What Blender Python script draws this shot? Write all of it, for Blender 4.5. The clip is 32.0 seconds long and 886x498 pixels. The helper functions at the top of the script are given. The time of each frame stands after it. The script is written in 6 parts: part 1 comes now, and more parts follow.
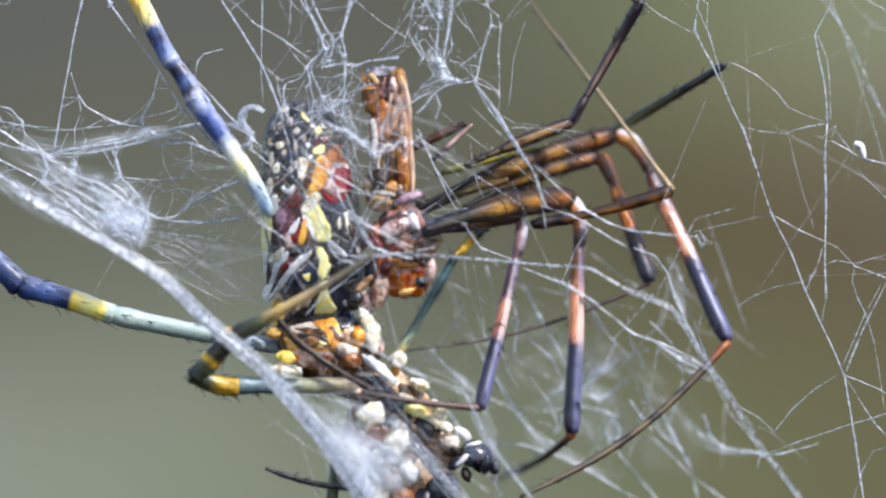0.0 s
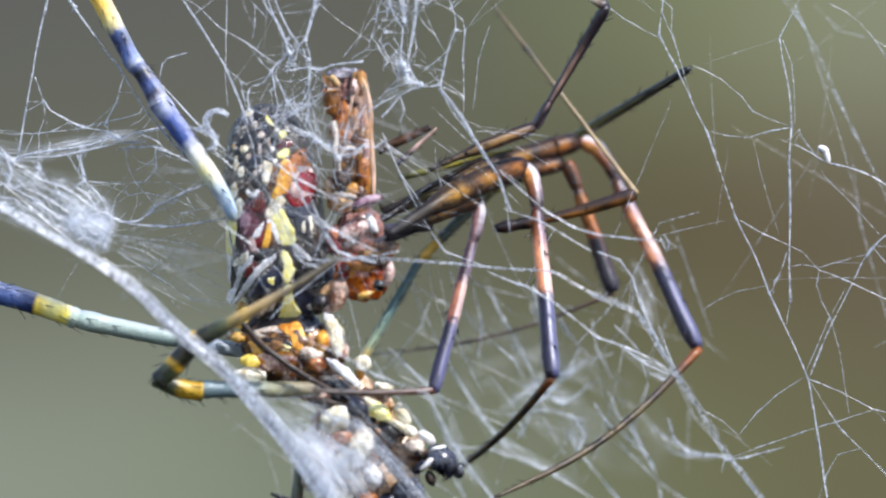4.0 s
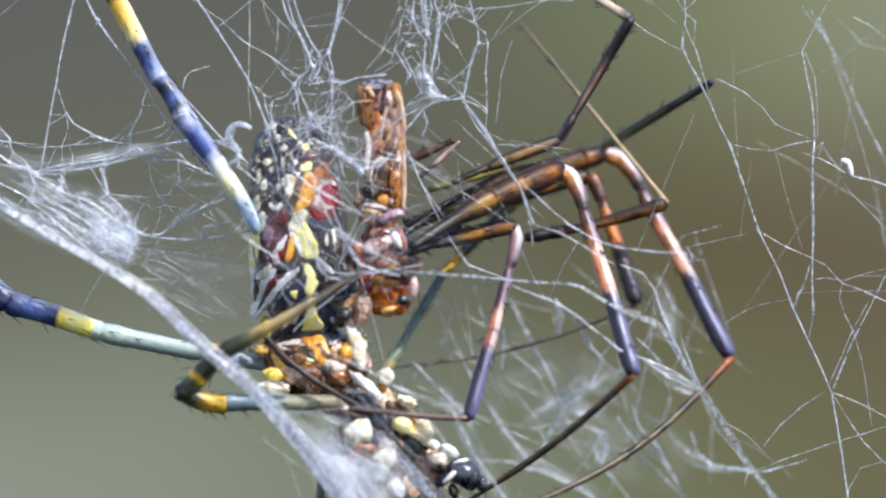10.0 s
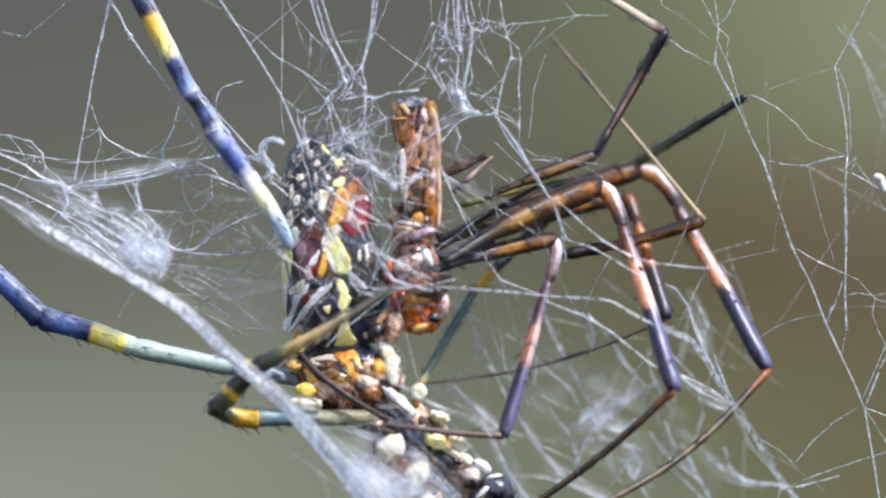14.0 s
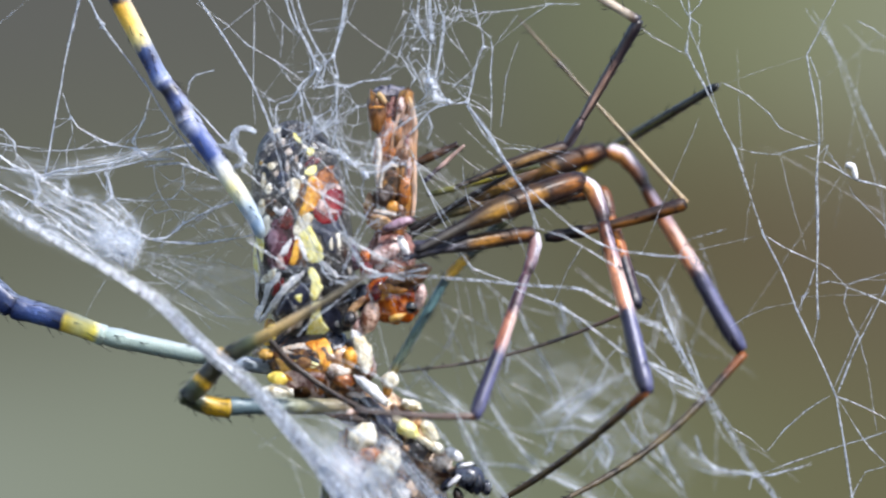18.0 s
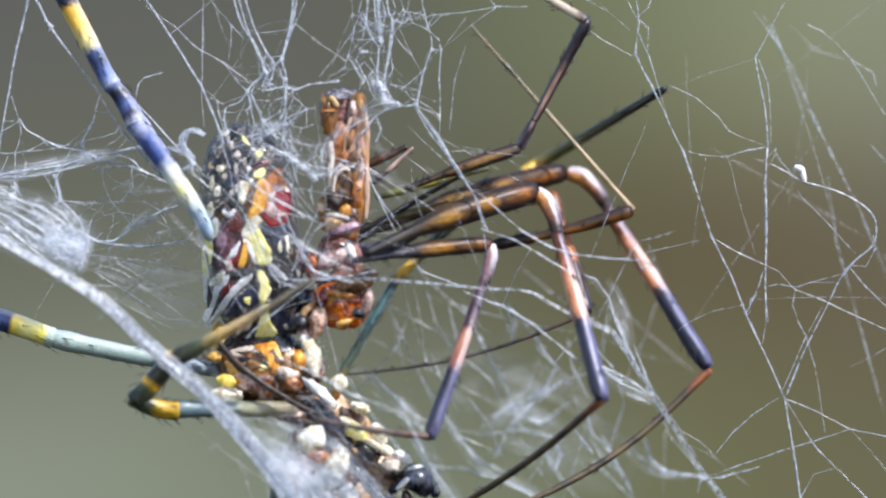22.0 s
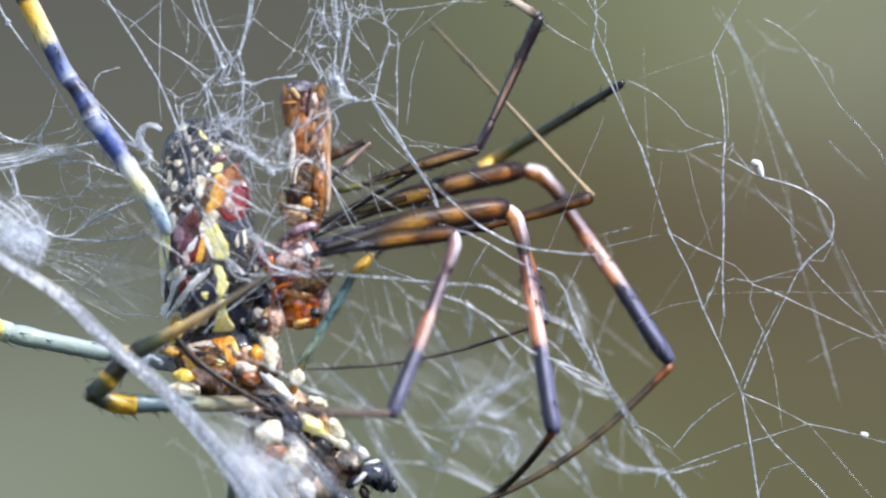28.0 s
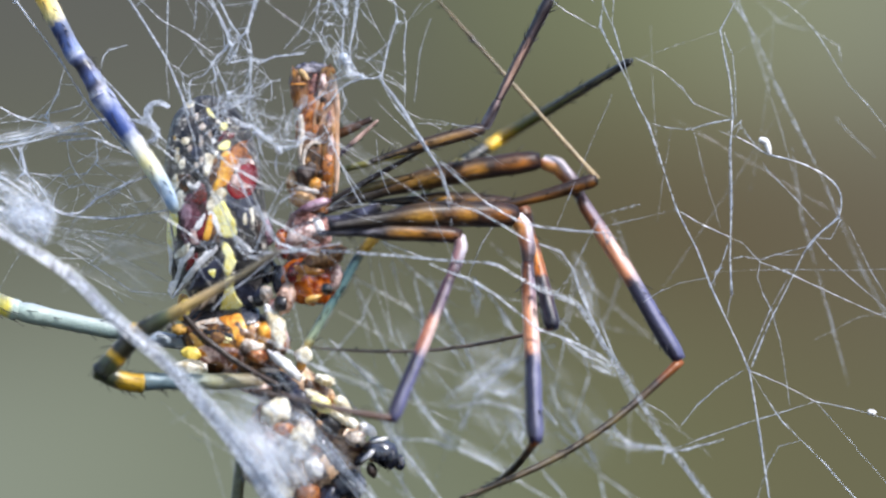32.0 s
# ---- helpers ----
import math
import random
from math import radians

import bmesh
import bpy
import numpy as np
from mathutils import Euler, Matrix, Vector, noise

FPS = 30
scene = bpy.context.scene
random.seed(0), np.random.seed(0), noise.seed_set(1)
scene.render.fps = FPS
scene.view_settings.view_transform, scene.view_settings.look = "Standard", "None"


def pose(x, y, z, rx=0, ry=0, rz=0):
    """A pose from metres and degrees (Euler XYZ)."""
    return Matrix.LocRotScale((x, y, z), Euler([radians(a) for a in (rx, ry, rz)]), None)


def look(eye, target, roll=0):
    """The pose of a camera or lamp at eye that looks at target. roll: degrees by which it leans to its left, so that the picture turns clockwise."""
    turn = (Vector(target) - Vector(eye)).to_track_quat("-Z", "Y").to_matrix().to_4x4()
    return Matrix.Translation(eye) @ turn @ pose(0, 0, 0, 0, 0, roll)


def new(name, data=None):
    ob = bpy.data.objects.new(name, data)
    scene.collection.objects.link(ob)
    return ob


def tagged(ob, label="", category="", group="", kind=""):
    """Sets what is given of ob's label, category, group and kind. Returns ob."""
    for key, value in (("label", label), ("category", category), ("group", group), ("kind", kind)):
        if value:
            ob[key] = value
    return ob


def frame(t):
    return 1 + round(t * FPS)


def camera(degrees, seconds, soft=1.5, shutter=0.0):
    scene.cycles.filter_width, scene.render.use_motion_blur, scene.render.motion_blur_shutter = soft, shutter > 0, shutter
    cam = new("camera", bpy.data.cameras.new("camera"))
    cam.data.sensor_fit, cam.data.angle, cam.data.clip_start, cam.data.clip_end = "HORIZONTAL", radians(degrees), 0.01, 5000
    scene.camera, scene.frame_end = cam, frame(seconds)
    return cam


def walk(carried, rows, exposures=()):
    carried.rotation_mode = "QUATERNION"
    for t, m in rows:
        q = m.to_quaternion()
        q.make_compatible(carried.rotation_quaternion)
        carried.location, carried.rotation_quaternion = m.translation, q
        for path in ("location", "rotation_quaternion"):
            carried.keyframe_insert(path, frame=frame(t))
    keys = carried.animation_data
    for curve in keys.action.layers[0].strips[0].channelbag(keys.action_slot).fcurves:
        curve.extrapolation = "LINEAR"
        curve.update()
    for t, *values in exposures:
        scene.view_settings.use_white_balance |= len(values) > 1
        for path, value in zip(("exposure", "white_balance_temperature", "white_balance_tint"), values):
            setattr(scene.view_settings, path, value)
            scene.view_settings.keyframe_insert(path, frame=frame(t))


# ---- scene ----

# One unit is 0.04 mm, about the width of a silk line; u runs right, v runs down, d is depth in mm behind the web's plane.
UNIT = 0.00004
REACH = 0.44847


def at(u, v, d=0.0):
    k = 1 + d * 0.001 / REACH
    return Vector(((u - 784) * UNIT * k, d * 0.001, (441 - v) * UNIT * k))


cam = camera(8.0, 32.0, soft=2.35)
cam.data.dof.use_dof = True
cam.data.dof.focus_distance = REACH
cam.data.dof.aperture_fstop = 12.0
EYE = Vector((0, -REACH, 0))

# the pan of the camera on its stand: seconds, sideways and downward drift of the web in units
PAN = [
    (0, -30.0, -31.5),
    (0.5, -42.0, -32.0),
    (1, -98.5, -36.0),
    (1.5, -70.0, -34.5),
    (2, -37.0, -13.5),
    (2.5, -58.0, -18.0),
    (4.5, -95.4, -31.3),
    (5, -100.9, -67.3),
    (5.5, -116.2, -44.4),
    (6, -136.1, -39.5),
    (6.5, -99.9, -78.0),
    (7, -99.9, -32.1),
    (7.5, -129.0, 17.8),
    (8, -110.1, 4.7),
    (8.5, -48.9, -11.4),
    (9, -65.5, 15.5),
    (9.5, -46.4, 27.7),
    (10, -52.4, -1.4),
    (10.5, -51.1, -20.6),
    (11, -54.9, -19.1),
    (11.5, -11.8, -15.1),
    (12, -35.6, -7.5),
    (12.5, -33.4, -14.5),
    (13, 0.2, 0.2),
    (13.5, 2.1, 17.7),
    (14, 5.7, 25.6),
    (14.5, 31.4, 7.8),
    (16.5, -23.7, 4.0),
    (17, -69.3, 5.5),
    (17.5, -65.7, 11.5),
    (18, -44.2, 5.5),
    (18.5, -55.0, 40.7),
    (19, -148.9, 53.7),
    (19.5, -171.3, 14.9),
    (20, -114.7, -2.3),
    (20.5, -146.8, 7.0),
    (21, -132.1, -4.2),
    (21.5, -74.7, -12.1),
    (22, -135.0, 10.1),
    (22.5, -183.2, -2.0),
    (23, -151.4, -4.5),
    (23.5, -135.7, -26.7),
    (24, -138.0, -31.3),
    (24.5, -128.0, -17.6),
    (26.5, -165.3, 37.8),
    (27, -175.9, 3.3),
    (27.5, -203.1, -8.4),
    (28, -210.4, 0.8),
    (28.5, -203.1, -9.9),
    (29, -213.8, -14.5),
    (29.5, -260.9, -44.4),
    (30, -246.8, -42.1),
    (30.5, -237.6, -32.1),
    (31, -206.9, -31.3),
    (31.5, -181.2, -40.6),
    (32, -197.0, -38.8),
]
walk(cam, [(t, look(EYE, at(784 - a, 441 - b))) for t, a, b in PAN])

# ---- world and sun ----
SUN_FROM = Vector((0.47, -0.47, 0.75)).normalized()
world = bpy.data.worlds.new("world")
scene.world = world
world.use_nodes = True
wn = world.node_tree.nodes
sky = wn.new("ShaderNodeTexSky")
sky.sky_type, sky.sun_disc = "NISHITA", False
sky.sun_elevation = math.asin(SUN_FROM.z)
sky.sun_rotation = math.atan2(SUN_FROM.x, SUN_FROM.y)
world.node_tree.links.new(sky.outputs[0], wn["Background"].inputs[0])
wn["Background"].inputs[1].default_value = 0.22
sun = new("sun", bpy.data.lights.new("sun", "SUN"))
sun.data.energy, sun.data.angle, sun.data.color = 5.1, radians(0.6), (1.0, 0.98, 0.985)
sun.matrix_world = look(SUN_FROM * 2, (0, 0, 0))
scene.view_settings.exposure = 0.03

# ---- materials ----
def srgb(r, g, b):
    return tuple(((c / 255 + 0.055) / 1.055) ** 2.4 if c > 10 else c / 255 / 12.92 for c in (r, g, b)) + (1.0,)


def material(name):
    m = bpy.data.materials.new(name)
    m.use_nodes = True
    nt = m.node_tree
    return m, nt, nt.nodes["Principled BSDF"], nt.links.new


def noisy(nt, scale, detail=3.0, rough=0.6):
    co = nt.nodes.new("ShaderNodeTexCoord")
    n = nt.nodes.new("ShaderNodeTexNoise")
    n.inputs["Scale"].default_value, n.inputs["Detail"].default_value, n.inputs["Roughness"].default_value = scale, detail, rough
    nt.links.new(co.outputs["Object"], n.inputs["Vector"])
    return n


def ramp(nt, source, stops, how="LINEAR"):
    r = nt.nodes.new("ShaderNodeValToRGB")
    r.color_ramp.interpolation = how
    while len(r.color_ramp.elements) < len(stops):
        r.color_ramp.elements.new(0.5)
    for e, (p, c) in zip(r.color_ramp.elements, stops):
        e.position, e.color = p, c
    nt.links.new(source, r.inputs[0])
    return r


def relief(nt, bsdf, scale, strength, dist=0.00006):
    n = noisy(nt, scale, 4.0)
    b = nt.nodes.new("ShaderNodeBump")
    b.inputs["Strength"].default_value, b.inputs["Distance"].default_value = strength, dist
    nt.links.new(n.outputs[0], b.inputs["Height"])
    nt.links.new(b.outputs[0], bsdf.inputs["Normal"])


def chitin(name, dark, light, scale=900.0, rough=0.32, coat=0.3, bump=0.5, third=None):
    """Shell of an arthropod: two colours mingled at two scales, fine relief, a glossy coat."""
    m, nt, b, link = material(name)
    n0, nf = noisy(nt, scale * 0.8, 4.0, 0.65), noisy(nt, scale * 3.6, 3.0, 0.6)
    n = nt.nodes.new("ShaderNodeMath")
    n.operation, n.inputs[1].default_value, n.inputs[2].default_value = "MULTIPLY_ADD", 0.62, -0.31
    link(nf.outputs[0], n.inputs[0])
    total = nt.nodes.new("ShaderNodeMath")
    link(n0.outputs[0], total.inputs[0]), link(n.outputs[0], total.inputs[1])
    n = total
    stops = [(0.38, dark), (0.60, light)] + ([(0.68, third)] if third else [])
    r = ramp(nt, n.outputs[0], stops)
    link(r.outputs[0], b.inputs["Base Color"])
    n2 = noisy(nt, scale * 3, 2.0)
    r2 = ramp(nt, n2.outputs[0], [(0.3, (rough * 0.6,) * 3 + (1,)), (0.7, (rough * 1.5,) * 3 + (1,))])
    link(r2.outputs[0], b.inputs["Roughness"])
    b.inputs["Coat Weight"].default_value, b.inputs["Coat Roughness"].default_value = coat, 0.2
    relief(nt, b, scale * 2.2, bump, 0.00012)
    return m


def banded(name, length, stops, rough=0.36, coat=0.3, grey=0.38, sheen=0.22, back=None, both=False, edges=(0.6, 0.84)):
    """A leg's shell with colour bands along its length (local x), slightly ragged where they meet; back: markings and
    painted highlights of its upper side, alpha is their share; both: on its lower side too.
    """
    m, nt, b, link = material(name)
    co = nt.nodes.new("ShaderNodeTexCoord")
    sp = nt.nodes.new("ShaderNodeSeparateXYZ")
    link(co.outputs["Object"], sp.inputs[0])
    n = noisy(nt, 2500.0, 3.0)
    k = nt.nodes.new("ShaderNodeMath")
    k.operation, k.inputs[1].default_value = "MULTIPLY", 1.0 / length
    link(sp.outputs[0], k.inputs[0])
    w = nt.nodes.new("ShaderNodeMath")
    w.operation, w.inputs[1].default_value, w.inputs[2].default_value = "MULTIPLY_ADD", 0.07, -0.035
    link(n.outputs[0], w.inputs[0])
    s = nt.nodes.new("ShaderNodeMath")
    link(k.outputs[0], s.inputs[0]), link(w.outputs[0], s.inputs[1])
    r = ramp(nt, s.outputs[0], stops)
    n3 = nt.nodes.new("ShaderNodeTexNoise")
    n3.inputs["Scale"].default_value, n3.inputs["Detail"].default_value = 1.0, 4.0
    along = nt.nodes.new("ShaderNodeMapping")
    along.inputs["Scale"].default_value = (700.0, 3000.0, 3000.0)
    link(co.outputs["Object"], along.inputs[0]), link(along.outputs[0], n3.inputs["Vector"])
    mix = nt.nodes.new("ShaderNodeMix")
    mix.data_type, mix.blend_type = "RGBA", "MULTIPLY"
    mix.inputs[0].default_value = 0.75
    shade = ramp(nt, n3.outputs[0], [(0.35, (grey, grey, grey, 1)), (0.6, (1, 1, 1, 1))])
    link(r.outputs[0], mix.inputs["A"]), link(shade.outputs[0], mix.inputs["B"])
    colour = mix.outputs["Result"]
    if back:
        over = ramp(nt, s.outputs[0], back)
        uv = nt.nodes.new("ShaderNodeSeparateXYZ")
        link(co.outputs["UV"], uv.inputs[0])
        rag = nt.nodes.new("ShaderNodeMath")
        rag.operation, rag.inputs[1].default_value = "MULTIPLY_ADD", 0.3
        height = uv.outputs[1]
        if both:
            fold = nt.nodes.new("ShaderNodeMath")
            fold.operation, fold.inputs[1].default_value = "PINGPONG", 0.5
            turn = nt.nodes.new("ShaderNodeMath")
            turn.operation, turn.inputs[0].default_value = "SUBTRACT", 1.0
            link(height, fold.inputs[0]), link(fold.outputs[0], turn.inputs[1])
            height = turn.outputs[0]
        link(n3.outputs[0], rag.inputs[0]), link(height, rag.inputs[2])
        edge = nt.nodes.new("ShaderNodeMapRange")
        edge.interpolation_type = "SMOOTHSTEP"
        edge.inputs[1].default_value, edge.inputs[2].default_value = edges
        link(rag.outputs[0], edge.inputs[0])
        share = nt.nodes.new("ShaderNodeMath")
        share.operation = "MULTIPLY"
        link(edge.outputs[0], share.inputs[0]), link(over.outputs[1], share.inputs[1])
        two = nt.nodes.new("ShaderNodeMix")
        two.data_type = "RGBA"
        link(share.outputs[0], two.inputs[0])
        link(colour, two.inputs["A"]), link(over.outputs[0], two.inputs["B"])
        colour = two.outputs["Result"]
    link(colour, b.inputs["Base Color"])
    b.inputs["Roughness"].default_value = rough
    b.inputs["Coat Weight"].default_value, b.inputs["Coat Roughness"].default_value = coat, 0.25
    b.inputs["Sheen Weight"].default_value, b.inputs["Sheen Roughness"].default_value = sheen, 0.3
    b.inputs["Sheen Tint"].default_value = (0.80, 0.82, 1.0, 1)
    b.inputs["Specular IOR Level"].default_value = 0.25 if sheen == 0 else 0.5
    relief(nt, b, 3600.0, 0.8, 0.00009)
    return m


def silk(name, tone=0.93, clear=0.0):
    m, nt, b, link = material(name)
    d = nt.nodes.new("ShaderNodeBsdfDiffuse")
    t = nt.nodes.new("ShaderNodeBsdfTranslucent")
    g = nt.nodes.new("ShaderNodeBsdfGlossy")
    n = noisy(nt, 1500.0, 3.0)
    r = ramp(nt, n.outputs[0], [(0.32, (tone * 0.52, tone * 0.57, tone * 0.67, 1)), (0.6, (tone * 0.88, tone * 0.93, tone * 1.02, 1))])
    for s in (d, t):
        link(r.outputs[0], s.inputs["Color"])
    g.inputs["Roughness"].default_value = 0.3
    a, c = nt.nodes.new("ShaderNodeMixShader"), nt.nodes.new("ShaderNodeMixShader")
    a.inputs[0].default_value, c.inputs[0].default_value = 0.3, 0.14
    link(d.outputs[0], a.inputs[1]), link(t.outputs[0], a.inputs[2])
    link(a.outputs[0], c.inputs[1]), link(g.outputs[0], c.inputs[2])
    last = c
    if clear:
        tr = nt.nodes.new("ShaderNodeBsdfTransparent")
        last = nt.nodes.new("ShaderNodeMixShader")
        n2 = noisy(nt, 2600.0, 2.0)
        r2 = ramp(nt, n2.outputs[0], [(0.36, (min(clear + 0.5, 0.92),) * 3 + (1,)), (0.62, (max(clear - 0.2, 0.0),) * 3 + (1,))])
        link(r2.outputs[0], last.inputs[0])
        link(c.outputs[0], last.inputs[1]), link(tr.outputs[0], last.inputs[2])
    link(last.outputs[0], nt.nodes["Material Output"].inputs[0])
    return m


SILK = silk("silk", 0.92, 0.2)
SILK_BRIGHT = silk("dense_silk", 0.98, 0.05)
SILK_ROPE = silk("rope_silk", 0.98, 0.2)
SILK_FINE = silk("fine_silk", 0.85, 0.5)
SILK_WEB = silk("web_silk", 0.78, 0.3)


def gauze_material(name, thick, streak):
    """A film of matted silk: streaks and holes, thinning out towards its edges."""
    m, nt, b, link = material(name)
    uv = nt.nodes.new("ShaderNodeTexCoord")
    sp = nt.nodes.new("ShaderNodeSeparateXYZ")
    link(uv.outputs["UV"], sp.inputs[0])
    out = None
    for axis in (0, 1):
        r = ramp(nt, sp.outputs[axis], [(0.0, (0, 0, 0, 1)), (0.3, (1, 1, 1, 1)), (0.7, (1, 1, 1, 1)), (1.0, (0, 0, 0, 1))], "EASE")
        if out is None:
            out = r.outputs[0]
        else:
            k = nt.nodes.new("ShaderNodeMath")
            k.operation = "MULTIPLY"
            link(out, k.inputs[0]), link(r.outputs[0], k.inputs[1])
            out = k.outputs[0]
    for size, low, high in ((streak, 0.38, 0.68), (tuple(c * 3.1 for c in streak), 0.25, 0.65)):
        mp = nt.nodes.new("ShaderNodeMapping")
        mp.inputs["Scale"].default_value = size
        link(uv.outputs["UV"], mp.inputs[0])
        n = nt.nodes.new("ShaderNodeTexNoise")
        n.inputs["Scale"].default_value, n.inputs["Detail"].default_value, n.inputs["Distortion"].default_value = 1.0, 4.0, 0.6
        link(mp.outputs[0], n.inputs["Vector"])
        r = ramp(nt, n.outputs[0], [(low, (0.08, 0.08, 0.08, 1)), (high, (1, 1, 1, 1))])
        k = nt.nodes.new("ShaderNodeMath")
        k.operation = "MULTIPLY"
        link(out, k.inputs[0]), link(r.outputs[0], k.inputs[1])
        out = k.outputs[0]
    k = nt.nodes.new("ShaderNodeMath")
    k.operation, k.inputs[1].default_value, k.use_clamp = "MULTIPLY", thick, True
    link(out, k.inputs[0])
    d, t, clear = (nt.nodes.new("ShaderNodeBsdf" + w) for w in ("Diffuse", "Translucent", "Transparent"))
    for w in (d, t):
        w.inputs["Color"].default_value = (0.84, 0.89, 0.99, 1)
    a, c = nt.nodes.new("ShaderNodeMixShader"), nt.nodes.new("ShaderNodeMixShader")
    a.inputs[0].default_value = 0.2
    link(d.outputs[0], a.inputs[1]), link(t.outputs[0], a.inputs[2])
    link(k.outputs[0], c.inputs[0]), link(clear.outputs[0], c.inputs[1]), link(a.outputs[0], c.inputs[2])
    link(c.outputs[0], nt.nodes["Material Output"].inputs[0])
    return m


GAUZE = gauze_material("silk_gauze", 1.25, (2.5, 9.0, 1.0))
GAUZE_SOFT = gauze_material("soft_silk_gauze", 0.95, (3.0, 2.0, 1.0))
GAUZE_HAZE = gauze_material("hazy_silk_gauze", 1.1, (3.0, 3.0, 1.0))
GAUZE_FAINT = gauze_material("faint_silk_gauze", 0.3, (4.0, 9.0, 1.0))
GAUZE_MAT = gauze_material("matted_silk_gauze", 0.8, (9.0, 13.0, 1.0))
GAUZE_THIN = gauze_material("thin_silk_gauze", 0.7, (2.5, 7.0, 1.0))
BLACK = chitin("black_shell", srgb(14, 13, 16), srgb(44, 42, 46), 1200)
CREAM = chitin("cream_shell", srgb(184, 168, 132), srgb(248, 244, 230), 1700, 0.5, 0.05, 0.9)
YELLOW = chitin("yellow_shell", srgb(240, 222, 104), srgb(255, 250, 190), 1500, 0.4, 0.2)
SUNNY = chitin("sunny_shell", srgb(206, 160, 36), srgb(250, 226, 110), 1000, 0.3, 0.4, 0.3)
ORANGE = chitin("orange_shell", srgb(190, 112, 28), srgb(238, 182, 70), 1200, 0.36, 0.15)
CRIMSON = chitin("crimson_shell", srgb(70, 8, 18), srgb(142, 22, 36), 900, 0.2, 0.7)
MAROON = chitin("maroon_shell", srgb(48, 12, 16), srgb(120, 40, 40), 1300, 0.22, 0.6)
AMBER = chitin("amber_shell", srgb(92, 42, 18), srgb(184, 112, 48), 1000, 0.32, 0.35, third=srgb(76, 38, 22))
RUSSET = chitin("russet_shell", srgb(112, 36, 10), srgb(214, 118, 36), 420, 0.2, 0.6, 0.2)
ROSY = chitin("rosy_skin", srgb(80, 46, 42), srgb(172, 126, 116), 1100, 0.3, 0.4, 0.5)
PINKISH = chitin("pinkish_skin", srgb(138, 96, 90), srgb(230, 206, 200), 1100, 0.34, 0.3, 0.35)
TAN = chitin("tan_skin", srgb(130, 80, 40), srgb(210, 170, 120), 1200, 0.4, 0.3)
SLATE = chitin("slate_shell", srgb(16, 18, 26), srgb(66, 70, 84), 1100, 0.2, 0.8)
MOTTLED = chitin("mottled_shell", srgb(24, 22, 26), srgb(96, 92, 90), 1500, 0.42, 0.12, 0.8, srgb(210, 204, 192))
NAVY_SHELL = chitin("navy_shell", srgb(14, 16, 26), srgb(50, 54, 74), 1100, 0.34, 0.3)
PEARL = chitin("pearl_skin", srgb(140, 122, 108), srgb(226, 216, 206), 1300, 0.42, 0.15, third=srgb(176, 140, 100))
STREAK_PINK = chitin("pink_streaked_skin", srgb(104, 58, 34), srgb(218, 186, 168), 1000, 0.4, 0.15, third=srgb(176, 118, 54))
DUSKY = chitin("dusky_shell", srgb(24, 17, 15), srgb(58, 41, 34), 1200, 0.5, 0.05)
EYE_MAT = chitin("eye_black", srgb(2, 2, 2), srgb(4, 3, 3), 900, 0.13, 0.6, 0.0)
EYE_MAT.node_tree.nodes["Principled BSDF"].inputs["Specular IOR Level"].default_value = 0.9
UMBER = chitin("umber_shell", srgb(38, 24, 16), srgb(116, 78, 46), 1200, 0.36, 0.25, third=srgb(166, 124, 70))
HORN = chitin("horn_yellow", srgb(176, 120, 40), srgb(226, 184, 100), 1300, 0.35, 0.3)
HONEY_SHELL = chitin("honey_shell", srgb(140, 84, 24), srgb(206, 146, 62), 1200, 0.32, 0.35)
PLUM = chitin("plum_skin", srgb(44, 22, 30), srgb(112, 66, 82), 900, 0.3, 0.35, 0.4)
GREYISH = chitin("greyish_skin", srgb(84, 80, 92), srgb(176, 172, 182), 1200, 0.4, 0.2, 0.5)
FLESHY = chitin("fleshy_skin", srgb(84, 52, 34), srgb(204, 170, 134), 800, 0.36, 0.3, 0.6, srgb(236, 224, 206))
MAUVE = chitin("mauve_skin", srgb(82, 54, 66), srgb(168, 134, 150), 800, 0.34, 0.25, 0.4)
WHITE = chitin("silver_white_shell", srgb(204, 202, 206), srgb(248, 246, 246), 1500, 0.4, 0.15)

# ---- mesh helpers ----
def mesh_of(name, verts, faces, mat, smooth=True):
    me = bpy.data.meshes.new(name)
    me.from_pydata([tuple(v) for v in verts], [], faces)
    me.materials.append(mat)
    if smooth:
        me.shade_smooth()
    me.update()
    return me


def put(name, verts, faces, mat, parent=None, label="", smooth=True):
    ob = new(name, mesh_of(name, verts, faces, mat, smooth))
    ob.parent = parent
    if label:
        tagged(ob, label)
    return ob


def tube(points, radii, sides=8, caps=True):
    """Verts and faces of a round tube along points."""
    pts = [Vector(p) for p in points]
    verts, faces = [], []
    side = None
    for i, p in enumerate(pts):
        way = (pts[min(i + 1, len(pts) - 1)] - pts[max(i - 1, 0)]).normalized()
        if side is None:
            side = way.orthogonal().normalized()
        side = (side - way * side.dot(way)).normalized()
        up = way.cross(side)
        for k in range(sides):
            a = 2 * math.pi * k / sides
            verts.append(p + (side * math.cos(a) + up * math.sin(a)) * radii[i])
    for i in range(len(pts) - 1):
        for k in range(sides):
            a, b = i * sides + k, i * sides + (k + 1) % sides
            faces.append((a, b, b + sides, a + sides))
    if caps:
        faces.append(tuple(range(sides))[::-1])
        faces.append(tuple(range(len(verts) - sides, len(verts))))
    return verts, faces


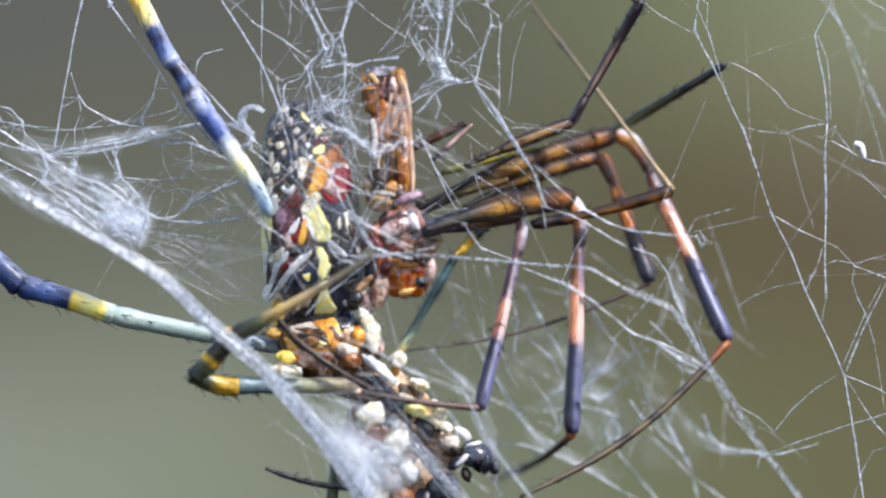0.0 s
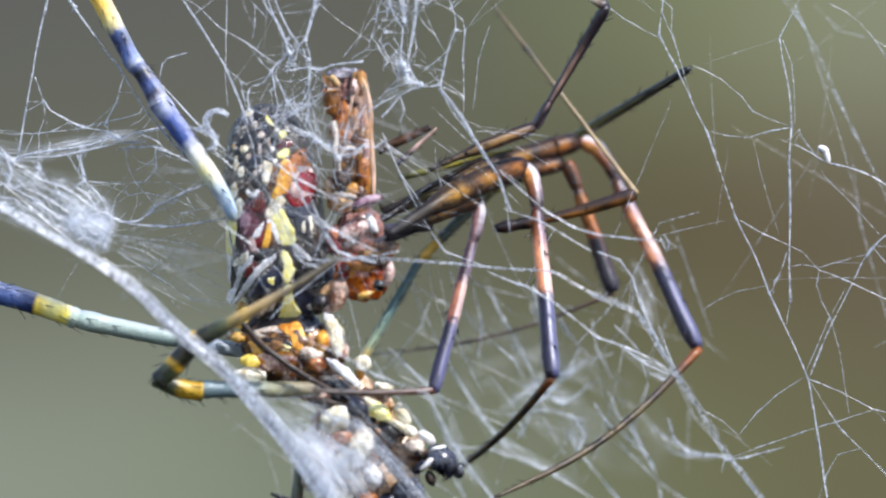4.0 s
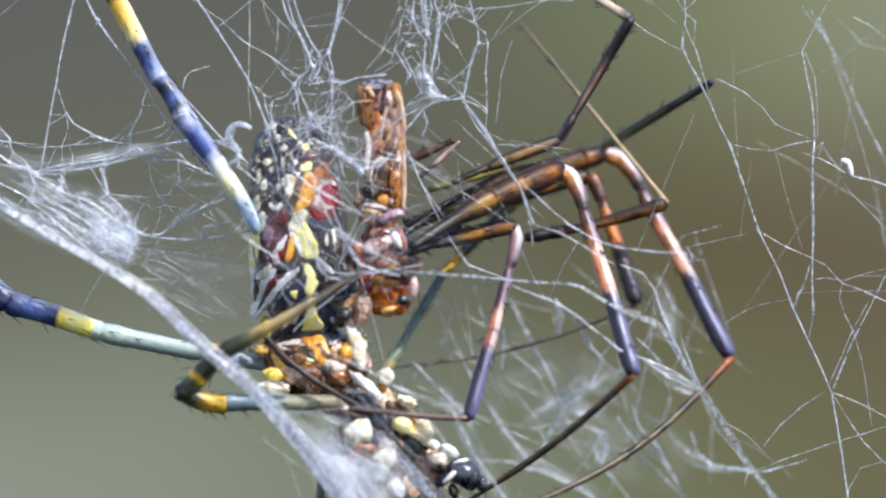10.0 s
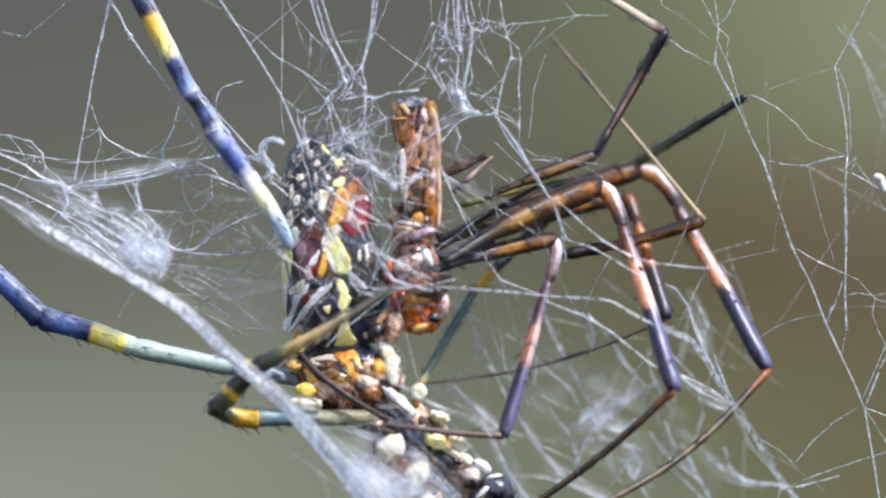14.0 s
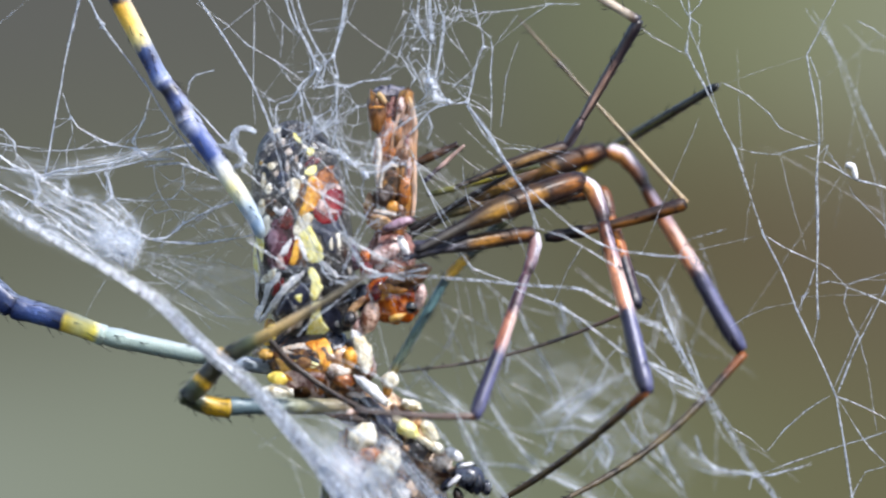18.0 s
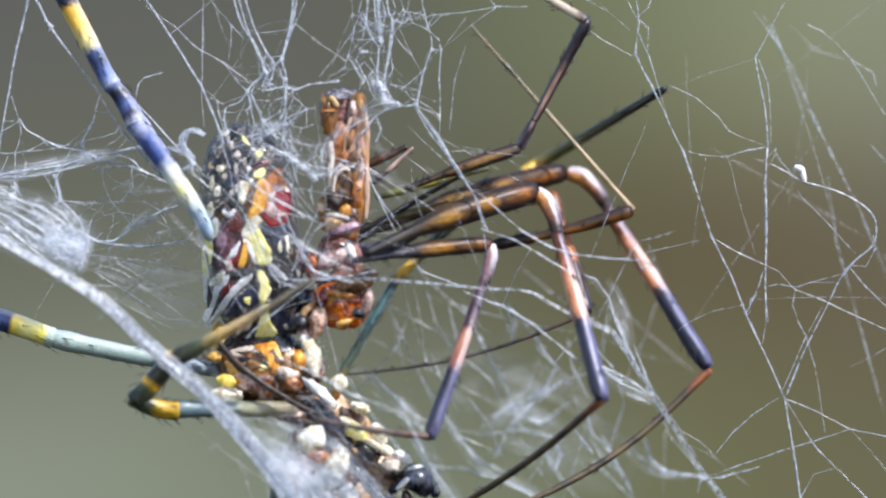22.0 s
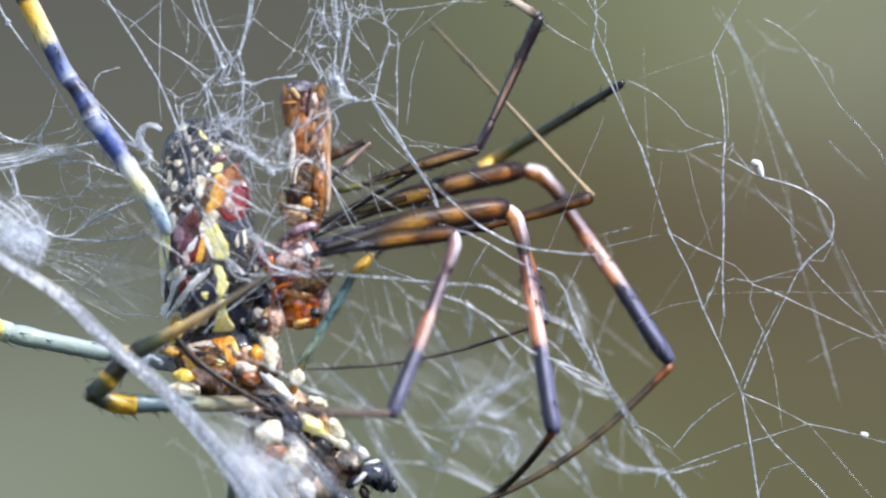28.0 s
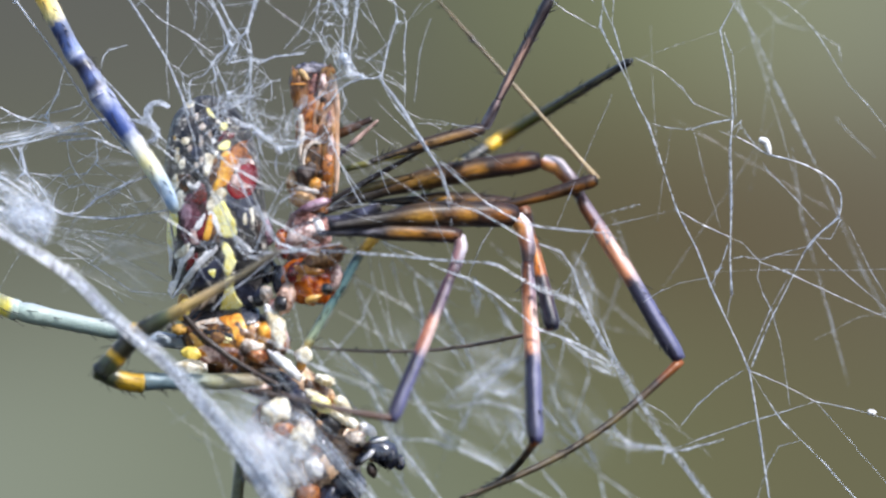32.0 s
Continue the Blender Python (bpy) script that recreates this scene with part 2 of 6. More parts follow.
def glide(points, steps):
    """A smooth curve through points (Catmull-Rom)."""
    pts = [Vector(p) for p in points]
    if len(pts) == 2:
        return [pts[0].lerp(pts[1], i / steps) for i in range(steps + 1)]
    out = []
    for i in range(len(pts) - 1):
        a, b, c, d = pts[max(i - 1, 0)], pts[i], pts[i + 1], pts[min(i + 2, len(pts) - 1)]
        for s in range(steps):
            t = s / steps
            out.append(0.5 * ((2 * b) + (c - a) * t + (2 * a - 5 * b + 4 * c - d) * t * t + (3 * b - a - 3 * c + d) * t ** 3))
    return out + [pts[-1]]


def joined(bits):
    verts, faces = [], []
    for v, f in bits:
        k = len(verts)
        verts += v
        faces += [tuple(i + k for i in face) for face in f]
    return verts, faces


def ball(centre, radii, turn=0.0, rough=0.08, seed=0, freq=2.0, level=3):
    """A lumpy ball: centre and radii in units, turn in degrees in the web's plane."""
    bm = bmesh.new()
    bmesh.ops.create_icosphere(bm, subdivisions=level, radius=1.0)
    c, rot = at(*centre), Matrix.Rotation(radians(turn), 3, "Y")
    shift = Vector((seed * 1.7, seed * 2.3, seed * 0.9))
    verts = []
    for v in bm.verts:
        k = 1 + rough * 1.2 * noise.noise(v.co * freq * 0.8 + shift) + rough * noise.noise(v.co * freq * 1.9 + shift) - rough * 0.5 * abs(noise.noise(v.co * freq * 2.6 - shift))
        p = Vector((v.co.x * radii[0], v.co.y * radii[1], v.co.z * radii[2])) * k * UNIT
        verts.append(c + rot @ p)
    faces = [tuple(v.index for v in f.verts) for f in bm.faces]
    bm.free()
    return verts, faces


def thing(name, where, label, category, group="", kind=""):
    ob = new(name)
    ob.empty_display_size = 0.002
    ob.location = where
    return tagged(ob, label, category, group, kind)


def local(parent, verts):
    return [v - parent.location for v in verts]


def part(name, shape, mat, parent, label=""):
    """One mesh under a thing whose Empty is not turned."""
    return put(name, local(parent, shape[0]), shape[1], mat, parent, label)


def sub(name, shape, mat, parent, label=""):
    """A mesh under a part that sits at its thing's origin."""
    return put(name, local(parent.parent, shape[0]), shape[1], mat, parent, label)


def bone_pose(a, b):
    """Local x runs from a to b; local y points away from the eye."""
    x = (b - a).normalized()
    y = (Vector((0, 1, 0)) - x * x.y).normalized()
    z = x.cross(y)
    return Matrix.Translation(a) @ Matrix((x, y, z)).transposed().to_4x4()


HOOK = [(0, 0), (0.07, 0.8), (0.15, 1.0), (0.28, 0.72), (0.5, 0.55), (1, 0)]


def blend(rows, f):
    """The value at f in rows of (place, value), eased in between."""
    for (p, r), (q, s) in zip(rows, rows[1:]):
        if f <= q:
            w = max(f - p, 0) / max(q - p, 1e-6)
            w = w * w * (3 - 2 * w)
            return r + (s - r) * w
    return rows[-1][1]


def bone(name, length, profile, mat, parent, bend=0.0, bristles=0, seed=0, label="", sides=14, start=0.0, stop=1.0, spine=20, hook=False):
    """A leg's segment along local x; profile: (place 0 to 1, radius in units); bend: its bow in units."""
    steps = 30
    pts, rad = [], []
    for i in range(steps + 1):
        f = start + (stop - start) * i / steps
        bow = blend(HOOK, f) if hook else math.sin(math.pi * f)
        pts.append(Vector((f * length, 0, bend * UNIT * bow)))
        rad.append(blend(profile, f) * UNIT * (1 + 0.05 * noise.noise(Vector((f * 14, seed, 0))) + 0.03 * noise.noise(Vector((f * 40, seed, 5)))))
    v, f = tube(pts, rad, sides)
    ob = put(name, v, f, mat, parent, label)
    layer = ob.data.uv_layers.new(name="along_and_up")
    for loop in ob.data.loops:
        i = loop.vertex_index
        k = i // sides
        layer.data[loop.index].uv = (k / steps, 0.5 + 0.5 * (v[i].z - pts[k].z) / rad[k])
    bits = []
    rnd = random.Random(seed)
    for _ in range(bristles):
        i = rnd.randrange(2, steps - 1)
        a = rnd.uniform(0, 2 * math.pi)
        out = Vector((rnd.uniform(0.4, 1.1), math.cos(a), math.sin(a))).normalized()
        tip = pts[i] + out * (rad[i] + rnd.uniform(0.5, 1.0) * spine * UNIT)
        root = pts[i] + Vector((0, math.cos(a), math.sin(a))) * rad[i] * 0.9
        bits.append(tube([root, root.lerp(tip, 0.5), tip], [1.3 * UNIT, 0.9 * UNIT, 0.3 * UNIT], 4))
    if bits and parent.type == "EMPTY":
        v, f = joined(bits)
        tagged(put("bristles", v, f, BLACK, ob, "fine dark bristles"), kind="stuff")
    return ob


def in_pose(shape, pose_now):
    """A shape built in the world, moved into the space of a part that stands at pose_now."""
    back = pose_now.inverted()
    return [back @ v for v in shape[0]], shape[1]


def tuft(name, parent, label, count, centre, radii, length, mat, seed, r=0.7, lean=(0, -0.4, 0.5)):
    """Short hairs standing on a lumpy ball's near side."""
    rnd = random.Random(seed)
    bits = []
    c = at(*centre)
    for _ in range(count):
        n = Vector((rnd.gauss(0, 1), -abs(rnd.gauss(0, 1)), rnd.gauss(0, 1))).normalized()
        p = c + Vector((n.x * radii[0], n.y * radii[1], n.z * radii[2])) * UNIT
        way = (n + Vector(lean) * 0.7 + Vector((rnd.gauss(0, 0.3), rnd.gauss(0, 0.3), rnd.gauss(0, 0.3)))).normalized()
        l = length * UNIT * rnd.uniform(0.5, 1.2)
        bits.append(tube([p, p + way * l * 0.6, p + way * l + Vector((0, 0, -0.1 * l))], [r * UNIT, r * UNIT * 0.7, r * UNIT * 0.2], 3, False))
    top = parent if parent.type == "EMPTY" else parent.parent
    v, f = joined(bits)
    return tagged(put(name, local(top, v), f, mat, parent, label), kind="stuff")

# ---- blurred greenery far behind, on a plane that glows by itself ----
def build_backdrop():
    m, nt, b, link = material("self_lit_greenery")
    nt.nodes.remove(b)
    co = nt.nodes.new("ShaderNodeTexCoord")
    warp = nt.nodes.new("ShaderNodeTexNoise")
    warp.inputs["Scale"].default_value, warp.inputs["Detail"].default_value = 4.5, 1.0
    link(co.outputs["Object"], warp.inputs["Vector"])
    add = nt.nodes.new("ShaderNodeVectorMath")
    add.operation = "MULTIPLY_ADD"
    add.inputs[1].default_value = (0.10, 0.10, 0.10)
    link(warp.outputs["Color"], add.inputs[0]), link(co.outputs["Object"], add.inputs[2])
    back = nt.nodes.new("ShaderNodeVectorMath")
    back.inputs[1].default_value = (-0.05, -0.05, -0.05)
    link(add.outputs[0], back.inputs[0])
    sp = nt.nodes.new("ShaderNodeSeparateXYZ")
    link(back.outputs[0], sp.inputs[0])

    def stretch(source, low, high):
        r = nt.nodes.new("ShaderNodeMapRange")
        r.interpolation_type = "SMOOTHSTEP"
        r.inputs[1].default_value, r.inputs[2].default_value = low, high
        link(source, r.inputs[0])
        return r.outputs[0]

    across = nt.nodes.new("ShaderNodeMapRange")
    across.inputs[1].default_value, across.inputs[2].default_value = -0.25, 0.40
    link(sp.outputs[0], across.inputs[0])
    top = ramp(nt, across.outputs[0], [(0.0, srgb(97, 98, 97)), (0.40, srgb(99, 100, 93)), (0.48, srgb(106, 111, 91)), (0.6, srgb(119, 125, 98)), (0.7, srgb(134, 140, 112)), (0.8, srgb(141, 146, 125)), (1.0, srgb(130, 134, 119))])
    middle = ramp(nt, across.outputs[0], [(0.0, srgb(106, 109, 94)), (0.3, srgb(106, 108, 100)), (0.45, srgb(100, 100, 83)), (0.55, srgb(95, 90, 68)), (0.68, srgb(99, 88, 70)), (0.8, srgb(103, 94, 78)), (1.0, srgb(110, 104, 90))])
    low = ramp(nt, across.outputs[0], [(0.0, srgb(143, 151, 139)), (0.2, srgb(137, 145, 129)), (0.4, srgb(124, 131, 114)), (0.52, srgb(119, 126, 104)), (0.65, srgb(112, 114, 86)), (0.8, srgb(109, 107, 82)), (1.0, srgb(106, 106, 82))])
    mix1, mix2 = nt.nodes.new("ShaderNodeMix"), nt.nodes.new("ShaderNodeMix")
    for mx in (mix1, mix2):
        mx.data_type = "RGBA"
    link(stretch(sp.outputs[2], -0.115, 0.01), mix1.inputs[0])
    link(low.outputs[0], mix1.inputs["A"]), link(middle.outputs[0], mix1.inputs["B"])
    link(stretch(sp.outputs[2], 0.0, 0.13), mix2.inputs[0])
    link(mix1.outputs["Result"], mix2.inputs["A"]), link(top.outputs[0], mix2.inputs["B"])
    # emission stands in for daylight on the greenery; no lamp reaches its colour
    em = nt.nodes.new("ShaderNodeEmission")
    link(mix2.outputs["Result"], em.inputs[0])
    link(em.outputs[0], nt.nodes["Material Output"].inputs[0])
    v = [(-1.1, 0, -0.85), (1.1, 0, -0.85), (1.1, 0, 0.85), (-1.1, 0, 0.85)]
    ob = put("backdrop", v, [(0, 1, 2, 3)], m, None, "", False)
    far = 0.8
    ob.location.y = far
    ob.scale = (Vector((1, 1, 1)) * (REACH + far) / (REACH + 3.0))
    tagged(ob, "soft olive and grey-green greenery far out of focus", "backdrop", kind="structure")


build_backdrop()

# ---- the web ----
web = thing("spider_web", at(1495, 250, 0), "torn orb web of white silk strung across the air", "spider web")
web_count = [0]


def run_on(pts):
    """Lets a line that leaves the web's middle run on to its far anchor, straight ahead."""
    pts = [Vector(p) for p in pts]
    for end, last, before in ((0, pts[0], pts[1]), (len(pts), pts[-1], pts[-2])):
        if last.y < -12 or last.y > 878 or last.x < -25 or last.x > 1770:
            pts.insert(end if end == 0 else len(pts), last + (last - before).normalized() * 130)
    return pts


def line(path, r=1.2, d=0.0, end=None, wob=2.0, steps=7, smooth=False):
    """The tube of one silk line. path: 'u,v u,v'; its depth runs from d to end."""
    web_count[0] += 1
    rnd = random.Random(web_count[0])
    pts = [tuple(p) for p in run_on([[float(x) for x in w.split(",")] for w in path.split()])]
    n = max(len(pts) - 1, 1)
    end = d if end is None else end
    corners = [Vector((u, v, d + (end - d) * i / n)) for i, (u, v) in enumerate(pts)]
    if smooth and n > 1:
        corners = glide(corners, 4)
        n, steps = len(corners) - 1, 2
    off = Vector((rnd.uniform(0, 90), rnd.uniform(0, 90), 0))
    out, rad = [], []
    for i, (a, b) in enumerate(zip(corners, corners[1:])):
        for k in range(steps + (i == n - 1)):
            f = k / steps
            p = a.lerp(b, f)
            q = noise.noise_vector(Vector((p.x, p.y, 0)) * 0.03 + off) * wob * 0.6 * min(1, 4 * f, 4 * (1 - f))
            out.append(at(p.x + q.x, p.y + q.y, p.z))
            knot = 0 if smooth else 0.5 * max(0, 1 - 5 * min(f, 1 - f))
            whole = (i + f) / n
            thin = min(1, 0.3 + 12 * min(whole, 1 - whole))
            slow = 0.8 + 0.75 * noise.noise(Vector((p.x, p.y, 7)) * 0.011 + off)
            rad.append(r * UNIT * thin * max(0.35, slow) * (0.85 + knot + 0.5 * noise.noise(Vector((p.x, p.y, 3)) * 0.06 + off)))
    return tube(out, rad, 5)


def thread(path, r=1.2, d=0.0, end=None, wob=2.0, mat=None, name="thread", smooth=False):
    mat = mat or (SILK_WEB if float(path.split(",")[0]) > 1150 else SILK)
    return part(name, line(path, r, d, end, wob, 7, smooth), mat, web)


def bundle(name, path, width, count, r, d, label, flare=1.0, mat=None, loose=0.05, slim=1.0):
    """A rope of many fibres round one path; flare widens it towards its end."""
    rnd = random.Random(len(name) * 7 + count)
    pts = glide([Vector((*p, 0)) for p in run_on([[float(x) for x in w.split(",")] for w in path.split()])], 4)
    n = len(pts) - 1
    bits = []
    for k in range(count):
        a, b, c = rnd.gauss(0, 0.33), rnd.gauss(0, 0.33), rnd.uniform(0, 99)
        curve = []
        for i, p in enumerate(pts):
            f = i / n
            w = width * (1 + (flare - 1) * f ** 6) * (1 if slim == 1 else slim + (1 - slim) * min(1, f / 0.38) ** 2)
            way = (pts[min(i + 1, n)] - pts[max(i - 1, 0)]).normalized()
            a2 = a + loose * 3 * noise.noise(Vector((f * 9, c, 0))) + loose * 6 * noise.noise(Vector((f * 2.5, c, 7)))
            curve.append((p.x - way.y * a2 * w, p.y + way.x * a2 * w, d + b * w * 0.03))
        bits.append(tube([at(*q) for q in curve], [r * UNIT * rnd.uniform(0.6, 1.3)] * len(curve), 4))
    return tagged(part(name, joined(bits), mat or SILK, web, label), kind="stuff")


def strand(path, r, d):
    """A thread of a few loose fibres that part and meet again."""
    return bundle("thread", path, r * 1.5, 4 + int(r), r * 0.34, d, "loose strand of white silk fibres", 1.0, None, 0.16)


def links(name, label, paths, count, reach, r, seed, box=None, mat=None, d=-2.4):
    """Short taut cross links between neighbouring lines, too many to count."""
    rnd = random.Random(seed)
    places = []
    for path in paths:
        pts = [Vector([float(x) for x in w.split(",")] + [0]) for w in path.split()]
        for a, b in zip(pts, pts[1:]):
            for k in range(max(1, int((b - a).length / 12))):
                p = a.lerp(b, rnd.random())
                if not box or box[0] < p.x < box[2] and box[1] < p.y < box[3]:
                    places.append(p)
    bits = []
    for _ in range(count * 30):
        if len(bits) >= count:
            break
        p, q = rnd.sample(places, 2)
        l = (p - q).length
        if not reach[0] < l < reach[1]:
            continue
        m = p.lerp(q, 0.5) + Vector((rnd.gauss(0, 0.06), rnd.gauss(0.04, 0.06), 0)) * l
        w = r * UNIT * rnd.choice((0.5, 0.6, 0.8, 1.0, 1.3))
        z = d + rnd.uniform(-0.5, 0.5)
        curve = glide([Vector((c.x, c.y, z)) for c in (p, m, q)], 4)
        bits.append(tube([at(*c) for c in curve], [w * (1.7 if i in (0, len(curve) - 1) else 0.8 + 0.3 * math.sin(i * 2.1)) for i in range(len(curve))], 4, False))
    return tagged(part(name, joined(bits), mat or SILK, web, label), kind="stuff")


# radial and spiral lines on the open side
MAIN = "1255,-60 1266,30 1259,86 1290,145 1319,208 1345,260 1395,410 1430,480 1455,545 1500,640 1525,700 1541,800 1556,900"
thread(MAIN, 1.8, 0.5)
strand("1395,410 1430,480 1455,545 1500,640 1525,700", 1.4, 0.4)
strand("1525,700 1541,800 1556,900", 1.8, 0.4)
strand("1472,92 1480,140 1490,185 1494,250", 1.5, 0.1)
strand("1494,250 1490,310 1492,400 1490,496 1492,560", 1.7, 0.1)
thread("1262,40 1284,90 1302,150 1318,206", 1.12, 0.6)
thread("1300,-40 1282,4 1262,22", 1.04, 0.6)
thread("1240,-20 1262,22 1283,40 1280,92", 0.80, 0.7)
thread("1190,-10 1252,46", 0.80, 1.0)
thread("1150,20 1200,60 1257,90", 0.64, 1.5)
thread("1318,140 1370,165 1405,195 1425,222 1460,237 1490,247", 0.96, 0.4)
thread("1345,256 1380,265 1420,268 1460,256 1495,250", 1.20, 0.3)
thread("1540,-40 1510,20 1472,92 1480,140 1490,185 1495,250 1488,310 1490,400 1490,496 1492,560 1484,602", 1.20, 0.2)
thread("1478,95 1495,140 1499,190 1500,252", 1.04, 0.1)
thread("1470,270 1498,282 1510,252 1484,276", 0.96, 0.1)
thread("1310,150 1390,120 1472,94", 0.48, 0.8, mat=SILK_FINE)
thread("1500,280 1530,296 1558,312 1610,326 1650,345 1678,368 1687,395 1680,425 1650,450 1625,480 1605,520 1580,570 1555,620 1535,670 1527,690", 1.9, -0.3, smooth=True)
strand("1558,312 1610,326 1650,345 1678,368 1687,395 1680,425 1650,450 1625,480", 1.5, -0.4)
thread("1680,400 1685,430 1668,462 1645,460", 1.1, -0.3)
thread("1505,255 1530,290 1555,340 1605,390 1650,440", 0.9, 0.2)
thread("1505,262 1535,296", 0.72, 0.2)
thread("1520,682 1560,590 1590,535", 1.12, 0.0)
thread("1395,410 1300,432 1215,452", 0.64, 0.6, mat=SILK_FINE)
thread("1395,410 1440,437 1513,470 1543,503 1588,520 1680,563 1790,612", 1.12, 0.2)
thread("1484,498 1512,493 1543,498 1600,482 1640,472", 0.80, 0.2)
thread("1455,520 1540,517 1610,516 1690,518 1790,515", 0.6, 0.4)
thread("1545,500 1570,490 1612,490", 0.9, 0.3)
thread("1638,462 1670,500 1713,540 1790,606", 1.04, -0.3)
thread("1700,440 1740,520 1800,620", 0.72, 0.6)
thread("1455,545 1468,520 1478,497 1486,470", 1.28, 0.2)
thread("1462,545 1464,520 1476,512", 1.28, 0.1)
thread("1543,503 1538,530 1548,560 1563,588 1578,640 1586,690 1596,757", 0.88, 0.5)
thread("1523,695 1580,718 1640,750 1700,762 1790,786", 1.04, 0.1)
thread("1385,835 1440,815 1513,790 1580,770 1640,750", 1.20, -0.2)
thread("1523,695 1583,787 1630,832 1663,866 1710,920", 1.36, 0.0)
thread("1643,752 1690,805 1720,842 1790,920", 0.80, 0.6)
thread("1513,695 1470,722 1433,755 1400,796", 0.88, 0.5)
thread("1400,796 1372,770 1340,752", 0.72, 0.5)
thread("1545,900 1556,865 1576,830 1620,818", 0.96, 0.6)
thread("1335,575 1365,555 1400,540 1455,530", 0.72, 0.8)
thread("1280,205 1262,250 1240,300 1205,385 1180,445", 0.64, 1.0)
thread("1385,268 1372,350 1360,432", 0.48, 0.6, mat=SILK_FINE)
thread("1425,270 1445,350 1472,442", 0.48, 0.6, mat=SILK_FINE)
thread("1660,372 1690,440 1720,510 1790,640", 1.1, 8.0)
thread("1560,30 1590,45 1616,66 1642,96 1665,132 1700,190 1732,222 1772,272 1800,330", 1.0, 2.6)
thread("1640,94 1682,120 1688,152", 0.9, 4.5, mat=SILK_FINE)
thread("1676,246 1712,284 1748,318", 0.9, 5.0, mat=SILK_FINE)
thread("1530,30 1580,80 1630,92", 1.0, 7.0, mat=SILK_FINE)
thread("1600,300 1616,420 1700,720", 1.28, 6.0, mat=SILK_FINE)
thread("1640,640 1720,600 1790,590", 0.80, 2.0, mat=SILK_FINE)

# lines across the middle, in front of the legs
bundle("silk_cord", "628,500 700,484 770,484 830,488 900,493 950,498 1010,503 1070,508 1110,530 1150,552", 6, 6, 0.9, -3.8, "loose white cord of several silk fibres", mat=SILK_FINE)
bundle("silk_cord", "1140,545 1180,562 1215,577 1240,608 1262,645 1300,704 1340,765 1375,825 1410,868 1450,920", 8, 9, 1.0, -3.4, "loose white cord of several silk fibres", mat=SILK_FINE)
thread("955,505 1012,529 1040,540 1072,560 1100,582 1150,622 1205,642 1250,662 1290,692", 2.3, -4.5)
thread("1005,526 1030,534", 4.5, -4.6)
strand("872,182 905,225 945,290 975,335", 2.8, -3.0)
thread("872,180 908,230 945,288 975,335", 1.8, -3.1, mat=SILK_BRIGHT)
strand("975,335 985,365 1000,400", 2.2, -3.0)
thread("975,335 988,380 996,440", 1.4, -3.0, mat=SILK_FINE)
thread("868,178 900,232 940,280", 1.4, -2.6)
thread("975,325 1020,365 1060,400 1110,428 1150,440 1200,446 1276,452", 1.9, -4.0)
thread("985,395 1040,412 1090,440 1140,470", 1.6, -4.0)
thread("1268,440 1278,455 1272,470 1262,446", 1.8, -4.0)
thread("1270,450 1290,462 1276,466", 1.5, -4.0)
thread("1150,470 1190,485 1212,515 1225,560 1248,610 1270,655", 2.0, 3.0)
thread("1190,560 1260,420 1330,400", 1.0, 3.0, mat=SILK_FINE)
thread("800,330 840,410 880,470 960,500", 1.2, -3.0)
thread("770,260 800,330 845,395", 1.4, -2.6)
thread("1020,540 1050,470 1075,430", 1.0, 2.0)
thread("1110,640 1180,560 1215,515", 1.4, 4.0, mat=SILK_FINE)

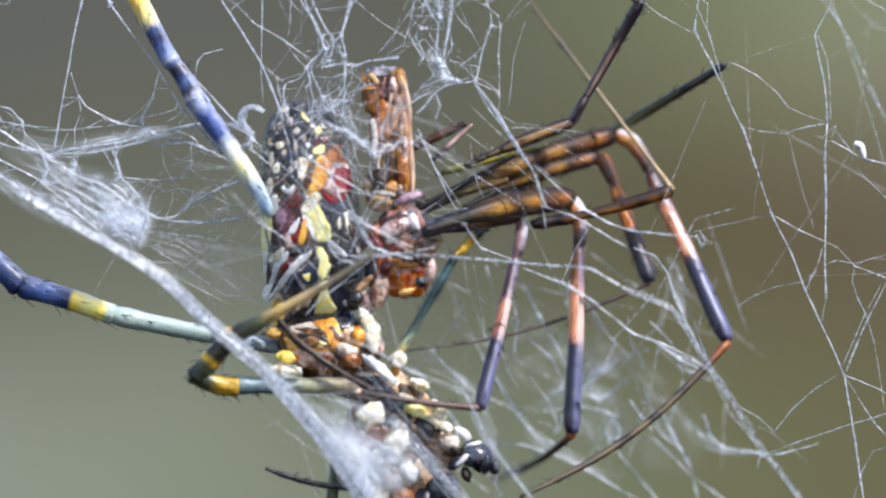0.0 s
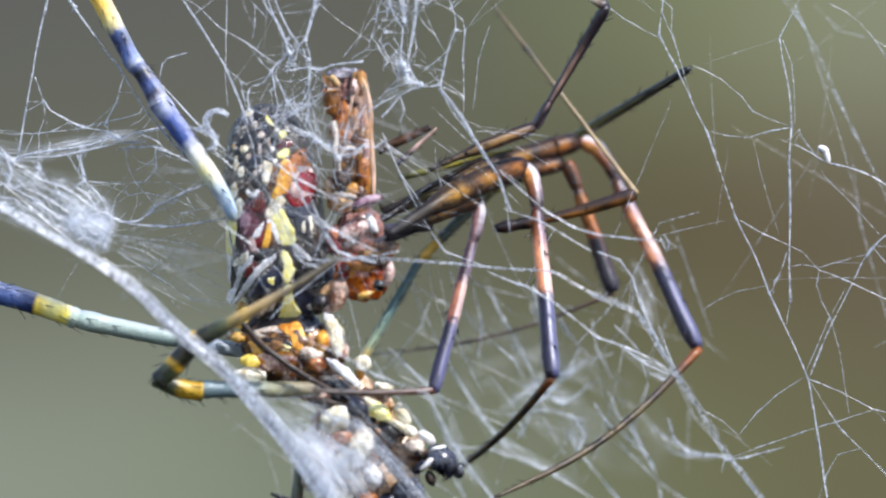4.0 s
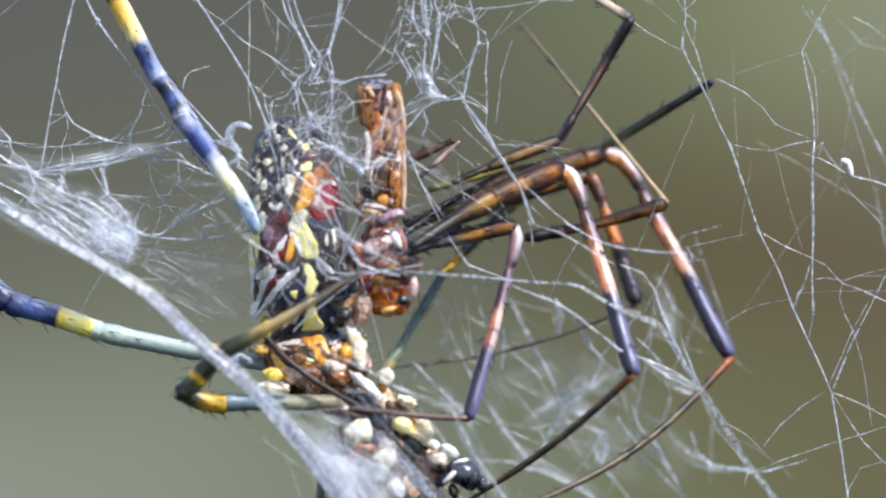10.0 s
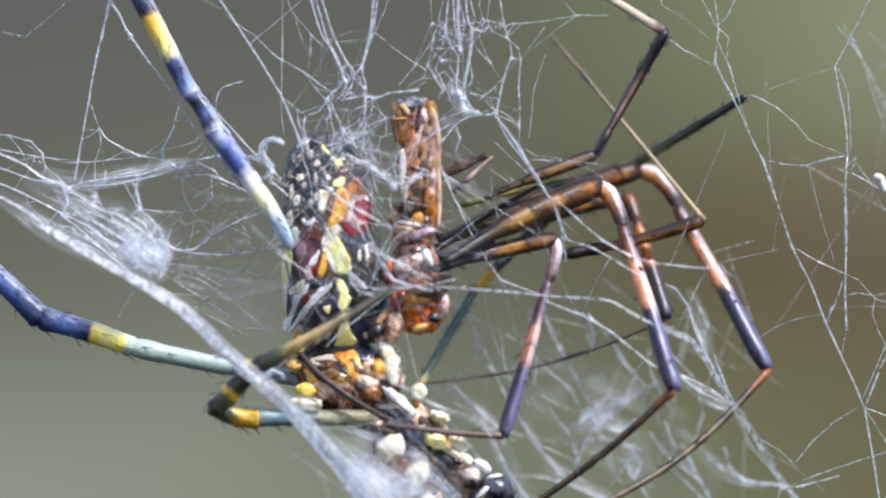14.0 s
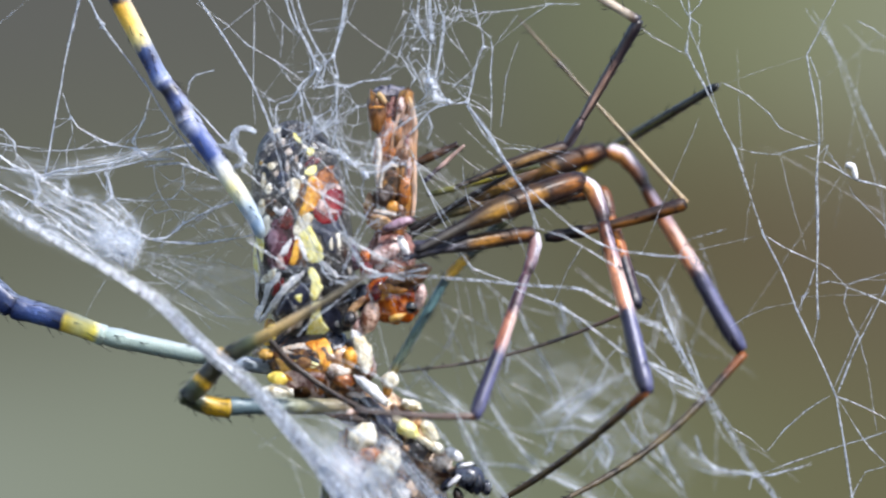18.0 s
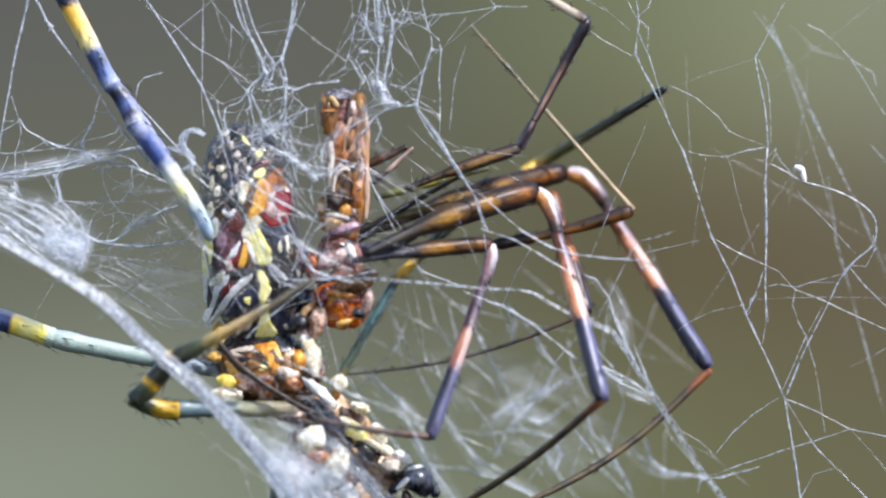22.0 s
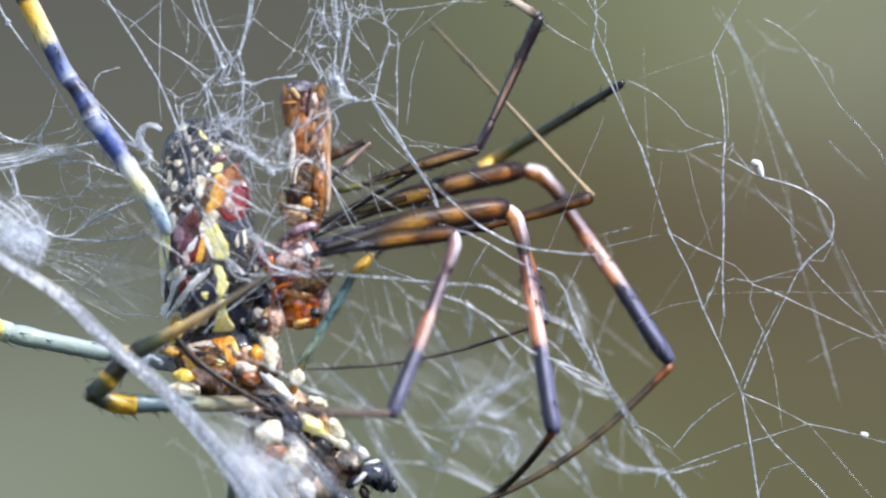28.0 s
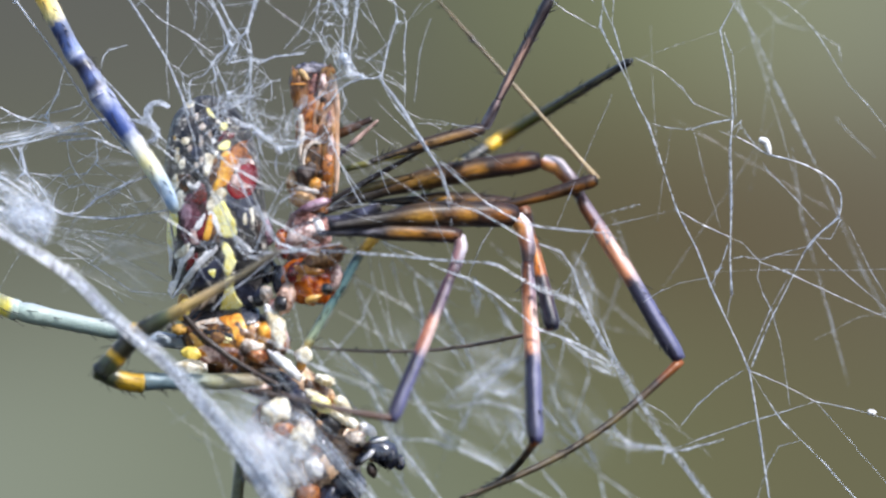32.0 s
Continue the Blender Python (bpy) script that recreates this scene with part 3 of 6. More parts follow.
# the soft lines behind and below
for path, r, d in (
        ("640,630 700,655 760,690 850,722 872,765 900,820 960,900", 2.7, -7),
        ("880,655 915,715 950,770 985,812 1010,832 1060,858 1130,900", 2.7, 11),
        ("960,540 985,590 1020,655 1048,720 1060,760", 2.5, 11),
        ("1010,800 1040,740 1090,690 1135,662", 4.2, 13),
        ("1000,730 1050,705 1120,672", 4.2, 13),
        ("1040,720 1090,740 1120,720 1150,700", 3.2, 13),
        ("990,760 1060,750 1130,770", 2.5, 12),
        ("1200,760 1225,810 1250,850 1262,900", 3.2, 12),
        ("1150,690 1170,745 1200,800 1240,830", 2.5, 12),
        ("1275,765 1285,800 1310,826 1390,836", 3.6, 10),
        ("1290,690 1320,760 1390,840", 2.1, 10),
        ("1000,835 960,820 900,815 850,822", 2.7, 11),
        ("890,500 905,560 930,600 1000,660 1020,690", 1.7, 10),
        ("1060,555 1090,600 1120,640 1100,680", 2.4, 11),
        ("1080,600 1140,660 1180,650", 2.4, 11),
        ("760,690 800,650 840,600 860,540", 1.7, 10),
        ("745,650 790,720 830,770 900,880", 2.4, 11),
        ("930,530 945,600 940,660", 2.4, 10),
        ("1036,530 1044,570 1040,600", 3.2, 10),
        ("1140,590 1148,640 1180,700", 1.9, 11),
        ("1215,520 1200,600 1130,680", 1.6, 12),
        ("1300,520 1270,600 1235,680", 1.3, 12),
        ("1090,780 1130,840 1180,900", 1.9, 12),
        ("1180,800 1250,870 1290,900", 1.7, 12),
        ("1240,700 1215,780 1235,840", 1.9, 11), ("1170,718 1186,760 1214,790 1236,830 1252,860", 2.2, 10), ("1145,738 1166,772 1184,792", 2.4, 9), ("850,490 858,540 878,600 900,650", 1.3, 8), ("868,500 880,560 890,640", 1.0, 8),
        ("1190,638 1236,670 1292,692", 3.0, 5), ("1258,600 1276,650 1290,684", 1.6, 5), ("1370,862 1376,840 1410,836 1480,816", 2.0, 5), ("1110,768 1128,796 1116,826", 2.6, 10), ("1340,772 1400,800 1460,850", 1.0, 7),
        ("780,640 830,690 856,716", 2.4, 8), ("960,690 1000,740 1024,800", 1.4, 10), ("1070,840 1100,800 1118,770", 1.6, 10), ("900,620 930,690 950,720", 1.5, 9), ("1180,600 1220,640 1240,700", 1.6, 7), ("820,500 800,560 770,620", 1.2, 8)):
    thread(path, r * 0.75, d * 0.7 if d > 0 else d, mat=SILK, wob=4.0)

# lines on the left
LEFT = (
    ("170,-50 205,0 225,40 300,140 350,220 420,302", 1.7, -0.6), ("214,24 228,38 222,46", 3.2, -0.6), ("360,-60 400,0 440,60 490,140 520,212 546,292", 1.9, -1.8),
    ("196,-50 183,0 165,75 150,160 138,225 125,300", 1.5, -0.5), ("186,-20 172,50", 1.9, -0.4), ("170,200 182,220 210,236 240,250 286,258 300,268", 1.6, 0.9), ("155,160 170,205", 1.0, 0.9),
    ("-40,208 10,214 50,225 70,246 76,282", 1.3, -0.5), ("-60,232 0,240 60,252 150,262 240,252", 1.1, 0.9), ("-60,226 0,250 40,268 70,290 105,300 122,312", 2.0, -0.8),
    ("-60,262 0,274 50,292 92,300", 1.4, -0.8), ("-60,285 0,302 40,320 80,340 104,352 150,376 210,420", 1.7, -0.9), ("110,308 150,296 196,290 250,282 290,268", 1.8, -0.6),
    ("130,304 200,301 252,290 300,278 352,276", 1.5, 0.9), ("290,268 312,268 342,258 384,251 440,254", 2.0, 0.9), ("312,160 300,205 278,246 290,262", 1.3, 0.9), ("240,250 320,232 340,226 348,212", 1.0, 0.9),
    ("230,298 238,320 243,346 228,354", 2.3, -0.8), ("236,300 232,330 240,346", 1.2, -0.8), ("300,290 362,284 404,300 440,318", 1.6, 0.9), ("340,262 372,276 384,292 412,302", 1.4, 0.9),
    ("286,405 310,418 340,415 370,390 420,365 456,352", 1.7, 0.9), ("290,412 320,421 400,426 510,408", 1.5, 0.9), ("240,345 310,351 350,346 370,322 368,288", 1.1, 0.9),
    ("310,350 320,372 346,365 400,376 434,392", 1.1, 0.9), ("244,346 270,372 286,404", 1.4, -0.8), ("290,404 300,372 320,352", 1.0, 0.9), ("330,420 400,380 450,340", 0.8, 0.9),
    ("380,396 420,402 470,390", 0.8, 0.9), ("366,160 440,242 492,292", 1.5, -1.2), ("372,186 380,140 390,128 424,119", 1.1, -1.0), ("352,228 340,240 322,250", 0.9, 0.9),
    ("470,290 500,318 530,338", 1.6, -2.0), ("460,290 496,312 520,352", 1.2, -2.0), ("-60,305 0,326 60,360 86,384 132,402 172,430", 2.4, -1.5), ("60,352 96,384 110,398 86,402", 1.2, -1.4),
    ("80,402 50,360 30,352", 0.8, -1.0), ("160,312 166,324 150,342", 1.4, -1.0), ("176,240 176,262 184,282 180,296", 0.9, 0.5), ("60,240 66,262 90,282 110,300", 0.8, 0.2),
    ("280,450 350,470 420,520 470,560", 0.9, -2.0), ("300,470 380,520 430,555 500,560", 1.0, 2.0), ("270,440 380,450 500,470", 0.8, 0.9), ("-60,20 40,40 110,-20", 0.8, 3.0),
    ("310,480 360,500 400,560 420,580", 0.9, 2.0), ("340,455 420,500 500,540", 0.7, 1.0), ("430,402 470,430 500,440", 0.7, 0.9))
for path, r, d in LEFT:
    thread(path, r * 0.95, d, wob=2.5, mat=SILK_FINE if r < 1.0 else SILK_BRIGHT if r >= 1.5 else None)
    if 1.4 <= r < 3:
        strand(path, r * 0.95, d - 0.15)
strand("497,230 478,221 460,227 457,241 470,262 478,280 458,292", 3.6, -2.2)
thread("497,230 478,221 460,227 457,241 470,262 478,280 460,291", 1.6, -2.3, mat=SILK_BRIGHT, smooth=False)
strand("400,250 450,255 468,263", 3.0, -2.0)
links("silk_net", "tangled white silk", ["497,230 478,221 460,227 457,241 470,262 478,280 458,292", "450,250 462,262 480,276", "440,256 470,262 486,270", "446,300 462,288 482,292"], 46, (5, 30), 0.9, 61, None, SILK, -2.3)
strand("280,262 300,269 318,268", 3.6, 0.6)

bundle("silk_rope", "60,372 110,402 180,442 250,482 330,537 400,606 450,648 500,692 560,762 610,822 665,900", 13, 90, 0.9, -6.5, "thick frayed white silk rope slanting past the spider", flare=2.3, mat=SILK_ROPE, slim=0.35)
bundle("silk_rope", "720,770 770,820 830,890", 20, 8, 1.4, -5.5, "grey-white strands over the prey", mat=SILK_FINE)


def gauze(path, d, label, mat, seed=0, bump=0.5):
    """A film of matted silk along path ('u,v,half-width')."""
    pts = glide([Vector([float(x) for x in w.split(",")]) for w in path.split()], 6)
    verts, faces, places, across = [], [], [], 13
    n = len(pts)
    for i, p in enumerate(pts):
        a, b = pts[max(i - 1, 0)], pts[min(i + 1, n - 1)]
        way = Vector((b.x - a.x, b.y - a.y)).normalized()
        for k in range(across):
            f = 2 * k / (across - 1) - 1
            u, v = p.x - way.y * p.z * f, p.y + way.x * p.z * f
            verts.append(at(u, v, d + bump * noise.noise(Vector((u * 0.02, v * 0.02, seed)))) - web.location)
            places.append((i / (n - 1), k / (across - 1)))
    for i in range(n - 1):
        for k in range(across - 1):
            a = i * across + k
            faces.append((a, a + 1, a + across + 1, a + across))
    ob = put("silk_film", verts, faces, mat, web, label)
    layer = ob.data.uv_layers.new(name="film")
    for loop in ob.data.loops:
        layer.data[loop.index].uv = places[loop.vertex_index]
    return ob


gauze("20,290,16 90,318,26 150,350,40 210,385,62 262,418,66 310,445,50", -4.0, "matted white silk film", GAUZE_MAT, 1)
gauze("180,400,40 225,405,58 265,425,60 300,440,40", -4.0, "matted white silk film", GAUZE_MAT, 3)
gauze("-40,300,14 30,345,22 100,390,34 160,420,30 230,465,16", -4.0, "matted white silk film", GAUZE_THIN, 4)
gauze("40,268,14 130,296,22 220,282,20 300,266,16 380,262,10", -0.8, "thin white silk film", GAUZE_THIN, 5)
gauze("530,705,10 590,775,26 645,830,50 700,900,74", -5.6, "frayed white silk film", GAUZE_THIN, 6)
gauze("570,740,12 625,800,26 670,860,40 700,920,54", -5.0, "frayed white silk film", GAUZE, 7)
gauze("196,398,14 232,412,34 268,432,44 292,446,34", -4.0, "matted white silk film", GAUZE, 9)
gauze("210,412,20 244,424,40 276,442,44 296,452,26", -4.0, "matted white silk film", GAUZE, 10)
for path, r in (("66,286 84,296 106,302 122,312", 3.0), ("104,304 114,330 108,350 128,356", 2.8), ("112,310 140,326 172,346 204,356 232,372 262,396 288,406", 2.4), ("128,352 168,372 202,392 226,412", 2.4),
                ("140,346 176,360 214,378 246,402", 1.8), ("150,384 190,402 216,420 250,452 262,470", 2.4), ("100,352 134,380 168,410 206,440 234,466", 2.0), ("262,396 284,404 292,412 284,440 276,470", 3.0),
                ("214,408 240,412 270,402", 2.6), ("206,432 236,426 262,440 280,436", 2.6), ("226,450 250,446 272,458", 2.4), ("244,400 250,430 262,462", 2.6), ("272,406 266,430 272,460", 2.4), ("180,352 168,330 158,322", 1.6),
                ("226,354 250,372 264,394", 1.6), ("86,386 110,376 128,384 110,396", 2.2), ("126,388 150,398 186,424 214,450", 2.2), ("160,376 176,396 190,420 214,436", 1.6), ("230,390 236,412 228,440", 2.0), ("190,350 200,372 222,392", 1.5)):
    strand(path, r * 0.8, -3.4)
    strand(path, r * 0.6, -4.2)
for u, v, r in ((76, 293, 6), (115, 312, 7), (108, 336, 6), (228, 420, 7), (270, 408, 9), (286, 410, 5), (262, 440, 8), (242, 432, 7), (160, 322, 4), (100, 386, 6), (300, 268, 6), (240, 250, 4)):
    part("knot", ball((u, v, -3.0), (r * 1.3, r * 0.6, r * 0.7), 30, 0.5, int(u), 3.0, level=2), SILK, web)
gauze("600,730,16 660,780,50 720,830,70 790,890,80", -4.4, "thin silk veil over the prey", GAUZE_HAZE, 32)
gauze("620,770,20 660,810,44 690,850,60 700,900,60", -4.8, "hazy silk veil over the prey", GAUZE_THIN, 33)
gauze("600,790,14 640,826,36 680,870,50 700,930,60", -4.6, "frayed white silk film", GAUZE_THIN, 8)
gauze("636,246,7 654,272,11 690,298,11 726,290,9 748,272,6", -4.0, "white silk film", GAUZE_SOFT, 11)
gauze("744,204,9 728,226,12 712,256,10 700,284,8", -3.0, "white silk film", GAUZE_SOFT, 36)
gauze("650,240,8 654,262,12 660,284,8", -4.0, "white silk film", GAUZE_SOFT, 35)
gauze("792,110,12 806,140,20 812,165,16 840,178,10", -2.6, "white silk film", GAUZE, 15)

# the knot of silk over the body: taut lines between knots, with cross links
KNOT = (
    ("540,-40 560,28 580,60 597,95 603,116", 2.0), ("552,-30 572,40 590,74 602,104", 1.5), ("562,-30 584,36 604,78 622,104", 1.5), ("500,-30 515,0 545,36 572,62", 1.3),
    ("548,-20 556,20 574,54", 1.0), ("656,-40 651,30 643,66 634,94 618,110", 2.4), ("682,-30 672,0 656,36 647,60", 1.2), ("662,-30 656,20 650,44", 1.6),
    ("633,94 641,124 640,152 640,200 633,250", 1.6), ("622,104 616,126 608,142 598,152", 2.0), ("603,116 597,126 581,140 573,150", 2.0), ("600,140 606,150 622,147 640,143", 1.5),
    ("604,100 612,114 606,130 618,140", 1.4), ("612,100 630,112 636,130", 1.3), ("598,104 606,122 600,138", 1.5), ("620,108 628,124 640,128", 1.1),
    ("573,150 560,170 536,180 532,202 534,222", 1.6), ("573,150 579,178 570,186", 1.9), ("575,150 590,180 600,206 608,232", 1.5), ("505,163 532,176", 1.0),
    ("392,0 414,16 446,38 482,74 532,102 570,130 590,140", 1.1), ("432,55 476,20 520,-18", 0.9), ("300,-54 340,-34 384,-10", 1.1), ("532,102 556,136 573,152", 1.0), ("545,36 544,70 540,96", 1.0), ("494,-30 494,60 492,160 496,214", 1.0),
    ("600,206 640,211 656,200 676,183 694,180", 1.4), ("640,146 660,149 682,140 702,137 736,134", 1.8), ("655,150 664,162 668,176 660,196", 1.2), ("640,200 625,216 600,226 580,242", 2.1),
    ("600,200 620,230 642,262 662,286", 1.6), ("600,232 630,216 656,206", 1.2), ("560,240 590,226 612,206", 1.3), ("607,180 640,160 656,150", 0.9), ("622,214 640,240 652,270", 1.1),
    ("540,200 520,240 508,262", 1.0), ("578,180 586,214 580,244 572,262", 1.4), ("662,240 668,218 690,210", 0.8), ("640,160 628,190 604,204", 1.1), ("660,176 640,186 622,214", 1.0),
    ("788,-40 783,30 795,60 806,74", 2.0), ("806,-40 805,0 809,42 812,72", 2.6), ("778,18 772,34 780,42 786,28", 1.3), ("796,-30 800,24 808,60", 1.5),
    ("831,24 828,60 822,100 815,132", 2.4), ("831,24 850,32 858,20", 1.5), ("818,-30 822,8 830,28", 1.5), ("826,30 824,70 830,110 826,140", 1.1),
    ("806,74 803,110 802,134", 2.0), ("802,134 810,160 825,170 838,175", 1.9), ("838,175 852,178 872,175", 2.1), ("872,175 880,140 890,100 900,77", 1.6),
    ("900,77 898,50 890,30 880,-20", 1.4), ("846,6 866,30 895,45 912,60 916,80 912,130 914,200 912,234", 1.4), ("900,77 916,80", 1.3), ("884,124 870,134 880,146", 1.2),
    ("838,178 816,185 800,195 785,215 768,232", 2.1), ("800,195 809,220 800,242", 1.6), ("815,140 824,160 838,176", 1.6), ("860,-20 856,10 866,30", 1.2), ("850,12 880,14 890,30", 1.0),
    ("762,40 758,62 750,90 745,110 720,126", 1.2), ("792,60 772,76 765,96 771,106 782,100", 1.4), ("770,81 786,82", 2.0), ("780,124 790,150 798,165 775,186", 1.3),
    ("762,110 774,130 770,152 782,124", 1.2), ("700,126 730,90 760,45 776,10", 0.9), ("765,96 780,124", 1.1), ("756,-30 758,20 762,44", 0.9), ("790,92 800,110", 1.0),
    ("930,16 900,16 884,24", 1.0), ("903,17 957,12 1014,2 1071,2", 0.9), ("968,-54 990,-26 1014,3", 0.8), ("1014,3 970,34 925,71", 0.7), ("1164,-54 1164,-18 1209,10", 0.9), ("770,-60 778,-20 770,10 782,36 776,60", 1.3), ("812,-60 806,-20 818,16 810,50 816,84", 1.4), ("834,-60 826,-24 836,6 826,36", 1.3), ("850,-50 842,-16 852,12 842,40", 1.0), ("960,70 940,130 930,220", 0.8), ("960,20 930,60 916,80", 0.7),
    ("838,175 812,172 776,186 762,200", 1.2), ("872,176 862,150 838,130", 0.7), ("740,226 770,206 800,190", 1.2), ("850,60 870,100 884,124", 0.6), ("826,140 850,150 872,174", 0.8),
    ("648,262 664,284 690,302 722,296 740,280", 1.6), ("652,276 684,292 712,304", 1.4), ("650,276 680,284 726,290 748,272", 1.3), ("736,282 756,286 772,274", 1.2), ("612,250 640,262 656,276", 1.7),
    ("590,240 608,250 630,266", 1.6), ("690,300 684,330 690,352", 1.4), ("700,240 690,270 700,300", 1.2), ("516,200 524,236 540,282 548,330", 1.8), ("520,186 538,240 552,300", 1.0), ("652,276 660,310 676,340", 1.2),
    ("600,205 596,236 586,262 574,286", 1.5), ("648,220 652,250 648,276 630,300", 1.2), ("722,296 716,320 700,340", 0.9), ("660,284 652,320 664,352 690,380", 1.1), ("560,300 590,320 620,340 660,360", 0.8))
for path, r in KNOT:
    far = -3.6 if float(path.split(",")[1].split()[0]) > 190 else -2.4
    thread(path, r * 0.82, far, far + 0.5, wob=2.5, mat=SILK_BRIGHT if r >= 1.9 else SILK)
    if r >= 1.5 and far == -2.4:
        strand(path, r * 0.9, far - 0.25)


for path, r in (("600,300 640,400 700,440 760,470", 1.3), ("640,366 660,420 690,470 760,490", 1.6), ("700,360 670,420 650,480", 1.2), ("560,290 600,330 690,380", 1.0), ("566,372 600,430 622,484 660,500", 1.0), ("650,470 672,440 690,400 720,380", 1.1), ("610,476 660,486 720,484 800,470", 1.3), ("690,490 650,520 600,560 570,590", 1.0), ("480,420 520,444 560,476 600,520", 0.8)):
    thread(path, r, -4.3, mat=SILK, wob=4.0)
    strand(path, r, -4.5)
links("silk_net", "loose net of white silk", [p for p, r in KNOT], 80, (14, 58), 0.9, 23, (490, 70, 700, 300))
links("silk_net", "loose net of white silk", [p for p, r in KNOT], 60, (14, 60), 0.9, 24, (730, 0, 925, 240))
links("silk_net", "faint fine net of white silk", [p for p, r in KNOT], 60, (50, 140), 0.6, 25, (480, 0, 925, 330), SILK_FINE)
for u, v, r in ((806, 140, 9), (812, 150, 6), (606, 118, 5), (808, 62, 5), (634, 95, 4), (640, 130, 4), (900, 78, 4), (838, 175, 5), (872, 175, 4), (573, 150, 4), (602, 206, 5), (776, 82, 4), (656, 276, 7), (690, 304, 8), (476, 280, 6), (466, 258, 5)):
    part("knot", ball((u, v, -2.9 if v < 200 else -3.9), (r, r * 0.7, r * 0.8), u % 90, 0.5, int(u), 3.0, level=2), SILK_BRIGHT, web)


def silk_fuzz(name, label, count, box, depth, r, length, seed, slant=None, mat=None, spread=28):
    """Long straight fibres that nobody could count, within a stretch of the web."""
    rnd = random.Random(seed)
    bits = []
    for _ in range(count):
        u, v = rnd.uniform(box[0], box[2]), rnd.uniform(box[1], box[3])
        a = rnd.uniform(0, math.pi) if slant is None else radians(rnd.gauss(slant, spread))
        l = length * rnd.uniform(0.4, 1.3)
        d = rnd.uniform(*depth)
        bow = rnd.gauss(0, 0.04) * l
        pts = []
        for i in range(8):
            f = i / 7 - 0.5
            sag = bow * (1 - 4 * f * f)
            pts.append((u + math.cos(a) * l * f - math.sin(a) * sag, v + math.sin(a) * l * f + math.cos(a) * sag, d))
        w = r * UNIT * rnd.uniform(0.6, 1.3)
        bits.append(tube([at(*q) for q in pts], [w * 0.2, w * 0.8, w, w, w, w, w * 0.8, w * 0.2], 4, False))
    ob = part(name, joined(bits), mat or SILK, web, label)
    return tagged(ob, kind="stuff")


links("silk_net", "matted tangle of white silk", [p for p, r, d in LEFT] + ["120,340 200,390 250,420 280,450", "150,330 210,370 270,410", "110,370 160,400 220,440"], 150, (8, 46), 0.7, 3, (60, 280, 295, 470), SILK_FINE, -1.2)
links("silk_net", "loose net of white silk", [p for p, r, d in LEFT], 80, (18, 70), 0.85, 21, (0, 150, 480, 430), SILK, 0.6)
silk_fuzz("silk_haze", "fine straight silk fibres across the body", 26, (500, 260, 800, 560), (-5.0, -3.9), 0.6, 240, 5, 28, SILK, 40)
silk_fuzz("silk_haze", "soft silk fibres before the body", 12, (470, 240, 820, 560), (-12, -7), 1.0, 320, 37, 30, SILK_FINE, 50)
silk_fuzz("silk_haze", "soft silk fibres behind the legs", 8, (300, 320, 470, 540), (7, 12), 1.4, 240, 16, 20, SILK_FINE, 45)
silk_fuzz("silk_haze", "fine silk fibres between the legs", 14, (280, 320, 520, 520), (0.8, 2.5), 0.7, 260, 7, 8, SILK_FINE)
silk_fuzz("silk_haze", "soft silk fibres between the legs", 22, (790, 500, 1330, 870), (5, 9), 1.3, 300, 8, 55, SILK_FINE)
silk_fuzz("silk_haze", "fine silk fibres between the legs", 12, (760, 250, 1010, 480), (-4, 2), 0.8, 260, 9, 40, SILK_FINE)
silk_fuzz("silk_haze", "fine silk fibres round the prey", 20, (540, 720, 760, 900), (-7, -5), 0.9, 190, 10, 45, SILK_FINE)
silk_fuzz("silk_haze", "faint silk fibres", 6, (1350, 0, 1780, 400), (3, 7), 0.6, 420, 11, 70, SILK_FINE)
gauze("960,760,14 1010,735,22 1060,702,24 1100,676,20 1140,662,12", 9.0, "soft pale silk film far behind the legs", GAUZE_SOFT, 21)
gauze("1000,735,10 1060,722,16 1130,735,10", 9.0, "soft pale silk film far behind the legs", GAUZE_SOFT, 22)
gauze("1196,640,10 1225,664,16 1262,684,18 1300,706,10", 3.0, "soft pale silk film behind the legs", GAUZE_SOFT, 23)
gauze("1100,760,10 1118,790,18 1112,830,12", 9.0, "soft pale silk film far behind the legs", GAUZE_SOFT, 24)
gauze("1240,770,10 1262,800,16 1300,824,12 1370,836,8", 7.5, "soft pale silk film far behind the legs", GAUZE_SOFT, 25)
gauze("1210,480,8 1228,520,16 1238,560,18 1256,610,10", 4.0, "soft pale silk film far behind the legs", GAUZE_SOFT, 26)
gauze("740,628,8 790,664,14 850,712,18 876,762,20 915,838,20 960,900,20", 7.5, "soft pale silk film behind the legs", GAUZE_SOFT, 27)
gauze("905,678,8 946,766,12 985,812,15 1060,850,14 1140,890,14", 7.5, "soft pale silk film behind the legs", GAUZE_SOFT, 28)
gauze("1030,536,8 1040,560,14 1043,592,8", 7.5, "soft pale silk film behind the legs", GAUZE_SOFT, 29)
gauze("860,560,40 960,640,90 1080,720,120 1200,790,90 1280,860,50", 8.5, "faint silk veil behind the legs", GAUZE_FAINT, 34)
gauze("300,440,10 380,480,40 450,520,50 500,540,30", 2.0, "faint silk veil", GAUZE_FAINT, 30)
for path, r in (("1470,10 1520,80 1548,138 1572,196 1622,292 1662,372 1692,440", 1.2), ("1482,10 1540,112 1580,204 1640,330", 0.9), ("1500,30 1530,110 1560,190", 0.9)):
    thread(path, r, 5.0, mat=SILK_FINE, wob=5.0)

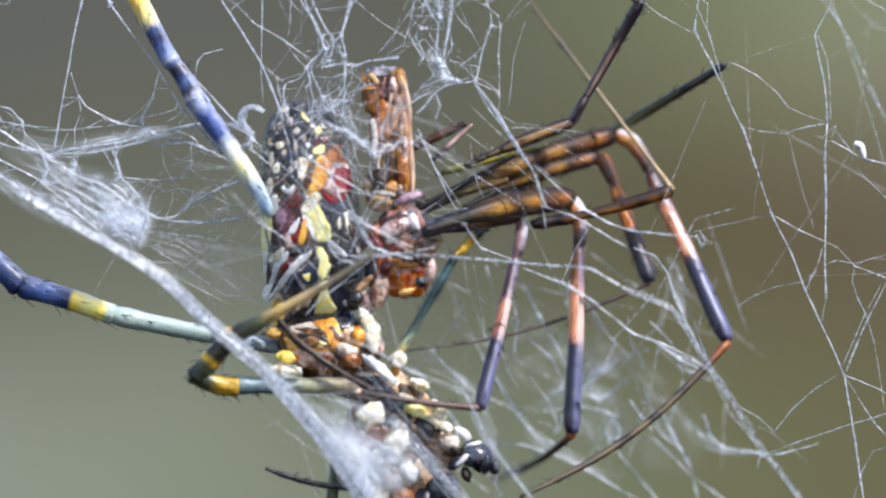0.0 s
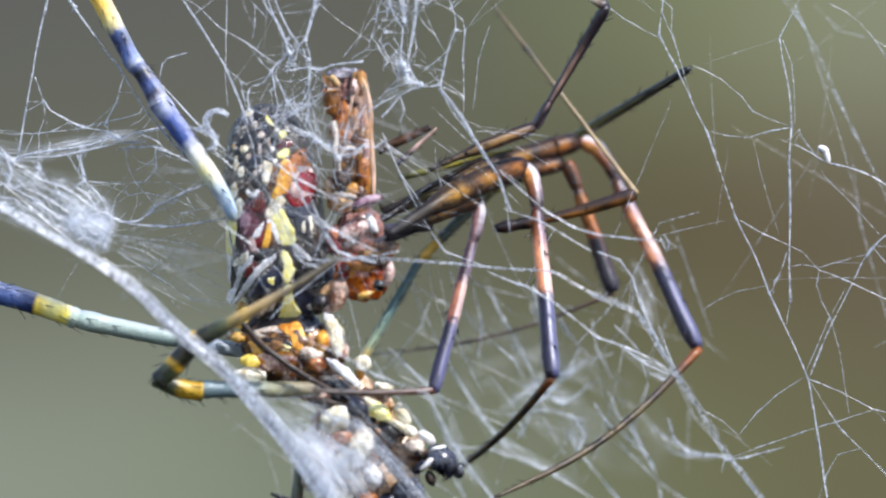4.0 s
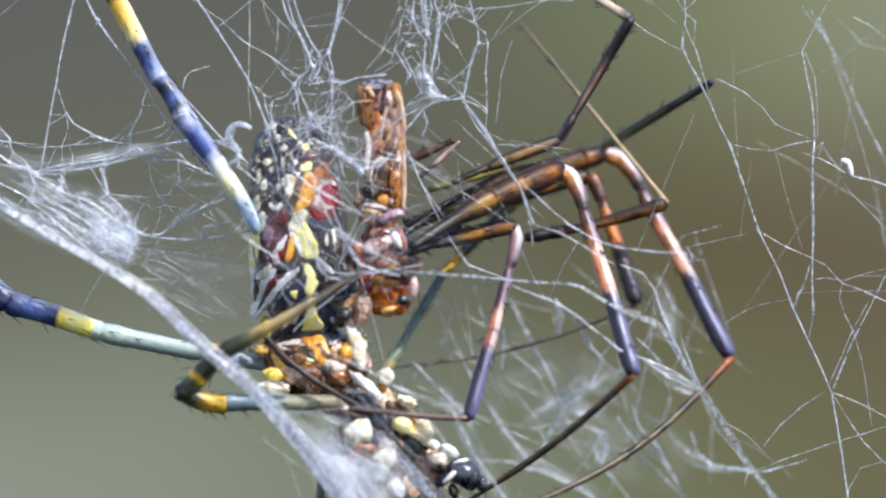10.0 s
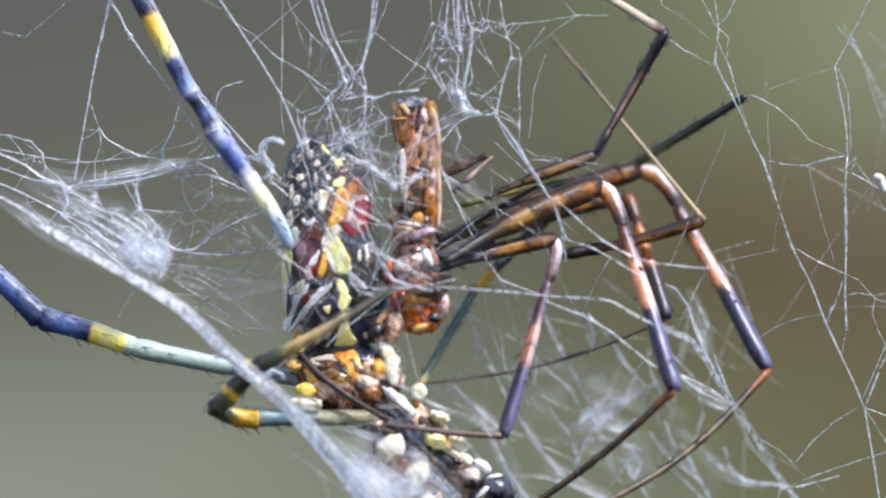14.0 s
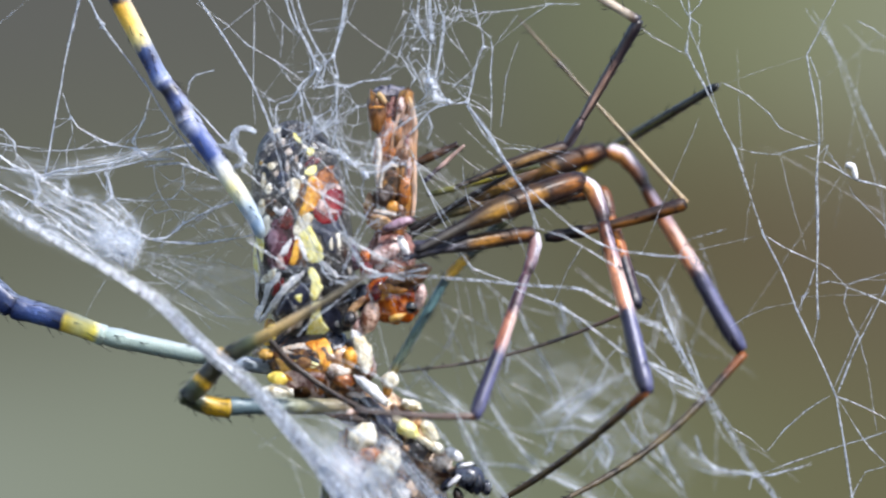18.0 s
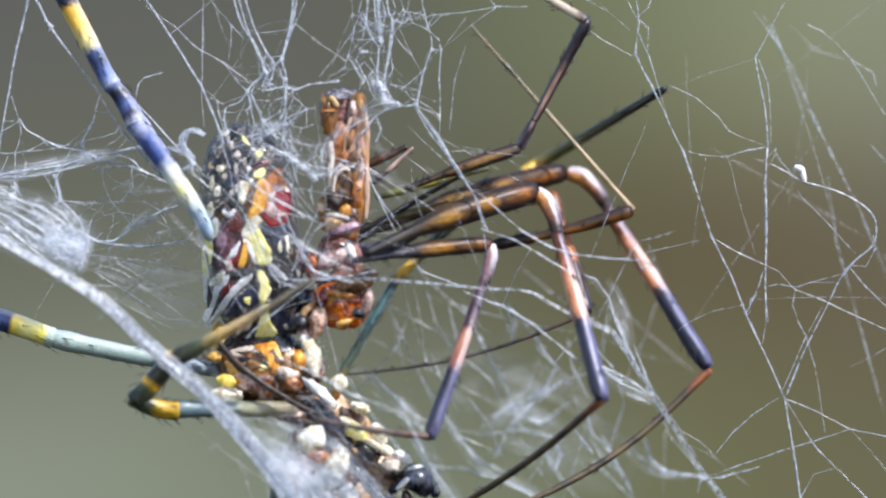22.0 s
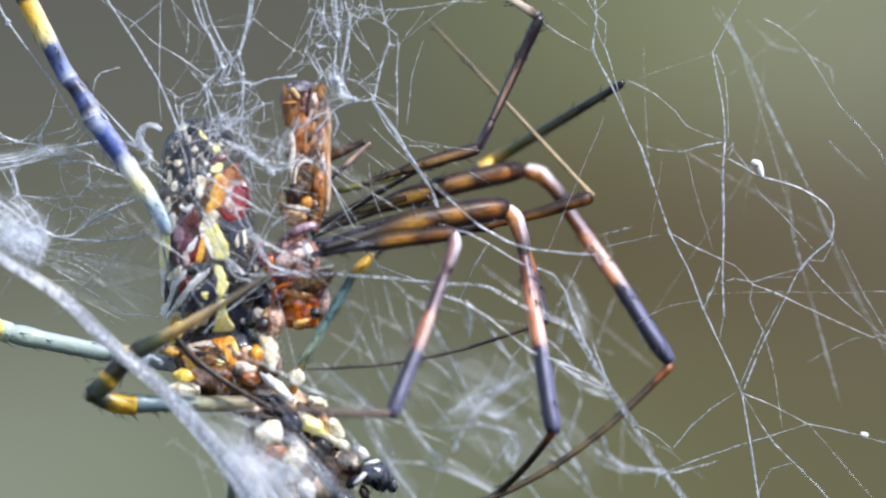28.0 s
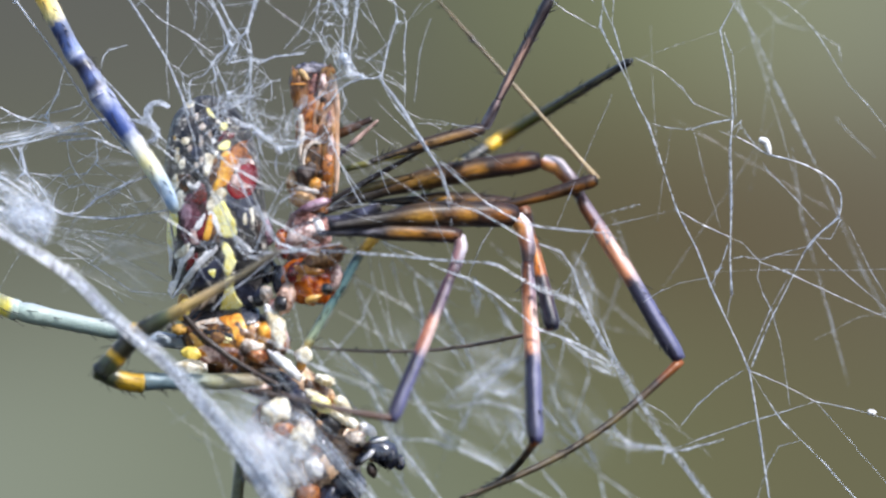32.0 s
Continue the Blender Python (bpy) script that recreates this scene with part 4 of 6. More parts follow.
fleck = thing("seed_fleck", at(1550, 300, -0.4), "tiny white fleck caught on a silk line", "fleck", "flecks on the web")
part("fluff", tube(glide([at(1541, 286, -0.4), at(1553, 290, -0.4), at(1557, 300, -0.4), at(1560, 313, -0.4)], 4), [x * UNIT for x in (3, 5, 6, 6.5, 6.5, 6, 5.5, 5.5, 5.5, 5, 4.5, 4, 3)], 8), WHITE, fleck)
fleck = thing("seed_fleck", at(1742, 772, 0), "tiny white fleck caught on a silk line", "fleck", "flecks on the web")
part("fluff", ball((1742, 770, 0), (8, 5, 6), 15, 0.3, 4, level=2), WHITE, fleck)

# ---- the large female spider ----
female = thing("orb_weaver_spider", at(575, 405, 0), "large female orb-weaver with yellow, black and red abdomen and banded legs", "spider", "spiders")
AB_U, AB_V, AB_A, AB_B, AB_D = 581, 408, 86, 200, 74
SQUARE = 2.9


def skin_depth(u, v):
    """Depth in mm of the abdomen's near face."""
    lean = (v - AB_V) * 0.09
    x, y = (u - AB_U - lean) / AB_A, (v - AB_V) / AB_B
    girth = max(1 - abs(y) ** 3.2, 0.0) ** 0.5
    return -AB_D * 0.04 * max(girth ** SQUARE - abs(x) ** SQUARE, 0.0) ** (1 / SQUARE)


def abdomen_shape():
    bm = bmesh.new()
    bmesh.ops.create_uvsphere(bm, u_segments=40, v_segments=36, radius=1.0)
    verts = []
    for w in bm.verts:
        p = w.co
        r = (abs(p.x) ** SQUARE + abs(p.y) ** SQUARE) ** (1 / SQUARE)
        k = (max(1 - abs(p.z) ** 3.2, 0)) ** 0.5 / max(r, 1e-4)
        k *= 1 + 0.035 * noise.noise(p * 3.1) + 0.02 * noise.noise(p * 8)
        u, v = AB_U + p.x * k * AB_A - p.z * AB_B * 0.09, AB_V - p.z * AB_B
        verts.append(at(u, v, p.y * k * AB_D * 0.04))
    faces = [tuple(x.index for x in f.verts) for f in bm.faces]
    bm.free()
    return verts, faces


abdomen = part("abdomen", abdomen_shape(), MOTTLED, female, "black and silver mottled abdomen with coloured markings")


def patch(name, outline, mat, lift=0.1, label="", sink=skin_depth, onto=None, seed=0, grow=1.0):
    """A low swelling patch inside a closed outline ('u,v u,v ...'), its rim let into the skin."""
    pts = [Vector([float(x) for x in w.split(",")]) for w in outline.split()]
    n = len(pts)
    loop = []
    for i in range(n):
        a, b, c, e = pts[i - 1], pts[i], pts[(i + 1) % n], pts[(i + 2) % n]
        for k in range(5):
            t = k / 5
            p = 0.5 * ((2 * b) + (c - a) * t + (2 * a - 5 * b + 4 * c - e) * t * t + (3 * b - a - 3 * c + e) * t ** 3)
            q = noise.noise_vector(Vector((p.x, p.y, seed)) * 0.11)
            r = noise.noise_vector(Vector((p.x, p.y, seed + 9)) * 0.32)
            loop.append(p + Vector((q.x, q.y)) * 2.4 + Vector((r.x, r.y)) * 1.3)
    mid = sum(loop, Vector((0, 0))) / len(loop)
    verts, faces = [], []
    for ring, rise in ((1.16, -0.35), (1.08, 0.2), (0.98, 0.45), (0.82, 0.52), (0.55, 0.55), (0.28, 0.55)):
        for p in loop:
            w = mid.lerp(p, ring * grow)
            verts.append(at(w.x, w.y, sink(w.x, w.y) - lift * rise + 0.012 * noise.noise(Vector((w.x, w.y, 0)) * 0.2)))
    m = len(loop)
    for r in range(5):
        for i in range(m):
            a, b = r * m + i, r * m + (i + 1) % m
            faces.append((a, b, b + m, a + m))
    verts.append(at(mid.x, mid.y, sink(mid.x, mid.y) - lift * 0.55))
    for i in range(m):
        faces.append((5 * m + i, 5 * m + (i + 1) % m, 6 * m))
    return sub(name, (verts, faces), mat, onto or abdomen, label)


for name, outline, mat, lift, label in (
        # the mottled cap
        ("blotch", "510,262 526,260 530,276 520,286 508,280", BLACK, 0.06, ""), ("blotch", "540,262 552,256 562,270 560,288 548,292 538,280", BLACK, 0.06, ""),
        ("blotch", "556,244 570,240 584,250 576,260 560,258", NAVY_SHELL, 0.06, ""), ("blotch", "528,250 540,246 546,258 540,274 530,270", BLACK, 0.06, ""), ("blotch", "584,288 588,278 600,272 610,278 602,286 592,286", MAROON, 0.08, "dark red bar"),
        ("blotch", "560,300 572,296 580,306 572,316 562,312", BLACK, 0.06, ""), ("blotch", "526,316 536,314 542,326 536,338 528,334", BLACK, 0.06, ""), ("blotch", "538,300 550,302 552,318 542,326 536,312", NAVY_SHELL, 0.06, ""),
        ("blotch", "512,292 522,298 520,312 510,310", BLACK, 0.06, ""), ("blotch", "542,336 554,334 558,348 550,358 540,352", BLACK, 0.06, ""), ("blotch", "590,246 602,244 608,256 600,262 590,258", BLACK, 0.06, ""),
        ("blotch", "576,262 586,268 588,278 578,284 570,272", BLACK, 0.06, ""), ("blotch", "540,222 554,220 556,236 544,238", BLACK, 0.06, ""),
        ("spot", "524,222 536,217 543,222 536,230 526,230", CREAM, 0.1, "cream spot"), ("spot", "562,232 568,230 577,242 581,250 573,250 565,241", YELLOW, 0.1, "pale yellow spot"), ("spot", "549,258 558,255 562,262 554,270 547,267", PEARL, 0.1, "grey spot"),
        ("spot", "587,257 596,255 601,262 596,270 588,268", YELLOW, 0.1, "pale yellow spot"), ("spot", "519,284 530,282 533,290 524,296 518,292", CREAM, 0.1, "cream spot"), ("spot", "571,284 579,283 580,291 573,295", WHITE, 0.1, "silver spot"),
        ("spot", "503,266 509,262 511,278 506,288 501,280", HORN, 0.1, "ochre rim"), ("spot", "520,246 527,244 530,254 524,258", CREAM, 0.1, "cream spot"), ("spot", "541,240 548,238 549,248 543,252", PEARL, 0.1, "grey spot"),
        ("spot", "515,322 523,320 526,332 518,340 512,332", CREAM, 0.1, "cream spot"), ("spot", "529,298 536,296 537,306 531,310", PEARL, 0.1, "grey spot"), ("spot", "553,276 558,290 552,300 549,288", PEARL, 0.1, "grey spot"), ("spot", "541,328 548,326 548,336 542,338", PEARL, 0.1, "grey spot"),
        ("spot", "564,270 570,268 572,280 566,284", PEARL, 0.1, "grey spot"), ("spot", "551,318 557,316 556,328 551,330", PEARL, 0.1, "grey spot"), ("spot", "578,306 584,308 580,318 575,314", CREAM, 0.1, "cream spot"),
        # orange, yellow and red over the middle
        ("patch", "562,312 573,315 572,332 565,349 557,345 560,326", CREAM, 0.12, "cream spot"), ("patch", "606,308 622,294 636,291 646,306 640,320 624,322 612,332", AMBER, 0.1, "amber patch"),
        ("patch", "614,322 634,318 650,328 642,336 620,342", PINKISH, 0.1, "pinkish patch"), ("stripe", "590,316 601,311 611,318 613,336 606,353 598,364 588,372 577,378 574,370 582,352 586,335", ORANGE, 0.14, "orange stripe"),
        ("spot", "582,299 590,290 602,286 606,297 598,306 586,306", YELLOW, 0.16, "yellow spot"), ("patch", "630,330 650,334 653,352 646,367 632,366 620,354 619,341", CRIMSON, 0.2, "crimson spot"),
        # the pink patch paints the gleam on the glossy crimson
        ("patch", "602,366 618,364 636,370 649,366 641,381 622,391 606,385", CRIMSON, 0.18, "crimson spot"), ("patch", "606,358 614,350 630,362 640,370 626,372 612,368", PINKISH, 0.24, "pink highlight painted on the crimson"),
        ("patch", "596,383 607,387 622,392 640,386 644,402 626,408 606,410 599,400", NAVY_SHELL, 0.1, "blue-black patch"), ("patch", "576,318 584,322 582,340 572,362 566,366 568,344", UMBER, 0.08, "umber edge"),
        ("patch", "545,372 556,366 562,384 558,398 548,402 536,392", MAROON, 0.12, "dark red patch"), ("patch", "517,352 528,349 533,364 527,377 517,373", UMBER, 0.1, "umber patch"), ("spot", "521,358 527,357 528,367 522,370", BLACK, 0.14, ""),
        ("stripe", "531,360 537,368 543,366 548,360 550,366 543,375 534,374 529,367", WHITE, 0.16, "silver-white curl"), ("patch", "512,380 520,378 524,392 518,408 510,412 508,396", CREAM, 0.1, "cream edge"),
        # the yellow stripe and its neighbours
        ("stripe", "580,374 592,371 596,384 588,398 576,410 563,410 568,392", CREAM, 0.14, "cream streak"), ("stripe", "586,394 596,400 603,416 612,432 616,452 604,457 593,456 587,440 581,424 573,410", YELLOW, 0.15, "bright yellow stripe"),
        ("stripe", "572,412 580,424 585,440 590,456 584,452 576,436 566,418", WHITE, 0.14, "silver-white streak"), ("stripe", "593,469 602,474 609,490 614,502 608,516 600,524 593,512 596,495 591,480", YELLOW, 0.15, "bright yellow stripe"),
        ("stripe", "597,537 611,533 611,548 617,565 625,579 612,589 597,591 585,586 592,572 595,555", YELLOW, 0.16, "bright yellow stripe"), ("patch", "611,534 618,538 617,556 612,552", BLACK, 0.1, ""),
        ("patch", "586,458 600,458 612,462 606,472 592,468", BLACK, 0.08, ""), ("patch", "578,540 592,536 592,560 588,580 578,582 580,560", BLACK, 0.08, "black bar"),
        ("patch", "514,394 545,389 566,406 562,425 550,434 540,456 528,468 517,454 513,424", PLUM, 0.1, "dark purple patch"), ("stripe", "520,404 532,400 536,418 528,440 520,436", MAUVE, 0.15, "mauve patch"), ("stripe", "556,426 567,420 565,438 557,462 548,471 540,467 548,446", CRIMSON, 0.14, "red streak"),
        # the white streak at 560,418 is a painted highlight, not a marking
        ("stripe", "573,419 572,446 564,464 557,460 562,440 566,424", ORANGE, 0.16, "orange streak"), ("stripe", "560,418 554,438 540,448 545,432", WHITE, 0.2, "silver-white streak"), ("stripe", "541,443 534,453 535,467 542,471 546,459", PINKISH, 0.18, "pink streak"),
        ("patch", "566,446 578,440 586,460 580,470 566,468", UMBER, 0.08, "umber patch"), ("patch", "538,474 560,464 585,468 592,482 575,478 550,486", BLACK, 0.1, "black bar"),
        ("stripe", "500,404 508,402 511,430 508,456 503,478 496,470 494,440", YELLOW, 0.12, "yellow edge"), ("stripe", "496,468 501,474 503,492 500,522 496,510", WHITE, 0.1, "silver edge"), ("patch", "531,471 528,487 512,496 505,492 514,480", CREAM, 0.12, "cream patch"),
        ("stripe", "580,477 578,486 566,496 550,512 536,530 522,548 508,560 516,542 532,520 546,500 562,486", WHITE, 0.18, "silver-white slash"), ("patch", "546,488 541,505 527,518 530,502", MAROON, 0.12, "dark red patch"),
        ("patch", "592,499 575,503 560,512 545,528 536,547 550,549 566,536 581,531 593,520", NAVY_SHELL, 0.1, "blue-black patch"), ("spot", "579,515 577,531 570,527 567,518", YELLOW, 0.16, "yellow fleck"),
        ("patch", "508,466 520,462 524,474 512,482 506,478", BLACK, 0.08, ""), ("stripe", "503,498 512,502 510,524 504,540 501,520", BLACK, 0.08, "black line"), ("stripe", "516,500 522,506 516,526 508,546 507,530", WHITE, 0.1, "silver streak"),
        ("stripe", "526,512 530,518 518,536 512,550 514,532", BLACK, 0.08, "black line"), ("stripe", "582,558 576,570 556,582 542,586 556,572", PEARL, 0.1, "grey-cream streak"), ("patch", "546,552 566,542 576,548 560,562 544,570 536,562", BLACK, 0.08, "black bar"),
        ("patch", "617,408 632,409 641,424 636,442 622,436 616,424", NAVY_SHELL, 0.1, "blue-black patch"), ("stripe", "629,418 633,417 633,436 629,434", CREAM, 0.18, "cream sliver"), ("stripe", "641,410 646,412 646,432 642,430", CREAM, 0.16, "cream sliver"),
        ("patch", "608,434 618,440 620,456 612,450", BLACK, 0.1, ""), ("stripe", "612,455 620,459 634,472 644,484 636,484 620,470", WHITE, 0.14, "silver streak"), ("patch", "626,440 640,446 656,470 660,490 646,486 632,466", BLACK, 0.08, "black bar"), ("patch", "616,482 634,484 652,496 648,504 624,502", BLACK, 0.1, "black bar"),
        ("patch", "648,430 656,436 660,456 652,452", DUSKY, 0.1, "dark patch"), ("patch", "616,504 650,506 662,526 644,536 622,526", BLACK, 0.1, "slate patch"), ("patch", "614,526 628,527 641,545 652,566 645,582 626,572 617,552", NAVY_SHELL, 0.12, "blue-black patch"),
        ("stripe", "503,352 510,350 512,366 506,380 500,372", CREAM, 0.12, "cream edge"), ("stripe", "499,376 505,374 506,390 501,402 495,396", HORN, 0.12, "ochre edge"), ("stripe", "500,540 508,536 506,552 500,562 496,552", WHITE, 0.12, "silver edge"),
        ("stripe", "508,304 514,302 514,320 508,326", CREAM, 0.1, "cream edge"), ("stripe", "498,430 502,436 500,456 496,448", WHITE, 0.1, "silver edge"), ("stripe", "536,478 540,484 524,506 516,516 520,500", WHITE, 0.14, "silver streak"), ("patch", "508,436 518,440 520,462 512,464", DUSKY, 0.08, ""), ("patch", "504,390 512,414 508,420 500,410", BLACK, 0.08, ""),
        ("spot", "636,566 644,562 648,572 640,576", WHITE, 0.14, "silver fleck"), ("patch", "514,566 526,562 534,578 526,594 516,588", HORN, 0.12, "yellow patch")):
    patch(name, outline, mat, lift, label, seed=int(outline[:3]), grow=0.82 if name == "spot" else 1.0)
for c, r, turn, mat in (((668, 452, -0.8), (14, 18, 26), -6, MAUVE), ((672, 518, -1.0), (18, 20, 24), 4, SLATE), ((656, 562, -1.4), (15, 18, 15), 0, NAVY_SHELL)):
    sub("fold", ball(c, r, turn, 0.25, int(c[1]), level=3), mat, abdomen)

# forebody with the mouthparts
cephalothorax = part("cephalothorax", ball((612, 642, -0.6), (95, 60, 62), 8, 0.10, 3, level=4), UMBER, female, "brown forebody with orange and black markings")


def carapace_depth(u, v):
    x, y = (u - 612) / 97, (v - 642) / 64
    return -0.6 - 60 * 0.04 * max(1 - x * x - y * y, 0.02) ** 0.5


for name, outline, mat, lift in (
        ("patch", "545,626 580,620 612,632 624,648 600,654 566,646", HONEY_SHELL, 0.14), ("stripe", "566,632 590,630 612,642 600,646 576,642", YELLOW, 0.2), ("patch", "556,648 590,646 622,664 616,690 580,692 556,676", PINKISH, 0.12), ("patch", "598,664 616,664 626,684 610,694 600,684", AMBER, 0.18),
        ("patch", "544,610 575,602 606,608 600,620 570,620 548,622", PEARL, 0.1), ("band", "528,604 545,591 580,588 622,588 642,585 650,597 640,606 618,598 590,600 560,602 536,610", BLACK, 0.14),
        ("patch", "622,580 648,585 654,606 634,614 624,600", SLATE, 0.2), ("patch", "588,602 614,595 628,602 631,622 626,642 612,638 606,620 594,612", ORANGE, 0.22), ("stripe", "556,624 580,622 606,630 612,638 590,634 566,632", BLACK, 0.2),
        ("stripe", "552,614 580,612 604,618 598,624 572,620", UMBER, 0.18), ("patch", "640,614 656,610 664,626 652,636 640,630", TAN, 0.16), ("patch", "534,630 552,634 560,650 544,652", HORN, 0.14),
        ("patch", "566,682 586,680 594,692 580,702 566,698", UMBER, 0.16), ("patch", "592,692 620,688 640,700 620,712 596,708", PINKISH, 0.14), ("patch", "632,674 660,678 690,690 670,698 640,690", UMBER, 0.14), ("stripe", "530,612 552,634 572,654 560,650 540,630", BLACK, 0.16)):
    patch(name, outline, mat, lift, "", carapace_depth, cephalothorax, int(outline[:3]))
for name, c, r, turn, mat in (
        ("plate", (686, 622, -2.6), (16, 15, 36), -16, CREAM), ("plate", (700, 640, -2.3), (10, 10, 20), -10, PINKISH), ("plate", (676, 590, -2.4), (10, 10, 16), -40, WHITE), ("plate", (664, 628, -2.8), (13, 13, 19), 6, ORANGE), ("plate", (696, 650, -2.4), (10, 12, 12), 10, AMBER), ("plate", (642, 652, -2.7), (25, 16, 15), 12, PEARL), ("plate", (652, 668, -2.8), (20, 14, 14), 16, AMBER), ("plate", (630, 658, -3.1), (8, 8, 10), 16, DUSKY),
        ("plate", (537, 664, -2.2), (19, 8, 12), 4, SUNNY), ("plate", (537, 689, -2.6), (27, 14, 14), 4, CREAM), ("plate", (560, 662, -2.2), (12, 9, 9), 30, ORANGE), ("plate", (522, 588, -2.0), (13, 11, 19), 16, SUNNY), ("plate", (550, 576, -2.1), (9, 8, 20), 50, PEARL), ("stripe", (542, 588, -2.5), (24, 4, 4), -48, BLACK),
        ("plate", (514, 622, -1.8), (14, 12, 10), 0, HORN), ("plate", (500, 616, -1.2), (10, 12, 10), 0, PEARL),
        ("fang", (668, 560, -2.2), (12, 12, 15), 10, PEARL), ("fang", (656, 572, -2.0), (10, 10, 10), 10, BLACK)):
    sub(name, ball(c, r, turn, 0.22 if mat in (CREAM, WHITE, PEARL) else 0.14, int(c[0]), 2.4, level=3), mat, cephalothorax)
tuft("hair", cephalothorax, "fine silvery hairs", 70, (690, 620, -2.4), (21, 20, 34), 9, SILK_FINE, 41)
tuft("hair", cephalothorax, "fine silvery hairs", 90, (615, 645, -0.6), (96, 60, 62), 16, SILK_FINE, 42)
tuft("hair", abdomen, "fine silvery hairs", 90, (577, 410, 0), (80, 70, 196), 9, SILK_FINE, 43)


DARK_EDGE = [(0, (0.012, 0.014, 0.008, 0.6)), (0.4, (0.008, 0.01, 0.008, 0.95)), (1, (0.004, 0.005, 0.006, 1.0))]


# highlight along the legs' upper side, put into their colour
PAINTED_GLEAM = [(0, (0.5, 0.54, 0.7, 0.36)), (0.5, (0.8, 0.8, 0.84, 0.36)), (1, (0.6, 0.68, 0.8, 0.36))]


def leg(segments, mats, names, edged=""):
    """A still leg: corner points, radii at both ends, a bow."""
    for (a, b, r0, r1, bow), (stops, ), nm in zip(segments, mats, names):
        pa, pb = at(*a), at(*b)
        more = (pb - pa).normalized() * 5 * UNIT
        pa, pb = pa - more, pb + more
        L = (pb - pa).length
        m = banded("banded_leg", L, stops, 0.34, 0.3, 0.72, 0.22, DARK_EDGE if nm == edged else PAINTED_GLEAM if edged == "gleam" else None, nm == edged, (0.6, 0.84) if nm == edged else (0.86, 1.1))
        ob = bone(nm, L, [(0, r0 * 0.55), (0.03, r0 * 0.95), (0.09, r0 * 1.1), (0.2, r0 * 0.96), (0.6, (r0 + r1) / 2), (0.88, r1), (0.95, r1 * 1.1), (0.985, r1 * 0.9), (1, r1 * 0.5)], m, female, bow, 24, int(a[0] + b[1]))
        ob.matrix_basis = Matrix.Translation(-female.location) @ bone_pose(pa, pb)


NAVY, BLUE, OLIVE, GOLD = srgb(30, 40, 80), srgb(84, 108, 172), srgb(86, 92, 66), srgb(206, 164, 44)
TEAL, DUSK = srgb(168, 186, 178), srgb(40, 40, 30)
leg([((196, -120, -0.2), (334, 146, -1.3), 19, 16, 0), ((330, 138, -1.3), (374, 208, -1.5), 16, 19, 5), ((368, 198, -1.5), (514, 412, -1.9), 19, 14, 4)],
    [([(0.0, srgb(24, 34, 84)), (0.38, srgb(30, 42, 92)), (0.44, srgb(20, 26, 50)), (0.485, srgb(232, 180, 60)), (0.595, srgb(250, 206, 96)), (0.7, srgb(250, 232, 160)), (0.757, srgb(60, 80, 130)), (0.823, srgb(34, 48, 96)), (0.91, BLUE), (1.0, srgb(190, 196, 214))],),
     # the white far end of the patella is a highlight painted as a band
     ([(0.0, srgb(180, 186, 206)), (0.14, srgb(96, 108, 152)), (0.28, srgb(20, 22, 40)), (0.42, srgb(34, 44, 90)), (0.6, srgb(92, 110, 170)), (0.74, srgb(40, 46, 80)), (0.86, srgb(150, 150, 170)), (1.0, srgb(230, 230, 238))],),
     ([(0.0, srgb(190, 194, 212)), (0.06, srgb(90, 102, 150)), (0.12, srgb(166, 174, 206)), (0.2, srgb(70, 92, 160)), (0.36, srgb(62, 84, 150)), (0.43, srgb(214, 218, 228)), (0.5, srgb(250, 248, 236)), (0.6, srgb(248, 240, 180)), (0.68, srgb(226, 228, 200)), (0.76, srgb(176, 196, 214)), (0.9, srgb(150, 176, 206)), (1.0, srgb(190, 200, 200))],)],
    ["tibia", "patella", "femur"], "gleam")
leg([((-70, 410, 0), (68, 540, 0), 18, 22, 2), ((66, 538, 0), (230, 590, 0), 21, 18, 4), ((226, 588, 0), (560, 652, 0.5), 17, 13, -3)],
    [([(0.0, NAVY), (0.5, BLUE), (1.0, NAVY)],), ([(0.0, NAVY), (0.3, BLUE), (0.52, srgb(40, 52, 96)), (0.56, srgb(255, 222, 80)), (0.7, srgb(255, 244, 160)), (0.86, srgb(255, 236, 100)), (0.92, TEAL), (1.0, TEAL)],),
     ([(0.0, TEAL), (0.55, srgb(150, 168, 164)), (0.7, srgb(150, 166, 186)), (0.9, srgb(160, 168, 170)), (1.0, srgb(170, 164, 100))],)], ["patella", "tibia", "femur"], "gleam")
leg([((692, 482, -9.0), (440, 628, -5.0), 5, 15, 4), ((445, 622, -4.8), (376, 700, -4.0), 18, 19, 0), ((372, 690, -4.0), (450, 716, -3.6), 18, 17, -8), ((440, 714, -3.6), (660, 714, -2.4), 15, 14, 0)],
    [([(0.0, srgb(112, 104, 94)), (0.35, srgb(160, 146, 116)), (0.5, srgb(206, 176, 128)), (0.66, srgb(210, 176, 108)), (0.78, OLIVE), (0.93, DUSK), (1.0, GOLD)],), ([(0.0, GOLD), (0.12, GOLD), (0.2, DUSK), (0.5, DUSK), (0.6, GOLD), (0.68, OLIVE), (1.0, DUSK)],),
     ([(0.0, OLIVE), (0.4, OLIVE), (0.55, GOLD), (0.95, GOLD), (1.0, OLIVE)],), ([(0.0, OLIVE), (0.08, srgb(110, 132, 140)), (0.4, srgb(120, 140, 150)), (0.6, srgb(150, 150, 120)), (1.0, srgb(140, 124, 104))],)],
    ["femur", "patella", "tibia", "metatarsus"])
